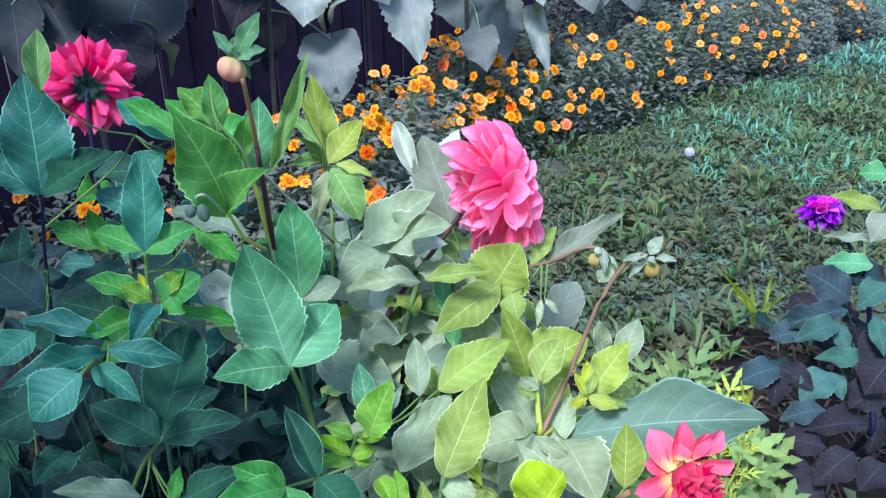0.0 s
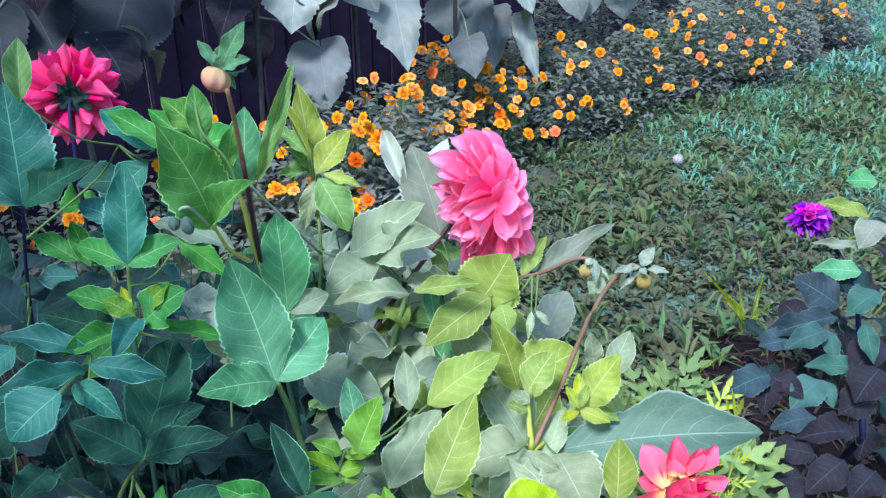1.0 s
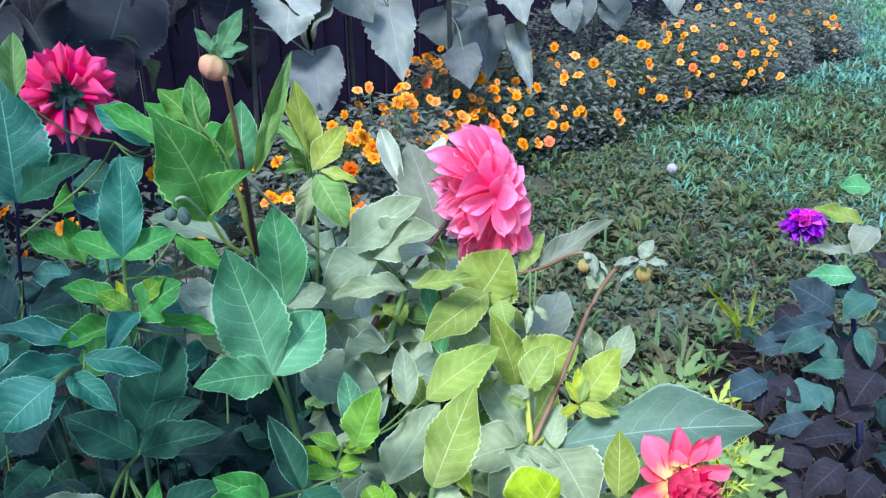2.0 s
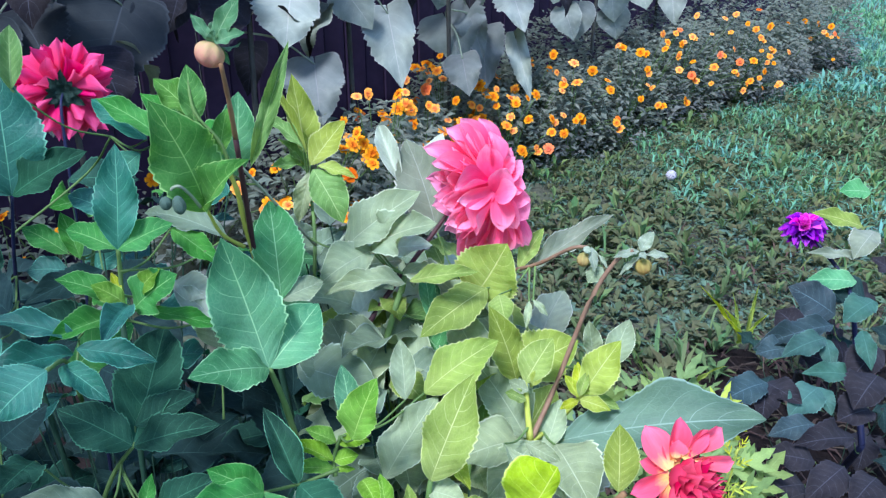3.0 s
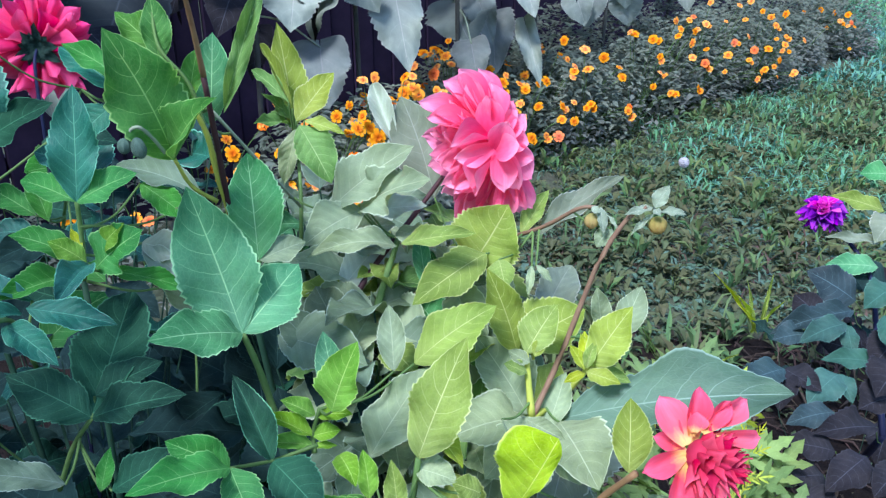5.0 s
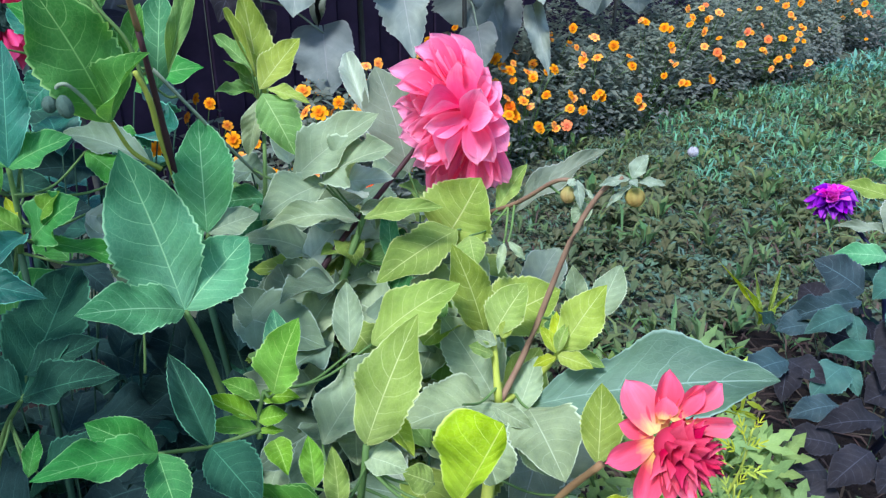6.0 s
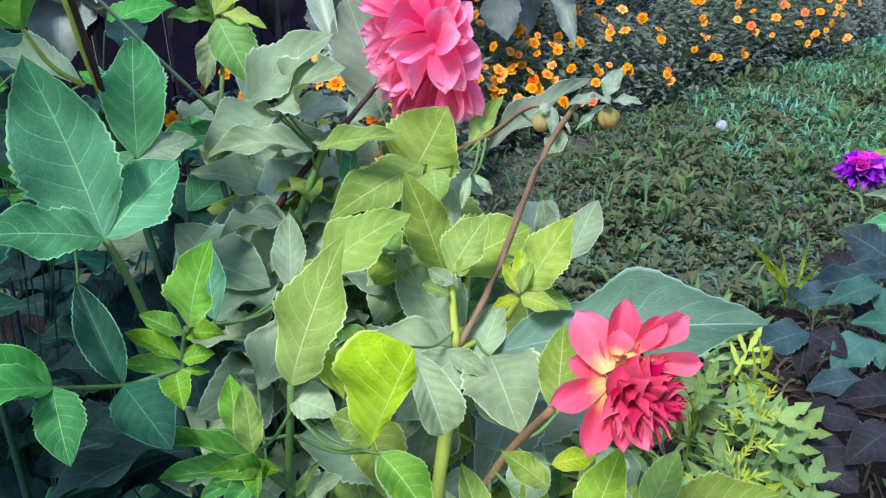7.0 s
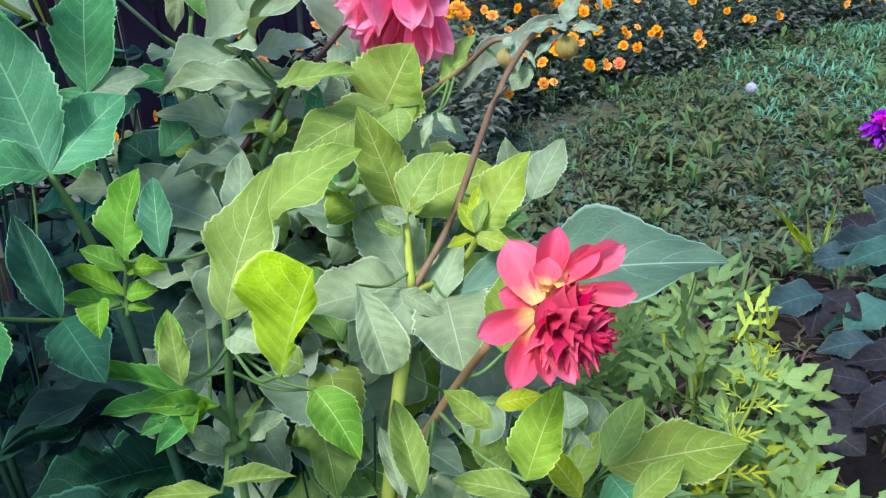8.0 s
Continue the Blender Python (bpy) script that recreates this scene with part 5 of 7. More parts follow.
leaf(dahlia_main, (-0.001, 0.387, 0.789), (-0.018, 0.383, 0.807), 0.012, (0.70, -0.44, 0.56), "grey", "flat")
leaf(dahlia_main, (0.007, 0.387, 0.800), (0.020, 0.393, 0.819), 0.005, (-0.22, -0.88, 0.42), "olive", "flat")
leaf(dahlia_main, (0.009, 0.391, 0.795), (0.030, 0.390, 0.811), 0.013, (-0.50, -0.62, 0.60), "grey", "flat")
leaf(dahlia_main, (0.009, 0.358, 0.797), (0.044, 0.355, 0.807), 0.009, (-0.27, -0.45, 0.85), "olive", "fold")
petiole(dahlia_main, (0.009, 0.358, 0.797), (0.000, 0.387, 0.790))
leaf(dahlia_main, (0.008, 0.356, 0.794), (-0.022, 0.345, 0.800), 0.008, (0.31, -0.39, 0.87), "olive", "flat")
petiole(dahlia_main, (0.008, 0.356, 0.794), (-0.001, 0.387, 0.789))
leaf(dahlia_main, (0.055, 0.325, 0.884), (0.073, 0.318, 0.931), 0.026, (-0.12, -0.80, 0.55), "sunny", "flat", "sail")
petiole(dahlia_main, (0.055, 0.325, 0.884), (0.011, 0.386, 0.852))
leaf(dahlia_main, (0.016, 0.397, 0.880), (0.035, 0.383, 0.861), 0.011, (0.30, -0.61, 0.74), "young", "fold")
petiole(dahlia_main, (0.016, 0.397, 0.880), (0.011, 0.386, 0.866))
leaf(dahlia_main, (0.009, 0.389, 0.857), (0.032, 0.380, 0.855), 0.018, (-0.12, -0.41, 0.90), "grey", "flat")
leaf(dahlia_main, (0.052, 0.369, 0.843), (0.076, 0.342, 0.830), 0.020, (0.06, -0.40, 0.92), "fresh", "fold")
petiole(dahlia_main, (0.052, 0.369, 0.843), (0.010, 0.387, 0.852))
leaf(dahlia_main, (0.049, 0.381, 0.834), (0.070, 0.367, 0.814), 0.018, (0.29, -0.59, 0.75), "grey", "flat")
petiole(dahlia_main, (0.049, 0.381, 0.834), (0.008, 0.388, 0.837))
leaf(dahlia_main, (0.045, 0.381, 0.846), (0.029, 0.379, 0.855), 0.016, (0.50, -0.51, 0.70), "olive", "flat")
petiole(dahlia_main, (0.045, 0.381, 0.846), (0.010, 0.387, 0.852))
leaf(dahlia_main, (0.060, 0.430, 0.859), (0.078, 0.403, 0.827), 0.023, (0.21, -0.69, 0.69), "grey", "fold", "spade")
petiole(dahlia_main, (0.060, 0.430, 0.859), (0.081, 0.464, 0.848))
leaf(dahlia_main, (0.077, 0.452, 0.843), (0.101, 0.439, 0.836), 0.012, (-0.15, -0.69, 0.71), "grey", "flat")
leaf(dahlia_main, (0.095, 0.451, 0.829), (0.111, 0.431, 0.808), 0.021, (0.12, -0.65, 0.75), "grey", "flat")
petiole(dahlia_main, (0.095, 0.451, 0.829), (0.080, 0.456, 0.823))
leaf(dahlia_main, (0.084, 0.457, 0.840), (0.051, 0.436, 0.809), 0.034, (-0.14, -0.76, 0.63), "grey", "flat")
leaf(dahlia_main, (0.100, 0.338, 0.817), (0.087, 0.363, 0.845), 0.014, (0.19, -0.69, 0.70), "olive", "fold")
petiole(dahlia_main, (0.100, 0.338, 0.817), (0.100, 0.390, 0.813))
leaf(dahlia_main, (0.093, 0.340, 0.812), (0.080, 0.361, 0.832), 0.009, (0.19, -0.62, 0.76), "grey", "flat")
petiole(dahlia_main, (0.093, 0.340, 0.812), (0.098, 0.389, 0.809))
leaf(dahlia_main, (0.127, 0.380, 0.817), (0.105, 0.386, 0.832), 0.014, (0.33, -0.62, 0.71), "olive", "flat")
leaf(dahlia_main, (0.128, 0.385, 0.826), (0.149, 0.389, 0.829), 0.011, (-0.02, -0.52, 0.85), "young", "flat")
petiole(dahlia_main, (0.128, 0.385, 0.826), (0.111, 0.388, 0.834))
leaf(dahlia_main, (0.142, 0.359, 0.807), (0.155, 0.368, 0.852), 0.022, (-0.34, -0.90, 0.27), "sunny", "flat")
petiole(dahlia_main, (0.142, 0.359, 0.807), (0.102, 0.390, 0.817))
leaf(dahlia_main, (0.186, 0.422, 0.756), (0.259, 0.435, 0.766), 0.035, (-0.04, -0.46, 0.89), "olive", "flat")
petiole(dahlia_main, (0.186, 0.422, 0.756), (0.151, 0.422, 0.725))
leaf(dahlia_main, (0.184, 0.423, 0.757), (0.205, 0.449, 0.783), 0.020, (-0.17, -0.60, 0.78), "olive", "flat")
petiole(dahlia_main, (0.184, 0.423, 0.757), (0.159, 0.414, 0.718))
leaf(dahlia_main, (0.187, 0.421, 0.753), (0.205, 0.396, 0.745), 0.027, (-0.14, -0.39, 0.91), "mid", "flat")
petiole(dahlia_main, (0.187, 0.421, 0.753), (0.160, 0.438, 0.727))
leaf(dahlia_main, (0.195, 0.393, 0.763), (0.219, 0.405, 0.782), 0.016, (-0.30, -0.57, 0.76), "olive", "flat")
petiole(dahlia_main, (0.195, 0.393, 0.763), (0.163, 0.393, 0.723))
leaf(dahlia_main, (0.166, 0.430, 0.775), (0.163, 0.439, 0.793), 0.018, (0.04, -0.89, 0.46), "grey", "flat")
petiole(dahlia_main, (0.166, 0.430, 0.775), (0.156, 0.424, 0.730))
leaf(dahlia_main, (0.169, 0.384, 0.774), (0.150, 0.394, 0.795), 0.014, (0.32, -0.73, 0.60), "young", "flat")
leaf(dahlia_main, (0.144, 0.360, 0.797), (0.110, 0.360, 0.804), 0.013, (0.18, -0.46, 0.87), "olive", "flat")
leaf(dahlia_main, (0.128, 0.435, 0.791), (0.114, 0.421, 0.768), 0.024, (-0.21, -0.78, 0.59), "grey", "flat")
petiole(dahlia_main, (0.128, 0.435, 0.791), (0.077, 0.449, 0.794))
leaf(dahlia_main, (0.174, 0.426, 0.743), (0.160, 0.441, 0.775), 0.019, (0.19, -0.85, 0.50), "grey", "flat")
leaf(dahlia_main, (0.129, 0.416, 0.756), (0.119, 0.428, 0.781), 0.018, (0.24, -0.83, 0.50), "olive", "flat")
leaf(dahlia_main, (0.164, 0.414, 0.746), (0.182, 0.439, 0.767), 0.016, (-0.14, -0.59, 0.79), "lime", "flat")
leaf(dahlia_main, (0.121, 0.403, 0.754), (0.136, 0.414, 0.772), 0.015, (-0.26, -0.71, 0.66), "lime", "flat")
leaf(dahlia_main, (0.153, 0.449, 0.749), (0.179, 0.468, 0.759), 0.023, (0.01, -0.46, 0.89), "lime", "flat")
leaf(dahlia_main, (0.190, 0.470, 0.737), (0.170, 0.479, 0.758), 0.021, (0.29, -0.74, 0.60), "grey", "flat")
leaf(dahlia_main, (-0.023, 0.601, 0.896), (0.004, 0.592, 0.874), 0.032, (0.26, -0.73, 0.63), "pale", "flat")
petiole(dahlia_main, (-0.023, 0.601, 0.896), (-0.013, 0.586, 0.906))
leaf(dahlia_main, (-0.004, 0.543, 0.924), (0.048, 0.538, 0.934), 0.015, (-0.20, -0.68, 0.70), "olive", "flat")
leaf(dahlia_main, (-0.031, 0.606, 0.859), (-0.054, 0.612, 0.874), 0.026, (0.26, -0.68, 0.68), "grey", "flat")
petiole(dahlia_main, (-0.031, 0.606, 0.859), (-0.046, 0.551, 0.865))
leaf(dahlia_main, (0.021, 0.598, 0.863), (0.016, 0.620, 0.886), 0.025, (0.08, -0.71, 0.70), "mid", "flat")
petiole(dahlia_main, (0.021, 0.598, 0.863), (0.040, 0.651, 0.873))
stem(dahlia_left, ((-0.200, 0.486, 0.924), (-0.197, 0.488, 0.951), (-0.192, 0.481, 0.978)), 0.0019, 0.0014, STEM_GREEN)
stem(dahlia_left, ((-0.23, 0.53, 0.02), (-0.22, 0.5, 0.5), (-0.200, 0.486, 0.924)), 0.0045, 0.0019, STEM_SHADE)
stem(dahlia_left, ((-0.337, 0.599, 0.858), (-0.332, 0.604, 0.917), (-0.318, 0.597, 0.975)), 0.0018, 0.0013, STEM_VIOLET)
stem(dahlia_left, ((-0.25, 0.54, 0.02), (-0.3, 0.58, 0.5), (-0.337, 0.599, 0.858)), 0.004, 0.0024, STEM_SHADE)
stem(dahlia_left, ((-0.218, 0.438, 0.800), (-0.196, 0.426, 0.843), (-0.178, 0.420, 0.868)), 0.0017, 0.0013, STEM_GREEN)
stem(dahlia_left, ((-0.347, 0.631, 0.926), (-0.291, 0.674, 0.969), (-0.254, 0.648, 1.009)), 0.0011, 0.0009, STEM_GREEN)
stem(dahlia_left, ((-0.213, 0.437, 0.891), (-0.205, 0.414, 0.934), (-0.188, 0.362, 0.961)), 0.0015, 0.0012, STEM_GREEN)
stem(dahlia_left, ((-0.288, 0.616, 0.848), (-0.275, 0.629, 0.922), (-0.254, 0.621, 0.952)), 0.0016, 0.0012, STEM_GREEN)
leaf(dahlia_left, (-0.192, 0.481, 0.978), (-0.190, 0.499, 1.044), 0.027, (0.30, -0.92, 0.24), "teal", "flat")
leaf(dahlia_left, (-0.192, 0.481, 0.978), (-0.230, 0.494, 0.987), 0.019, (0.02, -0.53, 0.85), "vivid", "flat")
leaf(dahlia_left, (-0.192, 0.481, 0.978), (-0.156, 0.487, 0.994), 0.022, (-0.17, -0.75, 0.64), "vivid", "flat")
leaf(dahlia_left, (-0.200, 0.483, 0.940), (-0.237, 0.480, 0.957), 0.018, (0.38, -0.56, 0.74), "vivid", "arch")
leaf(dahlia_left, (-0.188, 0.480, 0.935), (-0.156, 0.481, 0.960), 0.032, (-0.37, -0.78, 0.51), "vivid", "wave")
petiole(dahlia_left, (-0.188, 0.480, 0.935), (-0.199, 0.487, 0.934))
leaf(dahlia_left, (-0.187, 0.485, 0.944), (-0.167, 0.483, 0.964), 0.015, (-0.43, -0.83, 0.35), "fresh", "flat")
leaf(dahlia_left, (-0.194, 0.482, 0.938), (-0.213, 0.478, 0.954), 0.015, (0.58, -0.55, 0.60), "fresh", "flat")
leaf(dahlia_left, (-0.197, 0.485, 0.944), (-0.204, 0.491, 0.957), 0.006, (0.40, -0.73, 0.55), "young", "flat")
leaf(dahlia_left, (-0.190, 0.477, 0.939), (-0.193, 0.435, 0.933), 0.018, (0.31, -0.17, 0.93), "tealdark", "fold")
petiole(dahlia_left, (-0.190, 0.477, 0.939), (-0.198, 0.487, 0.938))
leaf(dahlia_left, (-0.198, 0.469, 0.935), (-0.226, 0.436, 0.935), 0.017, (0.45, -0.36, 0.81), "vivid", "fold")
petiole(dahlia_left, (-0.198, 0.469, 0.935), (-0.199, 0.487, 0.934))
leaf(dahlia_left, (-0.182, 0.480, 0.934), (-0.129, 0.492, 0.912), 0.013, (0.42, -0.54, 0.73), "vivid", "flat")
petiole(dahlia_left, (-0.182, 0.480, 0.934), (-0.199, 0.487, 0.934))
leaf(dahlia_left, (-0.211, 0.445, 0.931), (-0.266, 0.442, 0.947), 0.016, (0.27, -0.53, 0.80), "tealdark", "arch")
petiole(dahlia_left, (-0.211, 0.445, 0.931), (-0.208, 0.423, 0.918))
leaf(dahlia_left, (-0.188, 0.362, 0.961), (-0.211, 0.345, 0.942), 0.030, (0.03, -0.76, 0.64), "teal", "arch")
leaf(dahlia_left, (-0.201, 0.416, 0.938), (-0.237, 0.365, 0.948), 0.017, (0.55, -0.23, 0.80), "tealdark", "arch")
leaf(dahlia_left, (-0.201, 0.400, 0.940), (-0.168, 0.382, 0.927), 0.016, (0.13, -0.45, 0.89), "teal", "arch")
leaf(dahlia_left, (-0.204, 0.426, 0.936), (-0.158, 0.431, 0.923), 0.019, (0.29, -0.53, 0.80), "tealdark", "flat")
leaf(dahlia_left, (-0.178, 0.420, 0.868), (-0.220, 0.418, 0.898), 0.030, (0.51, -0.50, 0.70), "bottle", "flat")
leaf(dahlia_left, (-0.178, 0.420, 0.868), (-0.119, 0.414, 0.888), 0.024, (-0.32, -0.52, 0.80), "bottle", "flat")
leaf(dahlia_left, (-0.178, 0.420, 0.868), (-0.181, 0.511, 0.905), 0.042, (0.22, -0.36, 0.91), "bottle", "flat")
leaf(dahlia_left, (-0.179, 0.430, 0.876), (-0.143, 0.447, 0.889), 0.021, (0.02, -0.62, 0.78), "bottle", "flat")
petiole(dahlia_left, (-0.179, 0.430, 0.876), (-0.178, 0.420, 0.868))
leaf(dahlia_left, (-0.318, 0.597, 0.975), (-0.319, 0.612, 1.071), 0.053, (0.44, -0.89, 0.14), "teal", "flat")
leaf(dahlia_left, (-0.318, 0.597, 0.975), (-0.256, 0.604, 1.009), 0.032, (-0.20, -0.82, 0.54), "bottle", "flat")
leaf(dahlia_left, (-0.318, 0.597, 0.975), (-0.362, 0.583, 1.011), 0.029, (0.63, -0.55, 0.55), "teal", "flat")
leaf(dahlia_left, (-0.305, 0.605, 1.057), (-0.307, 0.626, 1.102), 0.020, (0.38, -0.83, 0.41), "green", "fold")
petiole(dahlia_left, (-0.305, 0.605, 1.057), (-0.254, 0.648, 1.009))
leaf(dahlia_left, (-0.345, 0.577, 0.906), (-0.334, 0.588, 0.953), 0.027, (0.26, -0.95, 0.16), "bottle", "flat")
petiole(dahlia_left, (-0.345, 0.577, 0.906), (-0.333, 0.603, 0.902))
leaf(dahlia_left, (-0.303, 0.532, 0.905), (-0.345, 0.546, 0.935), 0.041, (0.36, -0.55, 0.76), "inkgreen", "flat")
petiole(dahlia_left, (-0.303, 0.532, 0.905), (-0.333, 0.603, 0.902))
leaf(dahlia_left, (-0.246, 0.603, 0.959), (-0.280, 0.608, 0.971), 0.024, (0.17, -0.60, 0.78), "teal", "flat")
petiole(dahlia_left, (-0.246, 0.603, 0.959), (-0.254, 0.621, 0.952))
leaf(dahlia_left, (-0.210, 0.608, 1.017), (-0.258, 0.632, 1.044), 0.025, (0.14, -0.61, 0.78), "teal", "flat")
petiole(dahlia_left, (-0.210, 0.608, 1.017), (-0.254, 0.648, 1.009))
leaf(dahlia_left, (-0.190, 0.589, 1.023), (-0.241, 0.602, 1.051), 0.019, (0.22, -0.66, 0.71), "vivid", "flat")
petiole(dahlia_left, (-0.190, 0.589, 1.023), (-0.254, 0.648, 1.009))
leaf(dahlia_left, (-0.222, 0.623, 1.002), (-0.250, 0.611, 0.976), 0.026, (-0.05, -0.88, 0.48), "teal", "flat")
petiole(dahlia_left, (-0.222, 0.623, 1.002), (-0.254, 0.648, 1.009))
leaf(dahlia_left, (-0.136, 0.538, 0.963), (-0.204, 0.565, 0.972), 0.023, (-0.09, -0.54, 0.84), "slate", "arch")
petiole(dahlia_left, (-0.136, 0.538, 0.963), (-0.195, 0.485, 0.961))
leaf(dahlia_left, (-0.177, 0.541, 0.969), (-0.137, 0.520, 0.948), 0.019, (0.12, -0.58, 0.81), "vivid", "flat")
petiole(dahlia_left, (-0.177, 0.541, 0.969), (-0.196, 0.486, 0.958))
leaf(dahlia_left, (-0.172, 0.515, 0.937), (-0.139, 0.511, 0.929), 0.023, (0.12, -0.58, 0.80), "pale", "flat")
petiole(dahlia_left, (-0.172, 0.515, 0.937), (-0.198, 0.487, 0.941))
leaf(dahlia_left, (-0.140, 0.495, 0.919), (-0.172, 0.514, 0.935), 0.017, (0.11, -0.53, 0.84), "pale", "flat")
petiole(dahlia_left, (-0.140, 0.495, 0.919), (-0.200, 0.486, 0.924))
leaf(dahlia_left, (-0.141, 0.503, 0.890), (-0.156, 0.518, 0.921), 0.026, (0.35, -0.77, 0.54), "grey", "flat")
petiole(dahlia_left, (-0.141, 0.503, 0.890), (-0.139, 0.484, 0.842))
leaf(dahlia_left, (-0.288, 0.606, 0.921), (-0.327, 0.616, 0.941), 0.021, (0.26, -0.58, 0.78), "vivid", "flat")
petiole(dahlia_left, (-0.288, 0.606, 0.921), (-0.276, 0.627, 0.912))
leaf(dahlia_left, (-0.278, 0.604, 0.917), (-0.295, 0.621, 0.952), 0.017, (0.42, -0.73, 0.55), "vivid", "flat")
petiole(dahlia_left, (-0.278, 0.604, 0.917), (-0.276, 0.627, 0.912))
leaf(dahlia_left, (-0.288, 0.600, 0.908), (-0.322, 0.600, 0.908), 0.024, (0.00, -0.60, 0.80), "tealdark", "flat")
petiole(dahlia_left, (-0.288, 0.600, 0.908), (-0.278, 0.626, 0.903))
leaf(dahlia_left, (-0.251, 0.582, 0.917), (-0.292, 0.535, 0.911), 0.025, (0.40, -0.45, 0.80), "inkgreen", "flat")
petiole(dahlia_left, (-0.251, 0.582, 0.917), (-0.272, 0.628, 0.925))
leaf(dahlia_left, (-0.309, 0.524, 0.887), (-0.329, 0.496, 0.875), 0.028, (0.31, -0.55, 0.77), "teal", "flat")
petiole(dahlia_left, (-0.309, 0.524, 0.887), (-0.335, 0.601, 0.880))
leaf(dahlia_left, (-0.249, 0.594, 0.895), (-0.210, 0.600, 0.908), 0.033, (-0.12, -0.70, 0.71), "inkgreen", "flat")
petiole(dahlia_left, (-0.249, 0.594, 0.895), (-0.280, 0.624, 0.894))
leaf(dahlia_left, (-0.186, 0.393, 0.843), (-0.229, 0.371, 0.868), 0.017, (0.58, -0.32, 0.74), "slate", "flat")
petiole(dahlia_left, (-0.186, 0.393, 0.843), (-0.189, 0.423, 0.852))
leaf(dahlia_left, (-0.160, 0.391, 0.840), (-0.119, 0.400, 0.859), 0.021, (-0.22, -0.61, 0.76), "bottle", "flat")
petiole(dahlia_left, (-0.160, 0.391, 0.840), (-0.191, 0.424, 0.849))
leaf(dahlia_left, (-0.166, 0.391, 0.840), (-0.161, 0.401, 0.862), 0.010, (0.11, -0.91, 0.41), "vivid", "flat")
petiole(dahlia_left, (-0.166, 0.391, 0.840), (-0.191, 0.424, 0.849))
leaf(dahlia_left, (-0.258, 0.445, 0.837), (-0.256, 0.396, 0.850), 0.026, (0.36, 0.26, 0.90), "bottle", "flat")
petiole(dahlia_left, (-0.258, 0.445, 0.837), (-0.212, 0.435, 0.811))
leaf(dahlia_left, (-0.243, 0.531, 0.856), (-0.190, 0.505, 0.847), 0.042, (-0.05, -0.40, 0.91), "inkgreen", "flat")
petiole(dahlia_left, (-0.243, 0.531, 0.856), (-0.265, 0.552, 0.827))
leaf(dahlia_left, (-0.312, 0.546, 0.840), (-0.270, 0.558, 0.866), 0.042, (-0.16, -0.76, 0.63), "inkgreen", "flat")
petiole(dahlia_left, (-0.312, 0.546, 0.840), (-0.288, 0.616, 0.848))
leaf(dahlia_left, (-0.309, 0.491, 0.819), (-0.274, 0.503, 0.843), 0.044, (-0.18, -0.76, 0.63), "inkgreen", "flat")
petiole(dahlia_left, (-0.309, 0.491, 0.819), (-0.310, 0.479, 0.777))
stem(dahlia_right, ((0.804, 1.151, 0.291), (0.843, 1.291, 0.399), (0.887, 1.438, 0.473), (0.846, 1.538, 0.545)), 0.0060, 0.0040, STEM_VIOLET)
stem(dahlia_right, ((0.92, 1.38, 0.02), (0.804, 1.151, 0.291)), 0.009, 0.006, STEM_VIOLET)
leaf(dahlia_right, (0.711, 1.184, 0.500), (0.612, 1.135, 0.491), 0.044, (0.10, -0.38, 0.92), "seagreen", "flat")
petiole(dahlia_right, (0.711, 1.184, 0.500), (0.745, 1.203, 0.452))
leaf(dahlia_right, (0.713, 1.183, 0.497), (0.700, 1.125, 0.470), 0.030, (-0.28, -0.36, 0.89), "seagreen", "flat")
petiole(dahlia_right, (0.713, 1.183, 0.497), (0.734, 1.210, 0.456))
leaf(dahlia_right, (0.742, 1.137, 0.541), (0.727, 1.065, 0.507), 0.032, (-0.31, -0.36, 0.88), "seagreen", "flat")
petiole(dahlia_right, (0.742, 1.137, 0.541), (0.759, 1.171, 0.493))
leaf(dahlia_right, (0.645, 1.063, 0.478), (0.576, 1.009, 0.459), 0.054, (-0.02, -0.31, 0.95), "seagreen", "flat")
petiole(dahlia_right, (0.645, 1.063, 0.478), (0.683, 1.087, 0.424))
leaf(dahlia_right, (0.647, 1.063, 0.478), (0.645, 1.010, 0.460), 0.028, (-0.31, -0.29, 0.91), "seagreen", "flat")
petiole(dahlia_right, (0.647, 1.063, 0.478), (0.671, 1.093, 0.425))
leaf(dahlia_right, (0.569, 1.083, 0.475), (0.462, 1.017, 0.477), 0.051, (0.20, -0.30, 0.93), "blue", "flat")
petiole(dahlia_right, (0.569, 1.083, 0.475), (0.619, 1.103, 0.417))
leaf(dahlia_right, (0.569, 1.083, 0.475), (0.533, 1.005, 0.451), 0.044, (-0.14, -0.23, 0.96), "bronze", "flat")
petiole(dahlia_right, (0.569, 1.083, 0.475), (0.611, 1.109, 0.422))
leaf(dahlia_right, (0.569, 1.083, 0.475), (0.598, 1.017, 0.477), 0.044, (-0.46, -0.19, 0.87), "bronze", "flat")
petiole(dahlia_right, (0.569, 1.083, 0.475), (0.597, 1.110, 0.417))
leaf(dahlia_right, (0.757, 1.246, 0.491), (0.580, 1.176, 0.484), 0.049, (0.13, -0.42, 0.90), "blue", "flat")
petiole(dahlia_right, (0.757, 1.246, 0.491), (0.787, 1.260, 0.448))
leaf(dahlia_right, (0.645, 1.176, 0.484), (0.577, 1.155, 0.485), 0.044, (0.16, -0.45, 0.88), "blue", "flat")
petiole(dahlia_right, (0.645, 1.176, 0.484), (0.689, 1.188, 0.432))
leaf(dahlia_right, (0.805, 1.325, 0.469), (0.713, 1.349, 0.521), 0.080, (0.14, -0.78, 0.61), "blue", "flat")
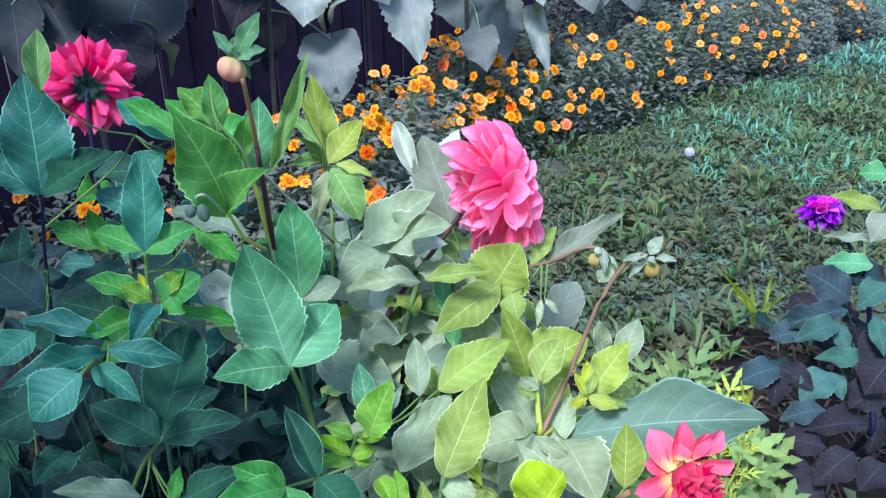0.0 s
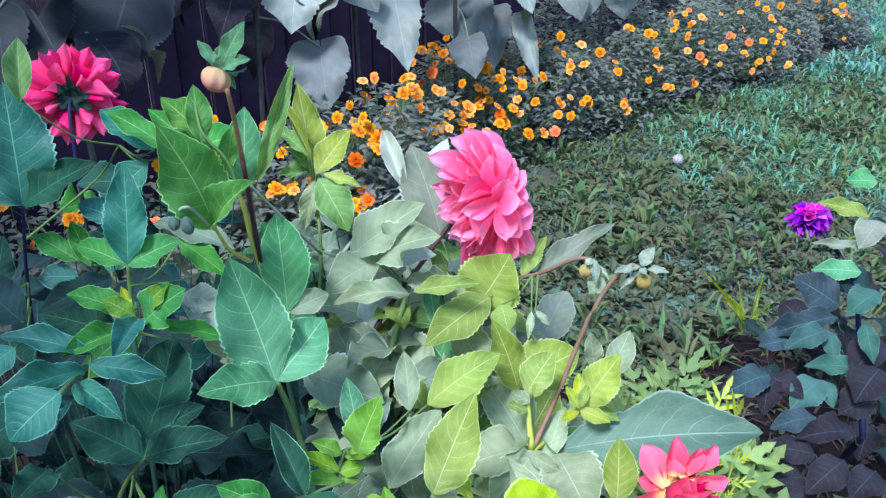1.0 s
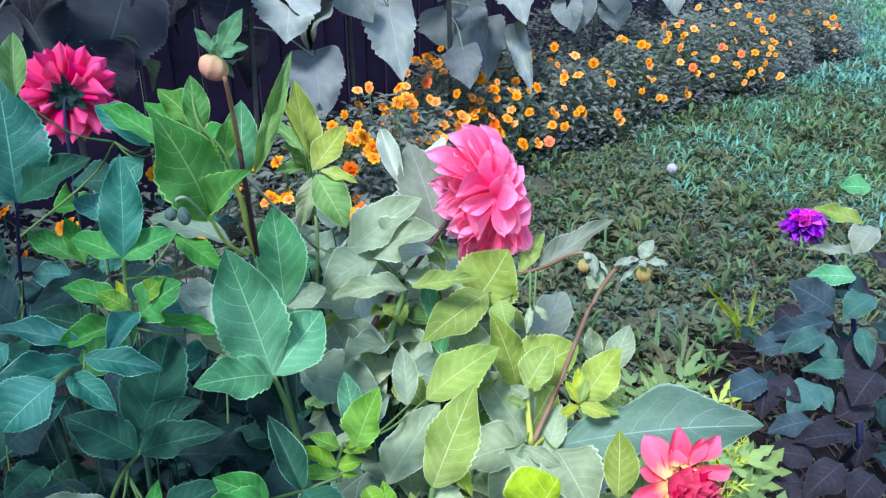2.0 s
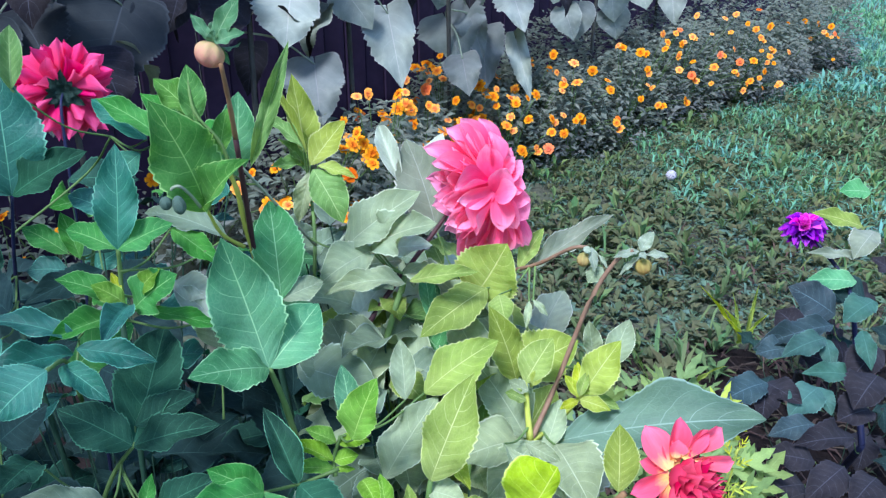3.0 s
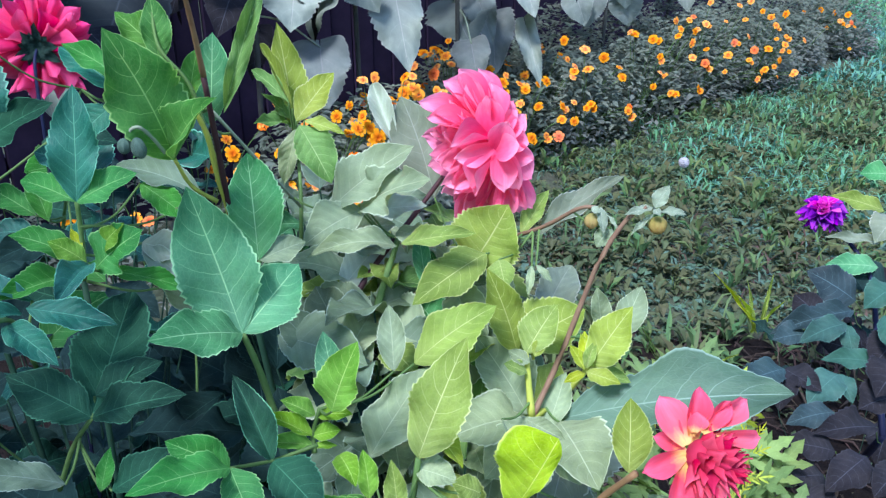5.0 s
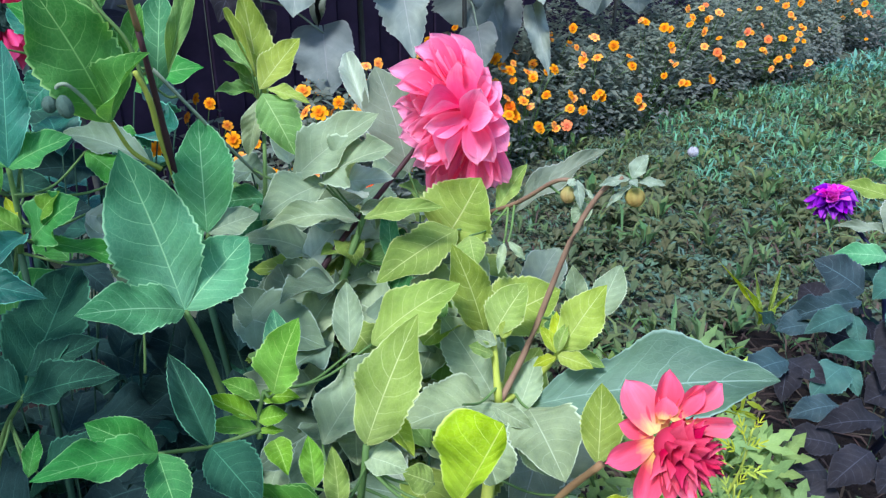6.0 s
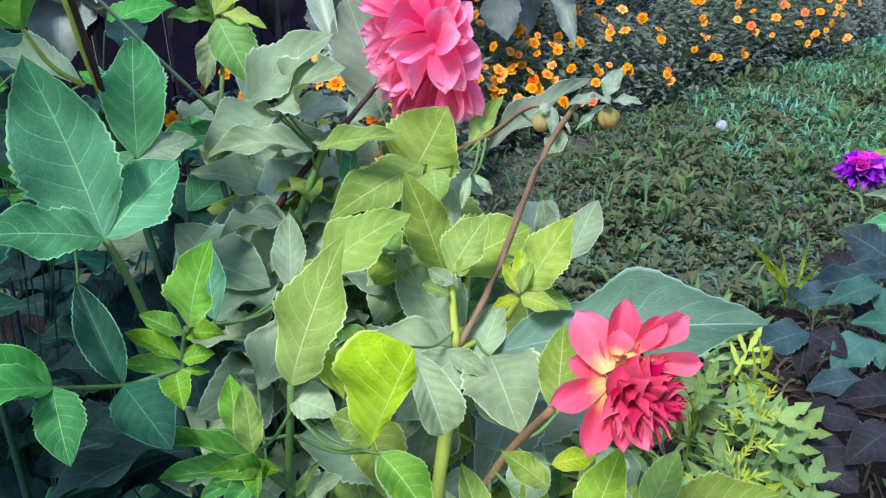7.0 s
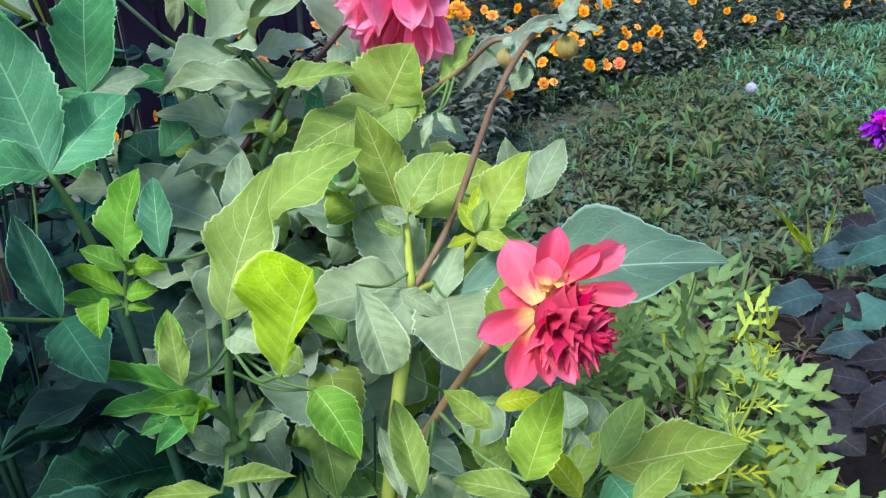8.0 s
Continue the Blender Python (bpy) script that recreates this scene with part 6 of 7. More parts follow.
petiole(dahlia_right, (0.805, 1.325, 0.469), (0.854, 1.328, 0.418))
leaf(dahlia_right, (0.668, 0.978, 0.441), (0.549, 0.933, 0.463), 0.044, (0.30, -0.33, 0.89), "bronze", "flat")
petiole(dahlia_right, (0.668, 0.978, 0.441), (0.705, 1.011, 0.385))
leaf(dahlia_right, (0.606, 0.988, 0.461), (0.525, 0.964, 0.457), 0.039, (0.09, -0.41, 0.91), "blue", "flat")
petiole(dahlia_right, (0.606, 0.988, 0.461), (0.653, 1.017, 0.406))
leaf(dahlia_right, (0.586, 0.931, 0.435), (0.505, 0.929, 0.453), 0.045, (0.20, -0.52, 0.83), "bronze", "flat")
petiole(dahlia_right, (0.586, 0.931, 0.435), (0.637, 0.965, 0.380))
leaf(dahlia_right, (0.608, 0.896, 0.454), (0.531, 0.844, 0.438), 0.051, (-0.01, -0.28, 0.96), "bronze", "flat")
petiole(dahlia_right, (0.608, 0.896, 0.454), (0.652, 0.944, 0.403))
leaf(dahlia_right, (0.728, 1.104, 0.472), (0.627, 1.089, 0.488), 0.036, (0.21, -0.51, 0.84), "seagreen", "flat")
petiole(dahlia_right, (0.728, 1.104, 0.472), (0.758, 1.119, 0.416))
leaf(dahlia_right, (0.979, 1.585, 0.550), (0.864, 1.599, 0.580), 0.041, (0.09, -0.72, 0.68), "olive", "flat")
petiole(dahlia_right, (0.979, 1.585, 0.550), (0.977, 1.576, 0.514))
leaf(dahlia_right, (0.998, 1.618, 0.620), (0.927, 1.619, 0.622), 0.049, (0.02, -0.66, 0.75), "mid", "flat")
petiole(dahlia_right, (0.998, 1.618, 0.620), (0.993, 1.606, 0.578))
leaf(dahlia_right, (0.975, 1.535, 0.560), (0.899, 1.463, 0.526), 0.060, (-0.09, -0.34, 0.93), "silver", "flat")
petiole(dahlia_right, (0.975, 1.535, 0.560), (0.970, 1.543, 0.531))
leaf(dahlia_right, (0.905, 1.443, 0.484), (0.799, 1.445, 0.488), 0.048, (0.02, -0.61, 0.79), "mid", "flat")
petiole(dahlia_right, (0.905, 1.443, 0.484), (0.887, 1.438, 0.473))
leaf(dahlia_right, (0.882, 1.337, 0.494), (0.797, 1.283, 0.474), 0.055, (0.00, -0.35, 0.94), "seagreen", "flat")
petiole(dahlia_right, (0.882, 1.337, 0.494), (0.865, 1.365, 0.436))
leaf(dahlia_right, (0.922, 1.481, 0.518), (0.808, 1.487, 0.531), 0.022, (0.05, -0.65, 0.76), "silver", "flat")
petiole(dahlia_right, (0.922, 1.481, 0.518), (0.872, 1.475, 0.500))
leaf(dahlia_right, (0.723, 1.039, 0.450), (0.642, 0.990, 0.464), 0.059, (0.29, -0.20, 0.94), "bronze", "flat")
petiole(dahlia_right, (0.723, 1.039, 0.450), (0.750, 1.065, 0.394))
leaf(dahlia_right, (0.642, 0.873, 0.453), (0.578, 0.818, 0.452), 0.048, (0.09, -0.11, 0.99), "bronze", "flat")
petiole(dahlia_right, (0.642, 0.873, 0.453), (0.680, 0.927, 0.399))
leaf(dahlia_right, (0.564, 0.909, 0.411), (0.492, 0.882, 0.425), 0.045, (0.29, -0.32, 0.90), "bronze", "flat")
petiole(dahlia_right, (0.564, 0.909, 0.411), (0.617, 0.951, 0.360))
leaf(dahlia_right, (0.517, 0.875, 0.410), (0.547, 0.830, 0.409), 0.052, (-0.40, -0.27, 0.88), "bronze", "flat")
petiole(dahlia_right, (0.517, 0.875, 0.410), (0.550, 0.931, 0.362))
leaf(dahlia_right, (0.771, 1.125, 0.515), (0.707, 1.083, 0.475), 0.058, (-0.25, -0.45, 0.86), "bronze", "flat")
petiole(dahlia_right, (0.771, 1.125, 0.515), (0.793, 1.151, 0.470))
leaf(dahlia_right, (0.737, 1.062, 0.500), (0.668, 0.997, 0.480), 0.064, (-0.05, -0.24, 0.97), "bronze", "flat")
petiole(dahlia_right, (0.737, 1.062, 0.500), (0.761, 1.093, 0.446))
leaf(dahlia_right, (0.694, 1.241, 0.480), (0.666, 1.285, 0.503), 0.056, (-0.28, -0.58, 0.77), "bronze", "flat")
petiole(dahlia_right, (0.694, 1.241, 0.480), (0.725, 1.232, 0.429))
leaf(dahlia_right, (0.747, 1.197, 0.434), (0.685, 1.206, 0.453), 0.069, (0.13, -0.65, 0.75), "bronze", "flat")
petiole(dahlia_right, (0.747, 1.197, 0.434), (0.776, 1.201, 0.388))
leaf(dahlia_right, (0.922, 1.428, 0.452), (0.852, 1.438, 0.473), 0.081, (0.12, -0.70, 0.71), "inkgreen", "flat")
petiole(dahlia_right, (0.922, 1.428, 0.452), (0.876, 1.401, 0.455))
grass_tuft = thing("grass_tuft", (1.0, 2.1, 0), "tuft of arching yellow-green grass blades", "grass tuft")
leaf(grass_tuft, (0.866, 1.820, 0.113), (0.711, 1.803, 0.311), 0.011, (0.20, -0.98, 0.07), "young", "arch", "narrow")
leaf(grass_tuft, (0.874, 1.820, 0.113), (0.916, 1.890, 0.259), 0.011, (-0.39, -0.78, 0.48), "olive", "arch", "narrow")
leaf(grass_tuft, (0.851, 1.820, 0.113), (0.767, 1.781, 0.264), 0.013, (0.44, -0.90, 0.02), "young", "arch", "narrow")
leaf(grass_tuft, (0.874, 1.820, 0.113), (0.899, 1.768, 0.238), 0.011, (-0.88, -0.47, -0.01), "young", "arch", "narrow")
leaf(grass_tuft, (0.867, 1.837, 0.102), (0.843, 1.883, 0.245), 0.010, (-0.21, -0.94, 0.27), "olive", "arch", "narrow")
leaf(grass_tuft, (0.614, 1.476, 0.207), (0.666, 1.454, 0.275), 0.007, (-0.77, -0.48, 0.42), "olive", "droop", "narrow")

# ---- sunflower leaves ----
sunflower_a = sunflower(-1.55, 1.95, 1.9, 0)
sunflower_b = sunflower(-1.05, 2.35, 2.0, 1)
sunflower_c = sunflower(-0.62, 2.75, 2.0, 2)
sunflower_d = sunflower(-0.28, 3.12, 2.1, 3)
sunflower_e = sunflower(0.12, 3.55, 2.0, 4)
sunflower_f = sunflower(0.5, 3.98, 2.0, 5)
sunflower_g = sunflower(0.95, 4.5, 2.1, 6)
sunflower_h = sunflower(1.5, 5.15, 2.0, 7)
sunflower_i = sunflower(2.2, 5.95, 2.0, 8)
sunflower_j = sunflower(3.0, 6.9, 2.0, 9)
leaf(sunflower_c, (-0.461, 2.810, 0.922), (-0.467, 2.681, 0.766), 0.236, (0.19, -0.76, 0.62), "sunflower", "wave", "heart")
stalk(sunflower_c, (-0.461, 2.810, 0.922), (-0.620, 2.750, 1.042))
leaf(sunflower_c, (-0.391, 2.814, 0.697), (-0.360, 2.664, 0.498), 0.225, (0.10, -0.79, 0.61), "sunflower_old", "wave", "heart")
stalk(sunflower_c, (-0.391, 2.814, 0.697), (-0.620, 2.750, 0.817))
leaf(sunflower_d, (-0.143, 3.210, 0.828), (-0.084, 2.978, 0.573), 0.212, (-0.03, -0.74, 0.67), "sunflower", "wave", "heart")
stalk(sunflower_d, (-0.143, 3.210, 0.828), (-0.280, 3.120, 0.948))
leaf(sunflower_f, (0.454, 3.947, 0.628), (0.522, 3.760, 0.351), 0.111, (-0.16, -0.84, 0.52), "sunflower", "wave", "heart")
stalk(sunflower_f, (0.454, 3.947, 0.628), (0.500, 3.980, 0.748))
leaf(sunflower_e, (0.097, 3.677, 0.760), (0.172, 3.540, 0.590), 0.321, (-0.14, -0.80, 0.58), "sunflower_old", "wave", "heart")
stalk(sunflower_e, (0.097, 3.677, 0.760), (0.120, 3.550, 0.880))
leaf(sunflower_e, (0.285, 3.753, 0.687), (0.286, 3.583, 0.447), 0.174, (-0.07, -0.81, 0.58), "sunflower_old", "wave", "heart")
stalk(sunflower_e, (0.285, 3.753, 0.687), (0.120, 3.550, 0.807))
leaf(sunflower_e, (0.165, 3.389, 0.621), (0.191, 3.268, 0.483), 0.169, (-0.10, -0.76, 0.64), "sunflower_old", "wave", "heart")
stalk(sunflower_e, (0.165, 3.389, 0.621), (0.120, 3.550, 0.741))
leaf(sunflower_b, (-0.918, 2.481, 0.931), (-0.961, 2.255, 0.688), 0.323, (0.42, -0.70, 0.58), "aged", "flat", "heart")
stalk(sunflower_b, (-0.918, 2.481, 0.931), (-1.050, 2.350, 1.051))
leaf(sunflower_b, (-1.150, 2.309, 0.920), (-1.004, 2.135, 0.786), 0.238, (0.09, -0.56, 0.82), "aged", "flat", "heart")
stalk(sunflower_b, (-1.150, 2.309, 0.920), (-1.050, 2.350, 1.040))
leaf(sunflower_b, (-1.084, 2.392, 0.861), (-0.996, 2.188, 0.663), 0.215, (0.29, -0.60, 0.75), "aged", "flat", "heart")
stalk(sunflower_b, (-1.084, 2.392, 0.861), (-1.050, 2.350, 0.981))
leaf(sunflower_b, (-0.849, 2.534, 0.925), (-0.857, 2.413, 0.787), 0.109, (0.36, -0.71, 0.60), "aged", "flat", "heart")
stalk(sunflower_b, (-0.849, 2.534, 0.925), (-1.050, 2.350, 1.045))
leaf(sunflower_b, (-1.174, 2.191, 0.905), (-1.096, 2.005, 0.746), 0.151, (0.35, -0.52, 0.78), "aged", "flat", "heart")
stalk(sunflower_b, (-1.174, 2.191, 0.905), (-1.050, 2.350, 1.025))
leaf(sunflower_g, (0.760, 4.326, 0.724), (0.796, 4.203, 0.582), 0.168, (-0.25, -0.76, 0.60), "sunflower", "flat", "heart")
stalk(sunflower_g, (0.760, 4.326, 0.724), (0.950, 4.500, 0.844))
leaf(sunflower_g, (1.091, 4.642, 0.688), (1.110, 4.570, 0.536), 0.195, (-0.23, -0.89, 0.39), "sunflower", "flat", "heart")
stalk(sunflower_g, (1.091, 4.642, 0.688), (0.950, 4.500, 0.808))
leaf(sunflower_d, (-0.302, 3.089, 0.924), (-0.195, 3.025, 0.789), 0.172, (-0.02, -0.91, 0.42), "sunflower", "flat", "heart")
stalk(sunflower_d, (-0.302, 3.089, 0.924), (-0.280, 3.120, 1.044))
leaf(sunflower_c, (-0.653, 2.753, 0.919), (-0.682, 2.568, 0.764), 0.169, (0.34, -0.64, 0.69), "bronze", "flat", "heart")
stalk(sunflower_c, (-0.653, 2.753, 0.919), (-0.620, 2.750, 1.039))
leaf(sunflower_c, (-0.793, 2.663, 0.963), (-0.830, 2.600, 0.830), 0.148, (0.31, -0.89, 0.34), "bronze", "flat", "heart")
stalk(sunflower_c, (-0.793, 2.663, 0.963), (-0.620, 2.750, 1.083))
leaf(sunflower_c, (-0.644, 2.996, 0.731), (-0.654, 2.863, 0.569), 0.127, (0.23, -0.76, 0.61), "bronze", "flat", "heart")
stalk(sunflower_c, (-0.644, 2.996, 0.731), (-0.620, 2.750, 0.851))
leaf(sunflower_g, (1.079, 4.629, 0.805), (1.085, 4.557, 0.635), 0.194, (-0.23, -0.90, 0.38), "sunflower", "flat", "heart")
stalk(sunflower_g, (1.079, 4.629, 0.805), (0.950, 4.500, 0.925))
leaf(sunflower_h, (1.515, 4.945, 0.797), (1.531, 4.852, 0.581), 0.180, (-0.29, -0.89, 0.36), "sunflower", "flat", "heart")
stalk(sunflower_h, (1.515, 4.945, 0.797), (1.500, 5.150, 0.917))
leaf(sunflower_g, (0.844, 4.390, 0.744), (0.828, 4.313, 0.562), 0.192, (-0.17, -0.90, 0.40), "sunflower", "flat", "heart")
stalk(sunflower_g, (0.844, 4.390, 0.744), (0.950, 4.500, 0.864))
leaf(sunflower_f, (0.419, 3.909, 0.874), (0.473, 3.720, 0.687), 0.194, (-0.23, -0.72, 0.66), "sunflower", "wave", "heart")
stalk(sunflower_f, (0.419, 3.909, 0.874), (0.500, 3.980, 0.994))
leaf(sunflower_e, (0.190, 3.672, 0.818), (0.272, 3.571, 0.586), 0.155, (-0.08, -0.92, 0.37), "sunflower_old", "wave", "heart")
stalk(sunflower_e, (0.190, 3.672, 0.818), (0.120, 3.550, 0.938))
leaf(sunflower_g, (0.735, 4.349, 0.898), (0.689, 4.290, 0.759), 0.212, (-0.10, -0.90, 0.42), "sunflower", "flat", "heart")
stalk(sunflower_g, (0.735, 4.349, 0.898), (0.950, 4.500, 1.018))
leaf(sunflower_h, (1.297, 4.856, 0.836), (1.330, 4.789, 0.680), 0.204, (-0.27, -0.90, 0.33), "sunflower", "flat", "heart")
stalk(sunflower_h, (1.297, 4.856, 0.836), (1.500, 5.150, 0.956))
leaf(sunflower_h, (1.924, 5.480, 0.793), (1.931, 5.419, 0.653), 0.230, (-0.33, -0.87, 0.36), "sunflower", "flat", "heart")
stalk(sunflower_h, (1.924, 5.480, 0.793), (1.500, 5.150, 0.913))
leaf(sunflower_e, (0.114, 3.744, 0.984), (0.061, 3.664, 0.794), 0.232, (0.02, -0.92, 0.38), "sunflower", "flat", "heart")
stalk(sunflower_e, (0.114, 3.744, 0.984), (0.120, 3.550, 1.104))

# ---- marigold plants: foot, height, flowers ----
marigold((-1.35, 2.33), 0.34, [(-1.262, 2.183, 0.353)], 0)
marigold((-1.32, 2.51), 0.25, [(-1.418, 2.397, 0.259), (-1.174, 2.392, 0.241), (-1.109, 2.296, 0.256), (-1.145, 2.289, 0.259), (-1.365, 2.426, 0.105)], 1)
marigold((-0.91, 2.32), 0.31, [(-0.872, 2.173, 0.301), (-0.828, 2.160, 0.301), (-0.976, 2.324, 0.322)], 2)
marigold((-0.83, 2.61), 0.54, [(-0.805, 2.629, 0.508), (-0.686, 2.395, 0.549), (-0.656, 2.348, 0.363), (-0.744, 2.533, 0.338), (-0.872, 2.397, 0.403), (-0.810, 2.534, 0.469), (-0.666, 2.488, 0.456), (-0.754, 2.374, 0.175), (-0.590, 2.340, 0.389), (-0.578, 2.495, 0.393), (-0.617, 2.366, 0.444), (-0.555, 2.534, 0.490), (-0.533, 2.433, 0.289)], 3)
marigold((-0.40, 2.63), 0.60, [(-0.498, 2.286, 0.560), (-0.493, 2.478, 0.415), (-0.510, 2.415, 0.312), (-0.459, 2.395, 0.323), (-0.305, 2.492, 0.530), (-0.217, 2.450, 0.542), (-0.262, 2.657, 0.465), (-0.230, 2.432, 0.504), (-0.220, 2.588, 0.485), (-0.246, 2.452, 0.398), (-0.243, 2.566, 0.255), (-0.212, 2.439, 0.262), (-0.246, 2.477, 0.216), (-0.252, 2.364, 0.281), (-0.271, 2.548, 0.457), (-0.395, 2.400, 0.523), (-0.431, 2.308, 0.345), (-0.359, 2.315, 0.355), (-0.244, 2.506, 0.198), (-0.426, 2.620, 0.263), (-0.197, 2.469, 0.499), (-0.169, 2.439, 0.441), (-0.169, 2.457, 0.470)], 4)
marigold((-0.27, 3.03), 0.47, [(-0.255, 2.861, 0.101), (-0.142, 2.882, 0.483), (-0.170, 3.096, 0.448), (-0.136, 2.979, 0.387), (-0.120, 2.953, 0.371), (-0.156, 2.981, 0.397), (-0.131, 2.798, 0.350), (-0.120, 3.003, 0.235), (-0.095, 2.972, 0.285), (-0.104, 2.857, 0.194), (-0.137, 3.066, 0.132)], 5)
marigold((-0.17, 2.74), 0.62, [(-0.231, 2.650, 0.616), (-0.197, 2.572, 0.419), (-0.197, 2.738, 0.606), (-0.088, 2.617, 0.633), (-0.066, 2.716, 0.617), (0.018, 2.815, 0.393)], 6)
marigold((-0.01, 3.20), 0.53, [(-0.050, 3.086, 0.427), (-0.038, 3.045, 0.419), (-0.005, 3.035, 0.336), (-0.027, 2.961, 0.341), (0.053, 3.041, 0.341), (0.072, 2.880, 0.381), (0.018, 2.927, 0.522), (0.041, 3.115, 0.466), (0.007, 3.149, 0.539), (0.076, 3.090, 0.379), (0.141, 3.233, 0.271), (0.022, 3.002, 0.153), (-0.008, 3.171, 0.148), (0.100, 3.250, 0.385), (0.136, 3.242, 0.300), (0.107, 3.150, 0.150), (-0.127, 3.174, 0.446)], 7)
marigold((0.08, 3.55), 0.62, [(0.159, 3.291, 0.366), (0.171, 3.293, 0.346), (0.153, 3.249, 0.282), (0.218, 3.341, 0.365), (0.136, 3.312, 0.456), (0.166, 3.360, 0.506), (0.179, 3.270, 0.281), (0.067, 3.376, 0.635), (-0.010, 3.369, 0.582), (0.039, 3.419, 0.577), (0.055, 3.354, 0.575), (0.019, 3.381, 0.527), (-0.083, 3.517, 0.504), (0.244, 3.383, 0.407), (0.284, 3.434, 0.445), (0.243, 3.424, 0.499), (0.310, 3.456, 0.444), (0.310, 3.391, 0.299), (0.297, 3.397, 0.337), (0.242, 3.307, 0.241), (0.081, 3.396, 0.534)], 8)
marigold((0.30, 3.35), 0.39, [(0.250, 3.276, 0.158), (0.293, 3.312, 0.156)], 9)
marigold((0.39, 3.57), 0.49, [(0.329, 3.399, 0.278), (0.346, 3.405, 0.259), (0.324, 3.449, 0.402), (0.416, 3.529, 0.401), (0.393, 3.519, 0.424), (0.394, 3.483, 0.343), (0.374, 3.451, 0.310), (0.408, 3.467, 0.281), (0.538, 3.527, 0.165), (0.591, 3.573, 0.166), (0.609, 3.620, 0.236), (0.464, 3.467, 0.172), (0.450, 3.462, 0.189), (0.336, 3.393, 0.253), (0.526, 3.526, 0.185), (0.485, 3.549, 0.315)], 10)
marigold((0.51, 4.00), 0.56, [(0.614, 3.651, 0.294), (0.630, 3.655, 0.274), (0.677, 3.768, 0.434), (0.683, 3.782, 0.455), (0.622, 3.784, 0.575), (0.671, 3.751, 0.409)], 11)
marigold((0.75, 3.90), 0.51, [(0.749, 3.751, 0.259), (0.679, 3.670, 0.214), (0.678, 3.707, 0.297), (0.741, 3.863, 0.523), (0.757, 3.836, 0.432), (0.773, 3.778, 0.273), (0.791, 3.783, 0.249)], 12)
marigold((0.73, 4.09), 0.51, [(0.851, 3.934, 0.472), (1.000, 3.940, 0.201), (1.026, 3.948, 0.166), (1.011, 3.958, 0.218), (0.963, 3.982, 0.364), (0.945, 3.988, 0.412)], 13)
marigold((1.11, 4.34), 0.56, [(1.045, 4.140, 0.557), (1.015, 4.119, 0.569), (1.206, 4.254, 0.504), (1.166, 4.225, 0.516), (1.214, 4.226, 0.427), (1.245, 4.209, 0.328), (1.217, 4.193, 0.347), (1.287, 4.202, 0.234), (1.320, 4.226, 0.224), (1.167, 4.123, 0.286), (1.346, 4.379, 0.513), (1.225, 4.225, 0.404)], 15)
marigold((1.31, 4.72), 0.59, [(1.430, 4.482, 0.583), (1.473, 4.491, 0.520), (1.365, 4.409, 0.545), (1.451, 4.447, 0.464), (1.493, 4.513, 0.531), (1.560, 4.520, 0.418), (1.451, 4.413, 0.390), (1.562, 4.482, 0.331), (1.548, 4.477, 0.348), (1.509, 4.380, 0.206), (1.496, 4.377, 0.223), (1.460, 4.514, 0.597), (1.330, 4.399, 0.589)], 16)
marigold((1.56, 4.82), 0.65, [(1.558, 4.578, 0.550), (1.581, 4.590, 0.534), (1.583, 4.492, 0.311), (1.709, 4.585, 0.278), (1.719, 4.715, 0.548), (1.596, 4.660, 0.660), (1.735, 4.646, 0.364), (1.792, 4.722, 0.424), (1.827, 4.747, 0.414)], 18)
marigold((1.75, 5.17), 0.63, [(1.917, 4.837, 0.441), (1.995, 4.793, 0.194), (1.838, 4.851, 0.623), (1.887, 4.856, 0.540), (1.916, 4.778, 0.313), (1.941, 4.792, 0.296), (1.966, 4.843, 0.361), (2.030, 4.838, 0.226), (2.063, 4.871, 0.238), (1.940, 4.945, 0.637)], 19)
marigold((2.11, 5.28), 0.64, [(2.157, 5.135, 0.645), (2.270, 5.182, 0.534), (2.127, 5.058, 0.531), (2.098, 4.953, 0.351), (2.045, 5.006, 0.572), (2.178, 5.042, 0.399), (2.262, 5.095, 0.355), (2.206, 5.009, 0.270), (2.153, 4.950, 0.241), (2.182, 4.947, 0.178), (2.339, 5.077, 0.167), (2.300, 5.140, 0.382), (2.360, 5.100, 0.179), (2.300, 5.107, 0.309), (2.276, 5.128, 0.400), (2.174, 5.074, 0.477), (2.203, 5.088, 0.452), (2.233, 5.055, 0.323)], 20)
marigold((2.26, 5.51), 0.45, [(2.464, 5.269, 0.355)], 21)
marigold((2.67, 6.01), 0.47, [(2.909, 5.639, 0.478)], 23)
marigold((3.13, 6.79), 0.41, [(2.918, 6.342, 0.418), (3.167, 6.432, 0.281), (3.252, 6.345, 0.324), (3.364, 6.436, 0.320), (3.255, 6.273, 0.316), (3.269, 6.205, 0.151), (3.222, 6.339, 0.346), (3.095, 6.439, 0.419), (3.255, 6.524, 0.387)], 24)
marigold((3.46, 6.80), 0.37, [(3.418, 6.480, 0.283)], 25)
for k in range(9):
    marigold((0.30 + 0.40 * k, 4.02 + 0.36 * k + 0.06 * (k % 2)), 0.70 + 0.05 * (k % 3), [], 60 + k)
# the darkest tones here paint in the shade inside the plants
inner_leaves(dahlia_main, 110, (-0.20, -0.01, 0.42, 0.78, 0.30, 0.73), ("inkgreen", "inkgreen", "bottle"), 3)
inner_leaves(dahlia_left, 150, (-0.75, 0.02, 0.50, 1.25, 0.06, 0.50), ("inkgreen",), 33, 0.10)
inner_leaves(dahlia_main, 45, (-0.05, 0.05, 0.44, 0.60, 0.80, 0.885), ("grey", "slate", "olive", "green"), 42, 0.055)
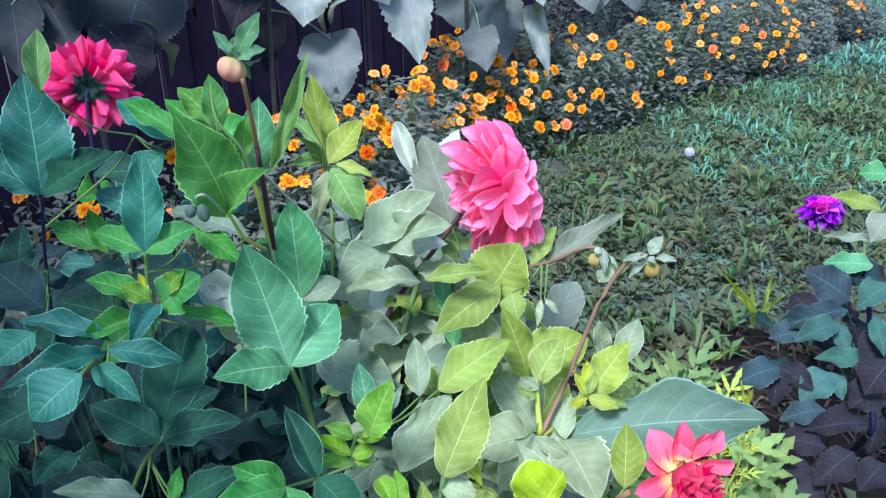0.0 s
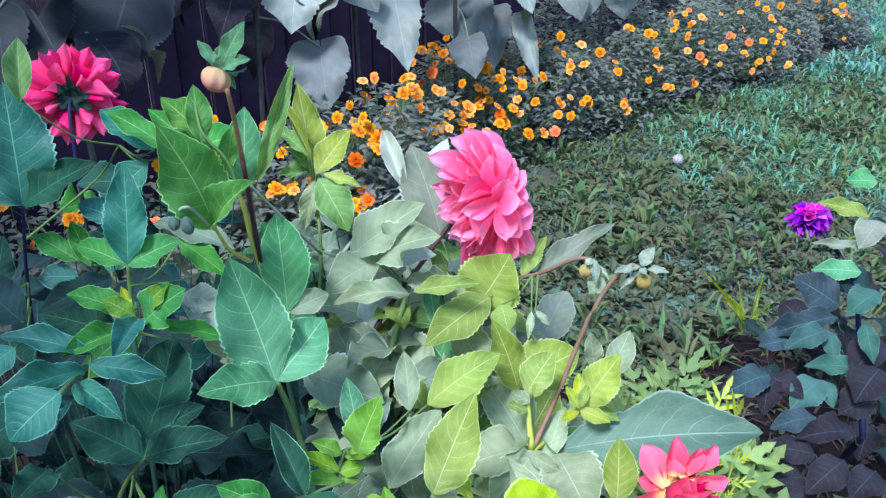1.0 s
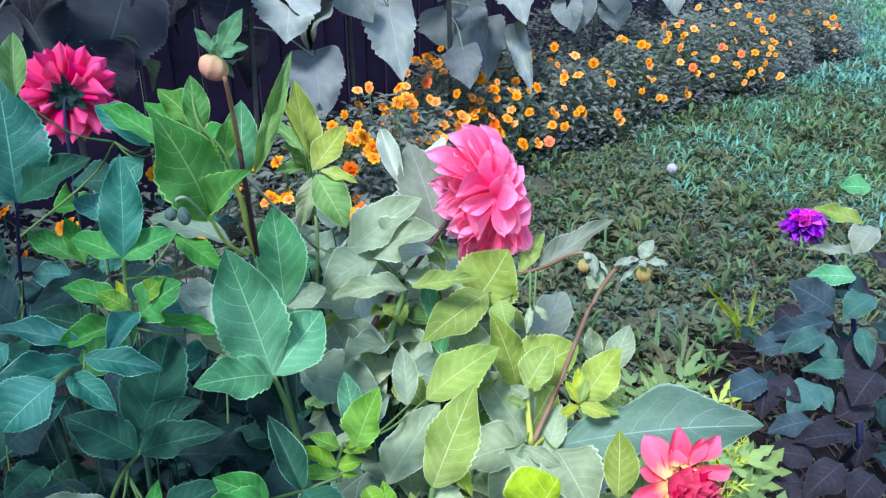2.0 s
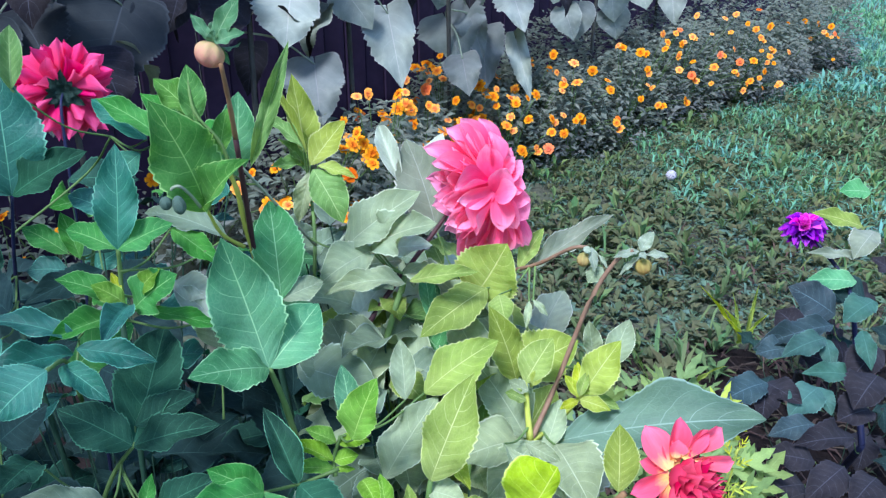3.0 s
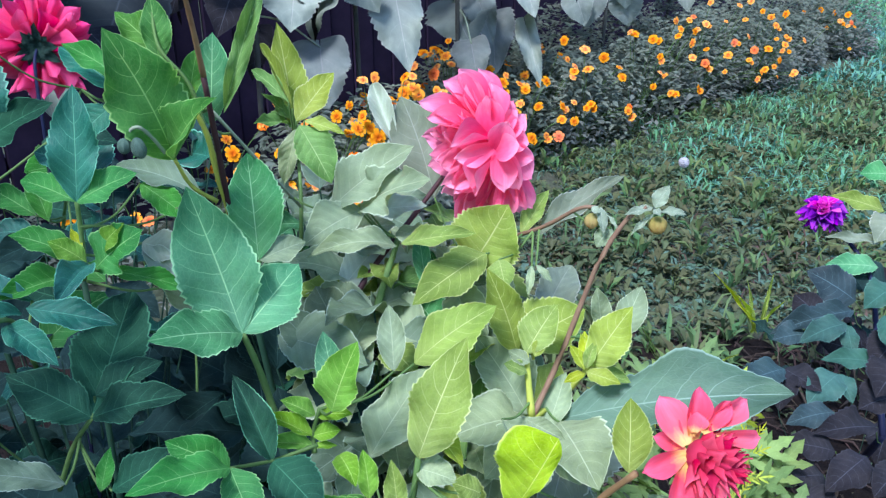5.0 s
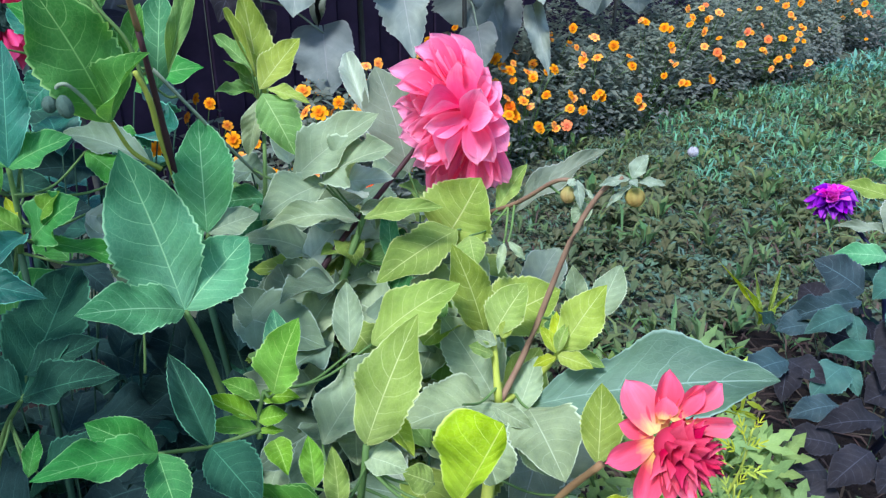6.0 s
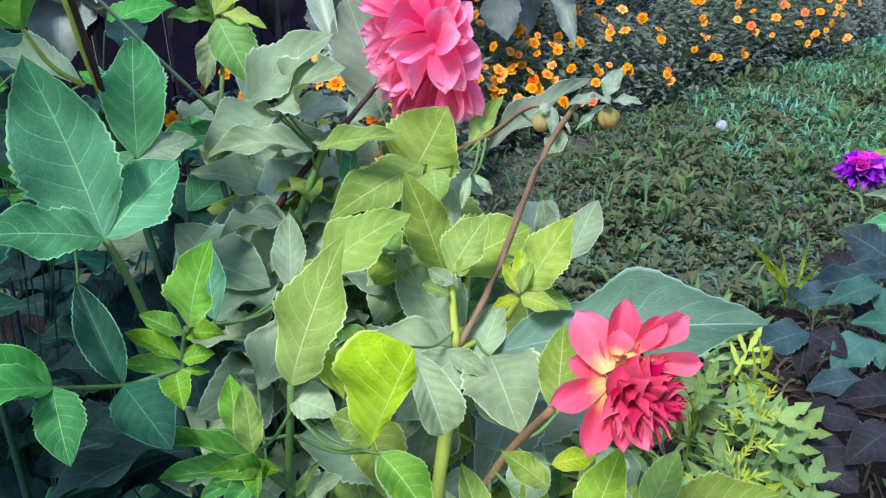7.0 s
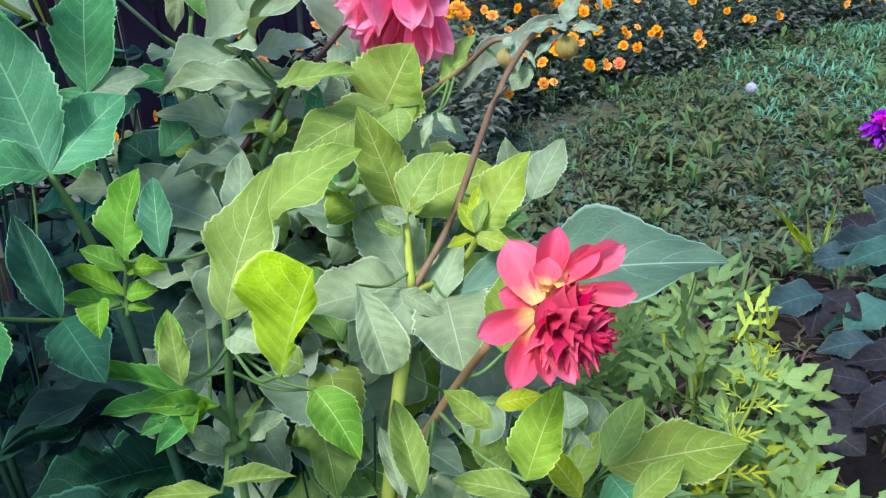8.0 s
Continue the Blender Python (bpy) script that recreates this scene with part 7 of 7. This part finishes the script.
inner_leaves(dahlia_main, 34, (-0.15, -0.03, 0.56, 0.72, 0.80, 0.93), ("mid", "slate", "green", "grey", "slate"), 43, 0.052)
inner_leaves(dahlia_left, 40, (-0.36, -0.14, 0.58, 0.82, 0.76, 0.95), ("tealdark", "bottle", "teal", "vivid", "inkgreen"), 44, 0.065)
inner_leaves(dahlia_main, 110, (-0.03, 0.14, 0.42, 0.72, 0.30, 0.78), ("slate", "grey", "green", "silver"), 6)
inner_leaves(dahlia_main, 110, (-0.06, 0.06, 0.48, 0.72, 0.76, 0.895), ("grey", "grey", "pale", "slate", "olive", "lime"), 16, 0.046)
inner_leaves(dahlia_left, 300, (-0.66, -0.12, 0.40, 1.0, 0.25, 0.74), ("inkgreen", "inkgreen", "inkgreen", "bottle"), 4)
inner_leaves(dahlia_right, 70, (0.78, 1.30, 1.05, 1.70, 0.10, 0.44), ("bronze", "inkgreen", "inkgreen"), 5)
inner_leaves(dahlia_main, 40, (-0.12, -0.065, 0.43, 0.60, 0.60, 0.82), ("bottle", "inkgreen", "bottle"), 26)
inner_leaves(dahlia_main, 80, (-0.035, 0.09, 0.45, 0.64, 0.64, 0.86), ("slate", "grey", "grey", "olive"), 27, 0.075)

# ---- blooms and buds ----
HEART = ball_mesh("flower_head", 0.012, 0.008, CALYX)
pink_petals = [petal_mesh("petal", 0.45, 0.03, 1.8, PINK, 12, 4), petal_mesh("petal", 0.8, -0.10, 1.7, PINK, 12, 4), petal_mesh("petal", 0.6, 0.12, 1.8, PINK, 12, 4),
               petal_mesh("petal", 0.4, -0.14, 1.9, PINK, 12, 4), petal_mesh("petal", 1.2, 0.02, 1.6, PINK, 12, 4)]
pink = bloom(dahlia_main, (0.0535, 0.627, 0.964), (0.62, -0.68, 0.22),
      [(5, 30, 0.022, 0.014, 0.010), (8, 52, 0.028, 0.018, 0.006), (12, 72, 0.038, 0.021, 0.003), (13, 88, 0.043, 0.022, 0.0), (12, 102, 0.045, 0.022, -0.003), (10, 116, 0.042, 0.021, -0.006)],
      pink_petals, ball_mesh("flower_head", 0.011, 0.012, PINK_IN, 5, 0.15), "full double bloom with pointed, curled pink petals", 0.30, 5,
      [petal_mesh("petal", 0.9, 0.14, 1.6, PINK_IN), petal_mesh("petal", 1.2, -0.06, 1.5, PINK_IN)], 2, (0.86, 1.06, 0.92))
# the broad outer petals, each placed to fit the camera's view
petal(pink, pink_petals[0], (0.0686, 0.6121, 0.9903), (0.0502, 0.6326, 1.0268), 0.0221, (-0.07, -0.95, 0.29))
petal(pink, pink_petals[2], (0.0654, 0.6103, 0.9876), (0.0339, 0.6355, 1.0220), 0.0192, (0.08, -0.91, 0.40))
petal(pink, pink_petals[0], (0.0654, 0.6118, 0.9904), (0.0705, 0.6188, 1.0170), 0.0177, (-0.26, -0.91, 0.32))
petal(pink, pink_petals[3], (0.0686, 0.6114, 0.9889), (0.0779, 0.6125, 1.0083), 0.0162, (-0.31, -0.86, 0.40))
petal(pink, pink_petals[1], (0.0591, 0.6097, 0.9894), (0.0218, 0.6379, 1.0172), 0.0177, (0.12, -0.87, 0.48))
petal(pink, pink_petals[0], (0.0591, 0.6097, 0.9894), (0.0429, 0.6263, 1.0223), 0.0162, (-0.24, -0.95, 0.21))
petal(pink, pink_petals[4], (0.0637, 0.6096, 0.9894), (0.0604, 0.6199, 1.0214), 0.0147, (0.22, -0.92, 0.31))
petal(pink, pink_petals[0], (0.0591, 0.6083, 0.9866), (0.0045, 0.6374, 0.9937), 0.0184, (0.03, -0.80, 0.60))
petal(pink, pink_petals[3], (0.0592, 0.6078, 0.9819), (0.0048, 0.6297, 0.9753), 0.0206, (-0.06, -0.99, 0.11))
petal(pink, pink_petals[0], (0.0592, 0.6062, 0.9775), (0.0223, 0.6075, 0.9633), 0.0221, (0.06, -1.00, -0.06))
petal(pink, pink_petals[2], (0.0574, 0.6074, 0.9876), (0.0133, 0.6181, 0.9862), 0.0170, (-0.04, -0.73, 0.68))
petal(pink, pink_petals[3], (0.0589, 0.6076, 0.9883), (0.0281, 0.6202, 1.0104), 0.0140, (-0.19, -0.97, 0.14))
petal(pink, pink_petals[0], (0.0627, 0.6037, 0.9831), (0.0565, 0.6057, 1.0145), 0.0216, (-0.07, -0.95, 0.29))
petal(pink, pink_petals[0], (0.0683, 0.6054, 0.9826), (0.0819, 0.6042, 1.0030), 0.0162, (-0.41, -0.76, 0.50))
petal(pink, pink_petals[4], (0.0603, 0.6026, 0.9842), (0.0305, 0.5921, 0.9766), 0.0136, (-0.22, -0.68, 0.70))
petal(pink, pink_petals[0], (0.0642, 0.6004, 0.9776), (0.0326, 0.5899, 0.9726), 0.0176, (0.03, -1.00, -0.05))
petal(pink, pink_petals[0], (0.0638, 0.6030, 0.9704), (0.0223, 0.6051, 0.9490), 0.0184, (0.06, -1.00, 0.03))
petal(pink, pink_petals[1], (0.0654, 0.6013, 0.9677), (0.0285, 0.6061, 0.9328), 0.0177, (-0.19, -0.89, 0.42))
petal(pink, pink_petals[3], (0.0652, 0.6005, 0.9712), (0.0298, 0.5977, 0.9443), 0.0160, (0.11, -0.99, 0.06))
petal(pink, pink_petals[0], (0.0673, 0.6037, 0.9621), (0.0311, 0.6203, 0.9116), 0.0192, (-0.07, -0.95, 0.29))
petal(pink, pink_petals[2], (0.0673, 0.6022, 0.9593), (0.0365, 0.6167, 0.9103), 0.0177, (-0.27, -0.86, 0.43))
petal(pink, pink_petals[0], (0.0688, 0.6025, 0.9625), (0.0497, 0.6063, 0.9207), 0.0192, (0.10, -0.97, 0.21))
petal(pink, pink_petals[4], (0.0634, 0.5977, 0.9721), (0.0477, 0.5863, 0.9438), 0.0136, (-0.56, -0.68, 0.48))
petal(pink, pink_petals[3], (0.0686, 0.6012, 0.9629), (0.0590, 0.6021, 0.9223), 0.0192, (-0.25, -0.91, 0.33))
petal(pink, pink_petals[0], (0.0737, 0.6033, 0.9589), (0.0716, 0.6061, 0.9190), 0.0192, (-0.07, -0.95, 0.29))
petal(pink, pink_petals[1], (0.0769, 0.6041, 0.9587), (0.0839, 0.6080, 0.9200), 0.0192, (-0.24, -0.94, 0.25))
petal(pink, pink_petals[3], (0.0656, 0.5985, 0.9750), (0.0719, 0.5833, 0.9487), 0.0208, (0.21, -0.91, 0.34))
petal(pink, pink_petals[1], (0.0696, 0.6007, 0.9760), (0.0828, 0.5889, 0.9475), 0.0216, (-0.32, -0.93, 0.16))
petal(pink, pink_petals[0], (0.0749, 0.6028, 0.9656), (0.0955, 0.6064, 0.9284), 0.0177, (-0.22, -0.95, 0.20))
petal(pink, pink_petals[3], (0.0746, 0.6024, 0.9722), (0.0933, 0.5936, 0.9573), 0.0200, (0.07, -0.90, 0.43))
petal(pink, pink_petals[1], (0.0745, 0.6035, 0.9767), (0.0926, 0.5941, 0.9708), 0.0184, (-0.18, -0.98, 0.04))
petal(pink, pink_petals[0], (0.0729, 0.6045, 0.9813), (0.0886, 0.5945, 0.9826), 0.0176, (-0.05, -0.89, 0.45))
petal(pink, pink_petals[2], (0.0713, 0.6058, 0.9856), (0.0854, 0.5977, 0.9942), 0.0168, (-0.18, -0.81, 0.56))
petal(pink, pink_petals[0], (0.0633, 0.5985, 0.9758), (0.0744, 0.5888, 0.9978), 0.0224, (0.14, -0.98, 0.16))
petal(pink, pink_petals[3], (0.0648, 0.5965, 0.9725), (0.0788, 0.5813, 0.9818), 0.0208, (-0.16, -0.80, 0.58))
petal(pink, pink_petals[0], (0.0716, 0.6085, 0.9849), (0.0798, 0.6069, 1.0042), 0.0155, (-0.31, -0.87, 0.39))
petal(pink, pink_petals[3], (0.0733, 0.6090, 0.9815), (0.0881, 0.6094, 0.9974), 0.0140, (0.07, -0.98, 0.16))
coral_out = [petal_mesh("petal", 0.5, 0.03, 2.0, CORAL, 12, 4, 0.1), petal_mesh("petal", 0.75, 0.10, 1.6, CORAL, 12, 4)]
coral_in = [petal_mesh("petal", 0.6, 0.05, 0.9, CORAL_IN), petal_mesh("petal", 0.9, 0.0, 0.85, CORAL_IN), petal_mesh("petal", 0.7, 0.10, 0.95, CORAL_IN)]
coral_core = [petal_mesh("petal", 0.8, 0.04, 0.85, CORAL_DARK), petal_mesh("petal", 0.6, 0.0, 0.9, CORAL_IN)]
CORAL_HEART = ball_mesh("flower_head", 0.0085, 0.006, CORAL_IN)
coral_axis = Vector((0.86, -0.36, -0.34)).normalized()
coral = bloom(dahlia_main, (0.1487, 0.3545, 0.8935), coral_axis,
      [(6, 8, 0.0195, 0.005, 0.008), (8, 16, 0.0215, 0.006, 0.006), (11, 24, 0.0228, 0.0065, 0.004), (13, 33, 0.0236, 0.007, 0.002), (14, 43, 0.0236, 0.0075, 0.0), (14, 54, 0.023, 0.008, -0.001), (13, 67, 0.0215, 0.009, -0.002), (10, 82, 0.018, 0.0095, -0.003)],
      coral_in, CORAL_HEART, "coral bloom with a crimson heart of tight pointed petals", 0.16, 8, coral_core, 6, (0.93, 0.93, 0.93))
petal(coral, coral_out[0], (0.1442, 0.3586, 0.8957), (0.1322, 0.3745, 0.9141), 0.0180, (-0.01, -0.87, 0.49))
petal(coral, coral_out[1], (0.1459, 0.3600, 0.9001), (0.1514, 0.3742, 0.9199), 0.0121, (-0.05, -0.88, 0.47))
petal(coral, coral_out[1], (0.1515, 0.3607, 0.9043), (0.1759, 0.3752, 0.9112), 0.0112, (-0.10, -0.87, 0.47))
petal(coral, coral_out[0], (0.1495, 0.3565, 0.9048), (0.1660, 0.3680, 0.9154), 0.0100, (-0.08, -0.87, 0.48))
petal(coral, coral_out[1], (0.1542, 0.3560, 0.9028), (0.1797, 0.3607, 0.8989), 0.0092, (-0.12, -0.85, 0.51))
petal(coral, coral_out[0], (0.1429, 0.3543, 0.8939), (0.1214, 0.3522, 0.8840), 0.0129, (0.02, -0.83, 0.55))
petal(coral, coral_out[0], (0.1429, 0.3525, 0.8904), (0.1356, 0.3403, 0.8688), 0.0132, (-0.01, -0.81, 0.59))
petal(coral, coral_out[1], (0.1448, 0.3498, 0.8889), (0.1489, 0.3393, 0.8725), 0.0078, (-0.04, -0.81, 0.59))
petal(coral, coral_out[1], (0.1463, 0.3579, 0.9040), (0.1476, 0.3613, 0.9141), 0.0105, (-0.04, -0.87, 0.49))
petal(coral, coral_out[1], (0.1437, 0.3625, 0.8932), (0.1290, 0.3662, 0.8952), 0.0100, (-0.00, -0.85, 0.52))
petal(coral, coral_out[1], (0.1471, 0.3484, 0.8899), (0.1575, 0.3373, 0.8750), 0.0095, (-0.06, -0.81, 0.59))
petal(coral, coral_out[1], (0.1486, 0.3610, 0.8955), (0.1450, 0.3724, 0.9059), 0.0118, (-0.04, -0.87, 0.50))
petal(coral, coral_out[0], (0.1453, 0.3588, 0.8899), (0.1355, 0.3624, 0.8907), 0.0104, (-0.02, -0.84, 0.54))
red_petals = [petal_mesh("petal", 0.9, -0.10, 1.6, CRIMSON), petal_mesh("petal", 1.3, 0.08, 1.4, CRIMSON), petal_mesh("petal", 0.6, -0.22, 1.7, CRIMSON)]
red_axis = Vector((-0.28, 0.93, 0.02)).normalized()
red_at = Vector((-0.345, 0.775, 1.022))
stem(dahlia_left, ((-0.27, 0.56, 0.03), (-0.33, 0.68, 0.55), (-0.338, 0.735, 0.90), (-0.340, 0.750, 1.0), tuple(red_at - red_axis * 0.008)), 0.0024, 0.0012, STEM_VIOLET)
red_head = bloom(dahlia_left, red_at, red_axis,
      [(9, 22, 0.028, 0.014, 0.012), (13, 45, 0.036, 0.017, 0.008), (15, 64, 0.043, 0.018, 0.005), (16, 80, 0.046, 0.019, 0.001), (15, 94, 0.047, 0.018, -0.003), (11, 106, 0.042, 0.017, -0.005), (7, 120, 0.030, 0.014, -0.007)],
      red_petals, ball_mesh("flower_head", 0.0125, 0.010, CALYX, 5, 0.25), "crimson bloom seen from its dark green back", 0.32, 9)
for k in range(9):
    az = 2 * math.pi * k / 9
    side = red_axis.orthogonal().normalized()
    out = side * math.cos(az) + red_axis.cross(side) * math.sin(az)
    foot = red_at - red_axis * (0.009 + 0.001 * (k % 2))
    put("sepal", blade("bract", "flat", CALYX, 0), red_head, leaf_matrix(foot, foot + out * (0.015 + 0.004 * (k % 3)) - red_axis * 0.004, 0.011, -red_axis), home(red_head))
purple_petals = [petal_mesh("petal", 0.9, -0.08, 1.6, PURPLE), petal_mesh("petal", 1.2, 0.10, 1.5, PURPLE), petal_mesh("petal", 0.6, -0.2, 1.6, PURPLE)]
magenta_petals = [petal_mesh("petal", 0.8, 0.05, 1.9, MAGENTA), petal_mesh("petal", 0.6, -0.12, 1.9, MAGENTA)]
bloom(dahlia_right, (0.836, 1.565, 0.556), (-0.10, -0.30, 0.95),
      [(5, 16, 0.024, 0.018, 0.012), (7, 38, 0.034, 0.023, 0.009), (9, 58, 0.044, 0.026, 0.006), (12, 76, 0.050, 0.024, 0.001), (13, 92, 0.053, 0.022, -0.004), (13, 106, 0.052, 0.020, -0.008), (12, 122, 0.046, 0.018, -0.011)],
      purple_petals, HEART, "purple double bloom, pinker on top", 0.34, 12, magenta_petals, 3, (0.88, 0.88, 0.75))
bud(dahlia_main, (-0.1125, 0.460, 1.1065), (-0.45, -0.25, -0.85), 0.0082, BUDPINK, 3, BRACT, "bud", "cream and pink closed bud with green bracts", 40, 1.5, 0.9)
leaf(dahlia_main, (-0.109, 0.459, 1.113), (-0.094, 0.466, 1.138), 0.012, (-0.04, -0.95, 0.31), BRACT, "flat", name="bract")
leaf(dahlia_main, (-0.110, 0.459, 1.113), (-0.121, 0.462, 1.128), 0.007, (0.39, -0.81, 0.44), BRACT, "flat", name="bract")
leaf(dahlia_main, (-0.108, 0.457, 1.113), (-0.090, 0.454, 1.119), 0.009, (-0.31, -0.76, 0.57), BRACT, "flat", name="bract")
leaf(dahlia_main, (-0.110, 0.464, 1.113), (-0.106, 0.472, 1.125), 0.012, (0.15, -0.85, 0.51), BRACT, "flat", name="bract")
leaf(dahlia_main, (-0.109, 0.464, 1.110), (-0.102, 0.462, 1.100), 0.005, (0.36, -0.81, 0.46), BRACT, "flat", name="bract")
leaf(dahlia_main, (0.156, 0.497, 0.968), (0.164, 0.498, 0.982), 0.010, (-0.51, -0.79, 0.33), BRACT_PALE, "flat", name="bract")
leaf(dahlia_main, (0.160, 0.496, 0.966), (0.174, 0.491, 0.966), 0.006, (-0.22, -0.60, 0.77), BRACT_PALE, "flat", name="bract")
leaf(dahlia_main, (0.155, 0.497, 0.968), (0.137, 0.495, 0.964), 0.006, (-0.12, -0.61, 0.78), BRACT_PALE, "flat", name="bract")
leaf(dahlia_main, (0.157, 0.500, 0.963), (0.142, 0.494, 0.951), 0.004, (-0.31, -0.67, 0.67), BRACT_PALE, "flat", name="bract")
leaf(dahlia_main, (0.154, 0.492, 0.969), (0.157, 0.486, 0.967), 0.005, (-0.29, -0.40, 0.87), BRACT_PALE, "flat", name="bract")
leaf(dahlia_main, (0.134, 0.549, 0.949), (0.135, 0.536, 0.934), 0.007, (-0.14, -0.76, 0.63), BRACT_PALE, "flat", name="bract")
leaf(dahlia_main, (0.139, 0.546, 0.944), (0.145, 0.537, 0.936), 0.003, (-0.11, -0.69, 0.72), BRACT_PALE, "flat", name="bract")
leaf(dahlia_main, (0.127, 0.544, 0.951), (0.132, 0.541, 0.948), 0.006, (-0.06, -0.69, 0.72), BRACT_PALE, "flat", name="bract")
bud(dahlia_main, (0.1583, 0.4943, 0.9574), (0.1, -0.2, -1.0), 0.0054, BUDGREEN, 0, BRACT_PALE, "bud", "small olive bud on a nodding stem", tall=1.05)
bud(dahlia_main, (0.1283, 0.5467, 0.9396), (-0.1, -0.2, -1.0), 0.0050, BUDGREEN, 0, BRACT_PALE, "bud", "small olive bud on a nodding stem", tall=1.1)
bud(dahlia_main, (-0.1455, 0.4504, 1.0209), (-0.2, 0.0, -1.0), 0.0035, STEM_SLATE, 0, BRACT, "bud", "grey-green drooping bud", tall=1.25)
bud(dahlia_main, (-0.1377, 0.4499, 1.0199), (0.15, 0.0, -1.0), 0.0037, STEM_SLATE, 0, BRACT, "bud", "grey-green drooping bud", tall=1.6)
stem(dahlia_main, ((-0.1309, 0.4684, 1.0118), (-0.1344, 0.4621, 1.0222), (-0.1377, 0.4547, 1.0300), (-0.1426, 0.4540, 1.0285), (-0.1440, 0.4522, 1.0247)), 0.0011, 0.0009, STEM_PALE)
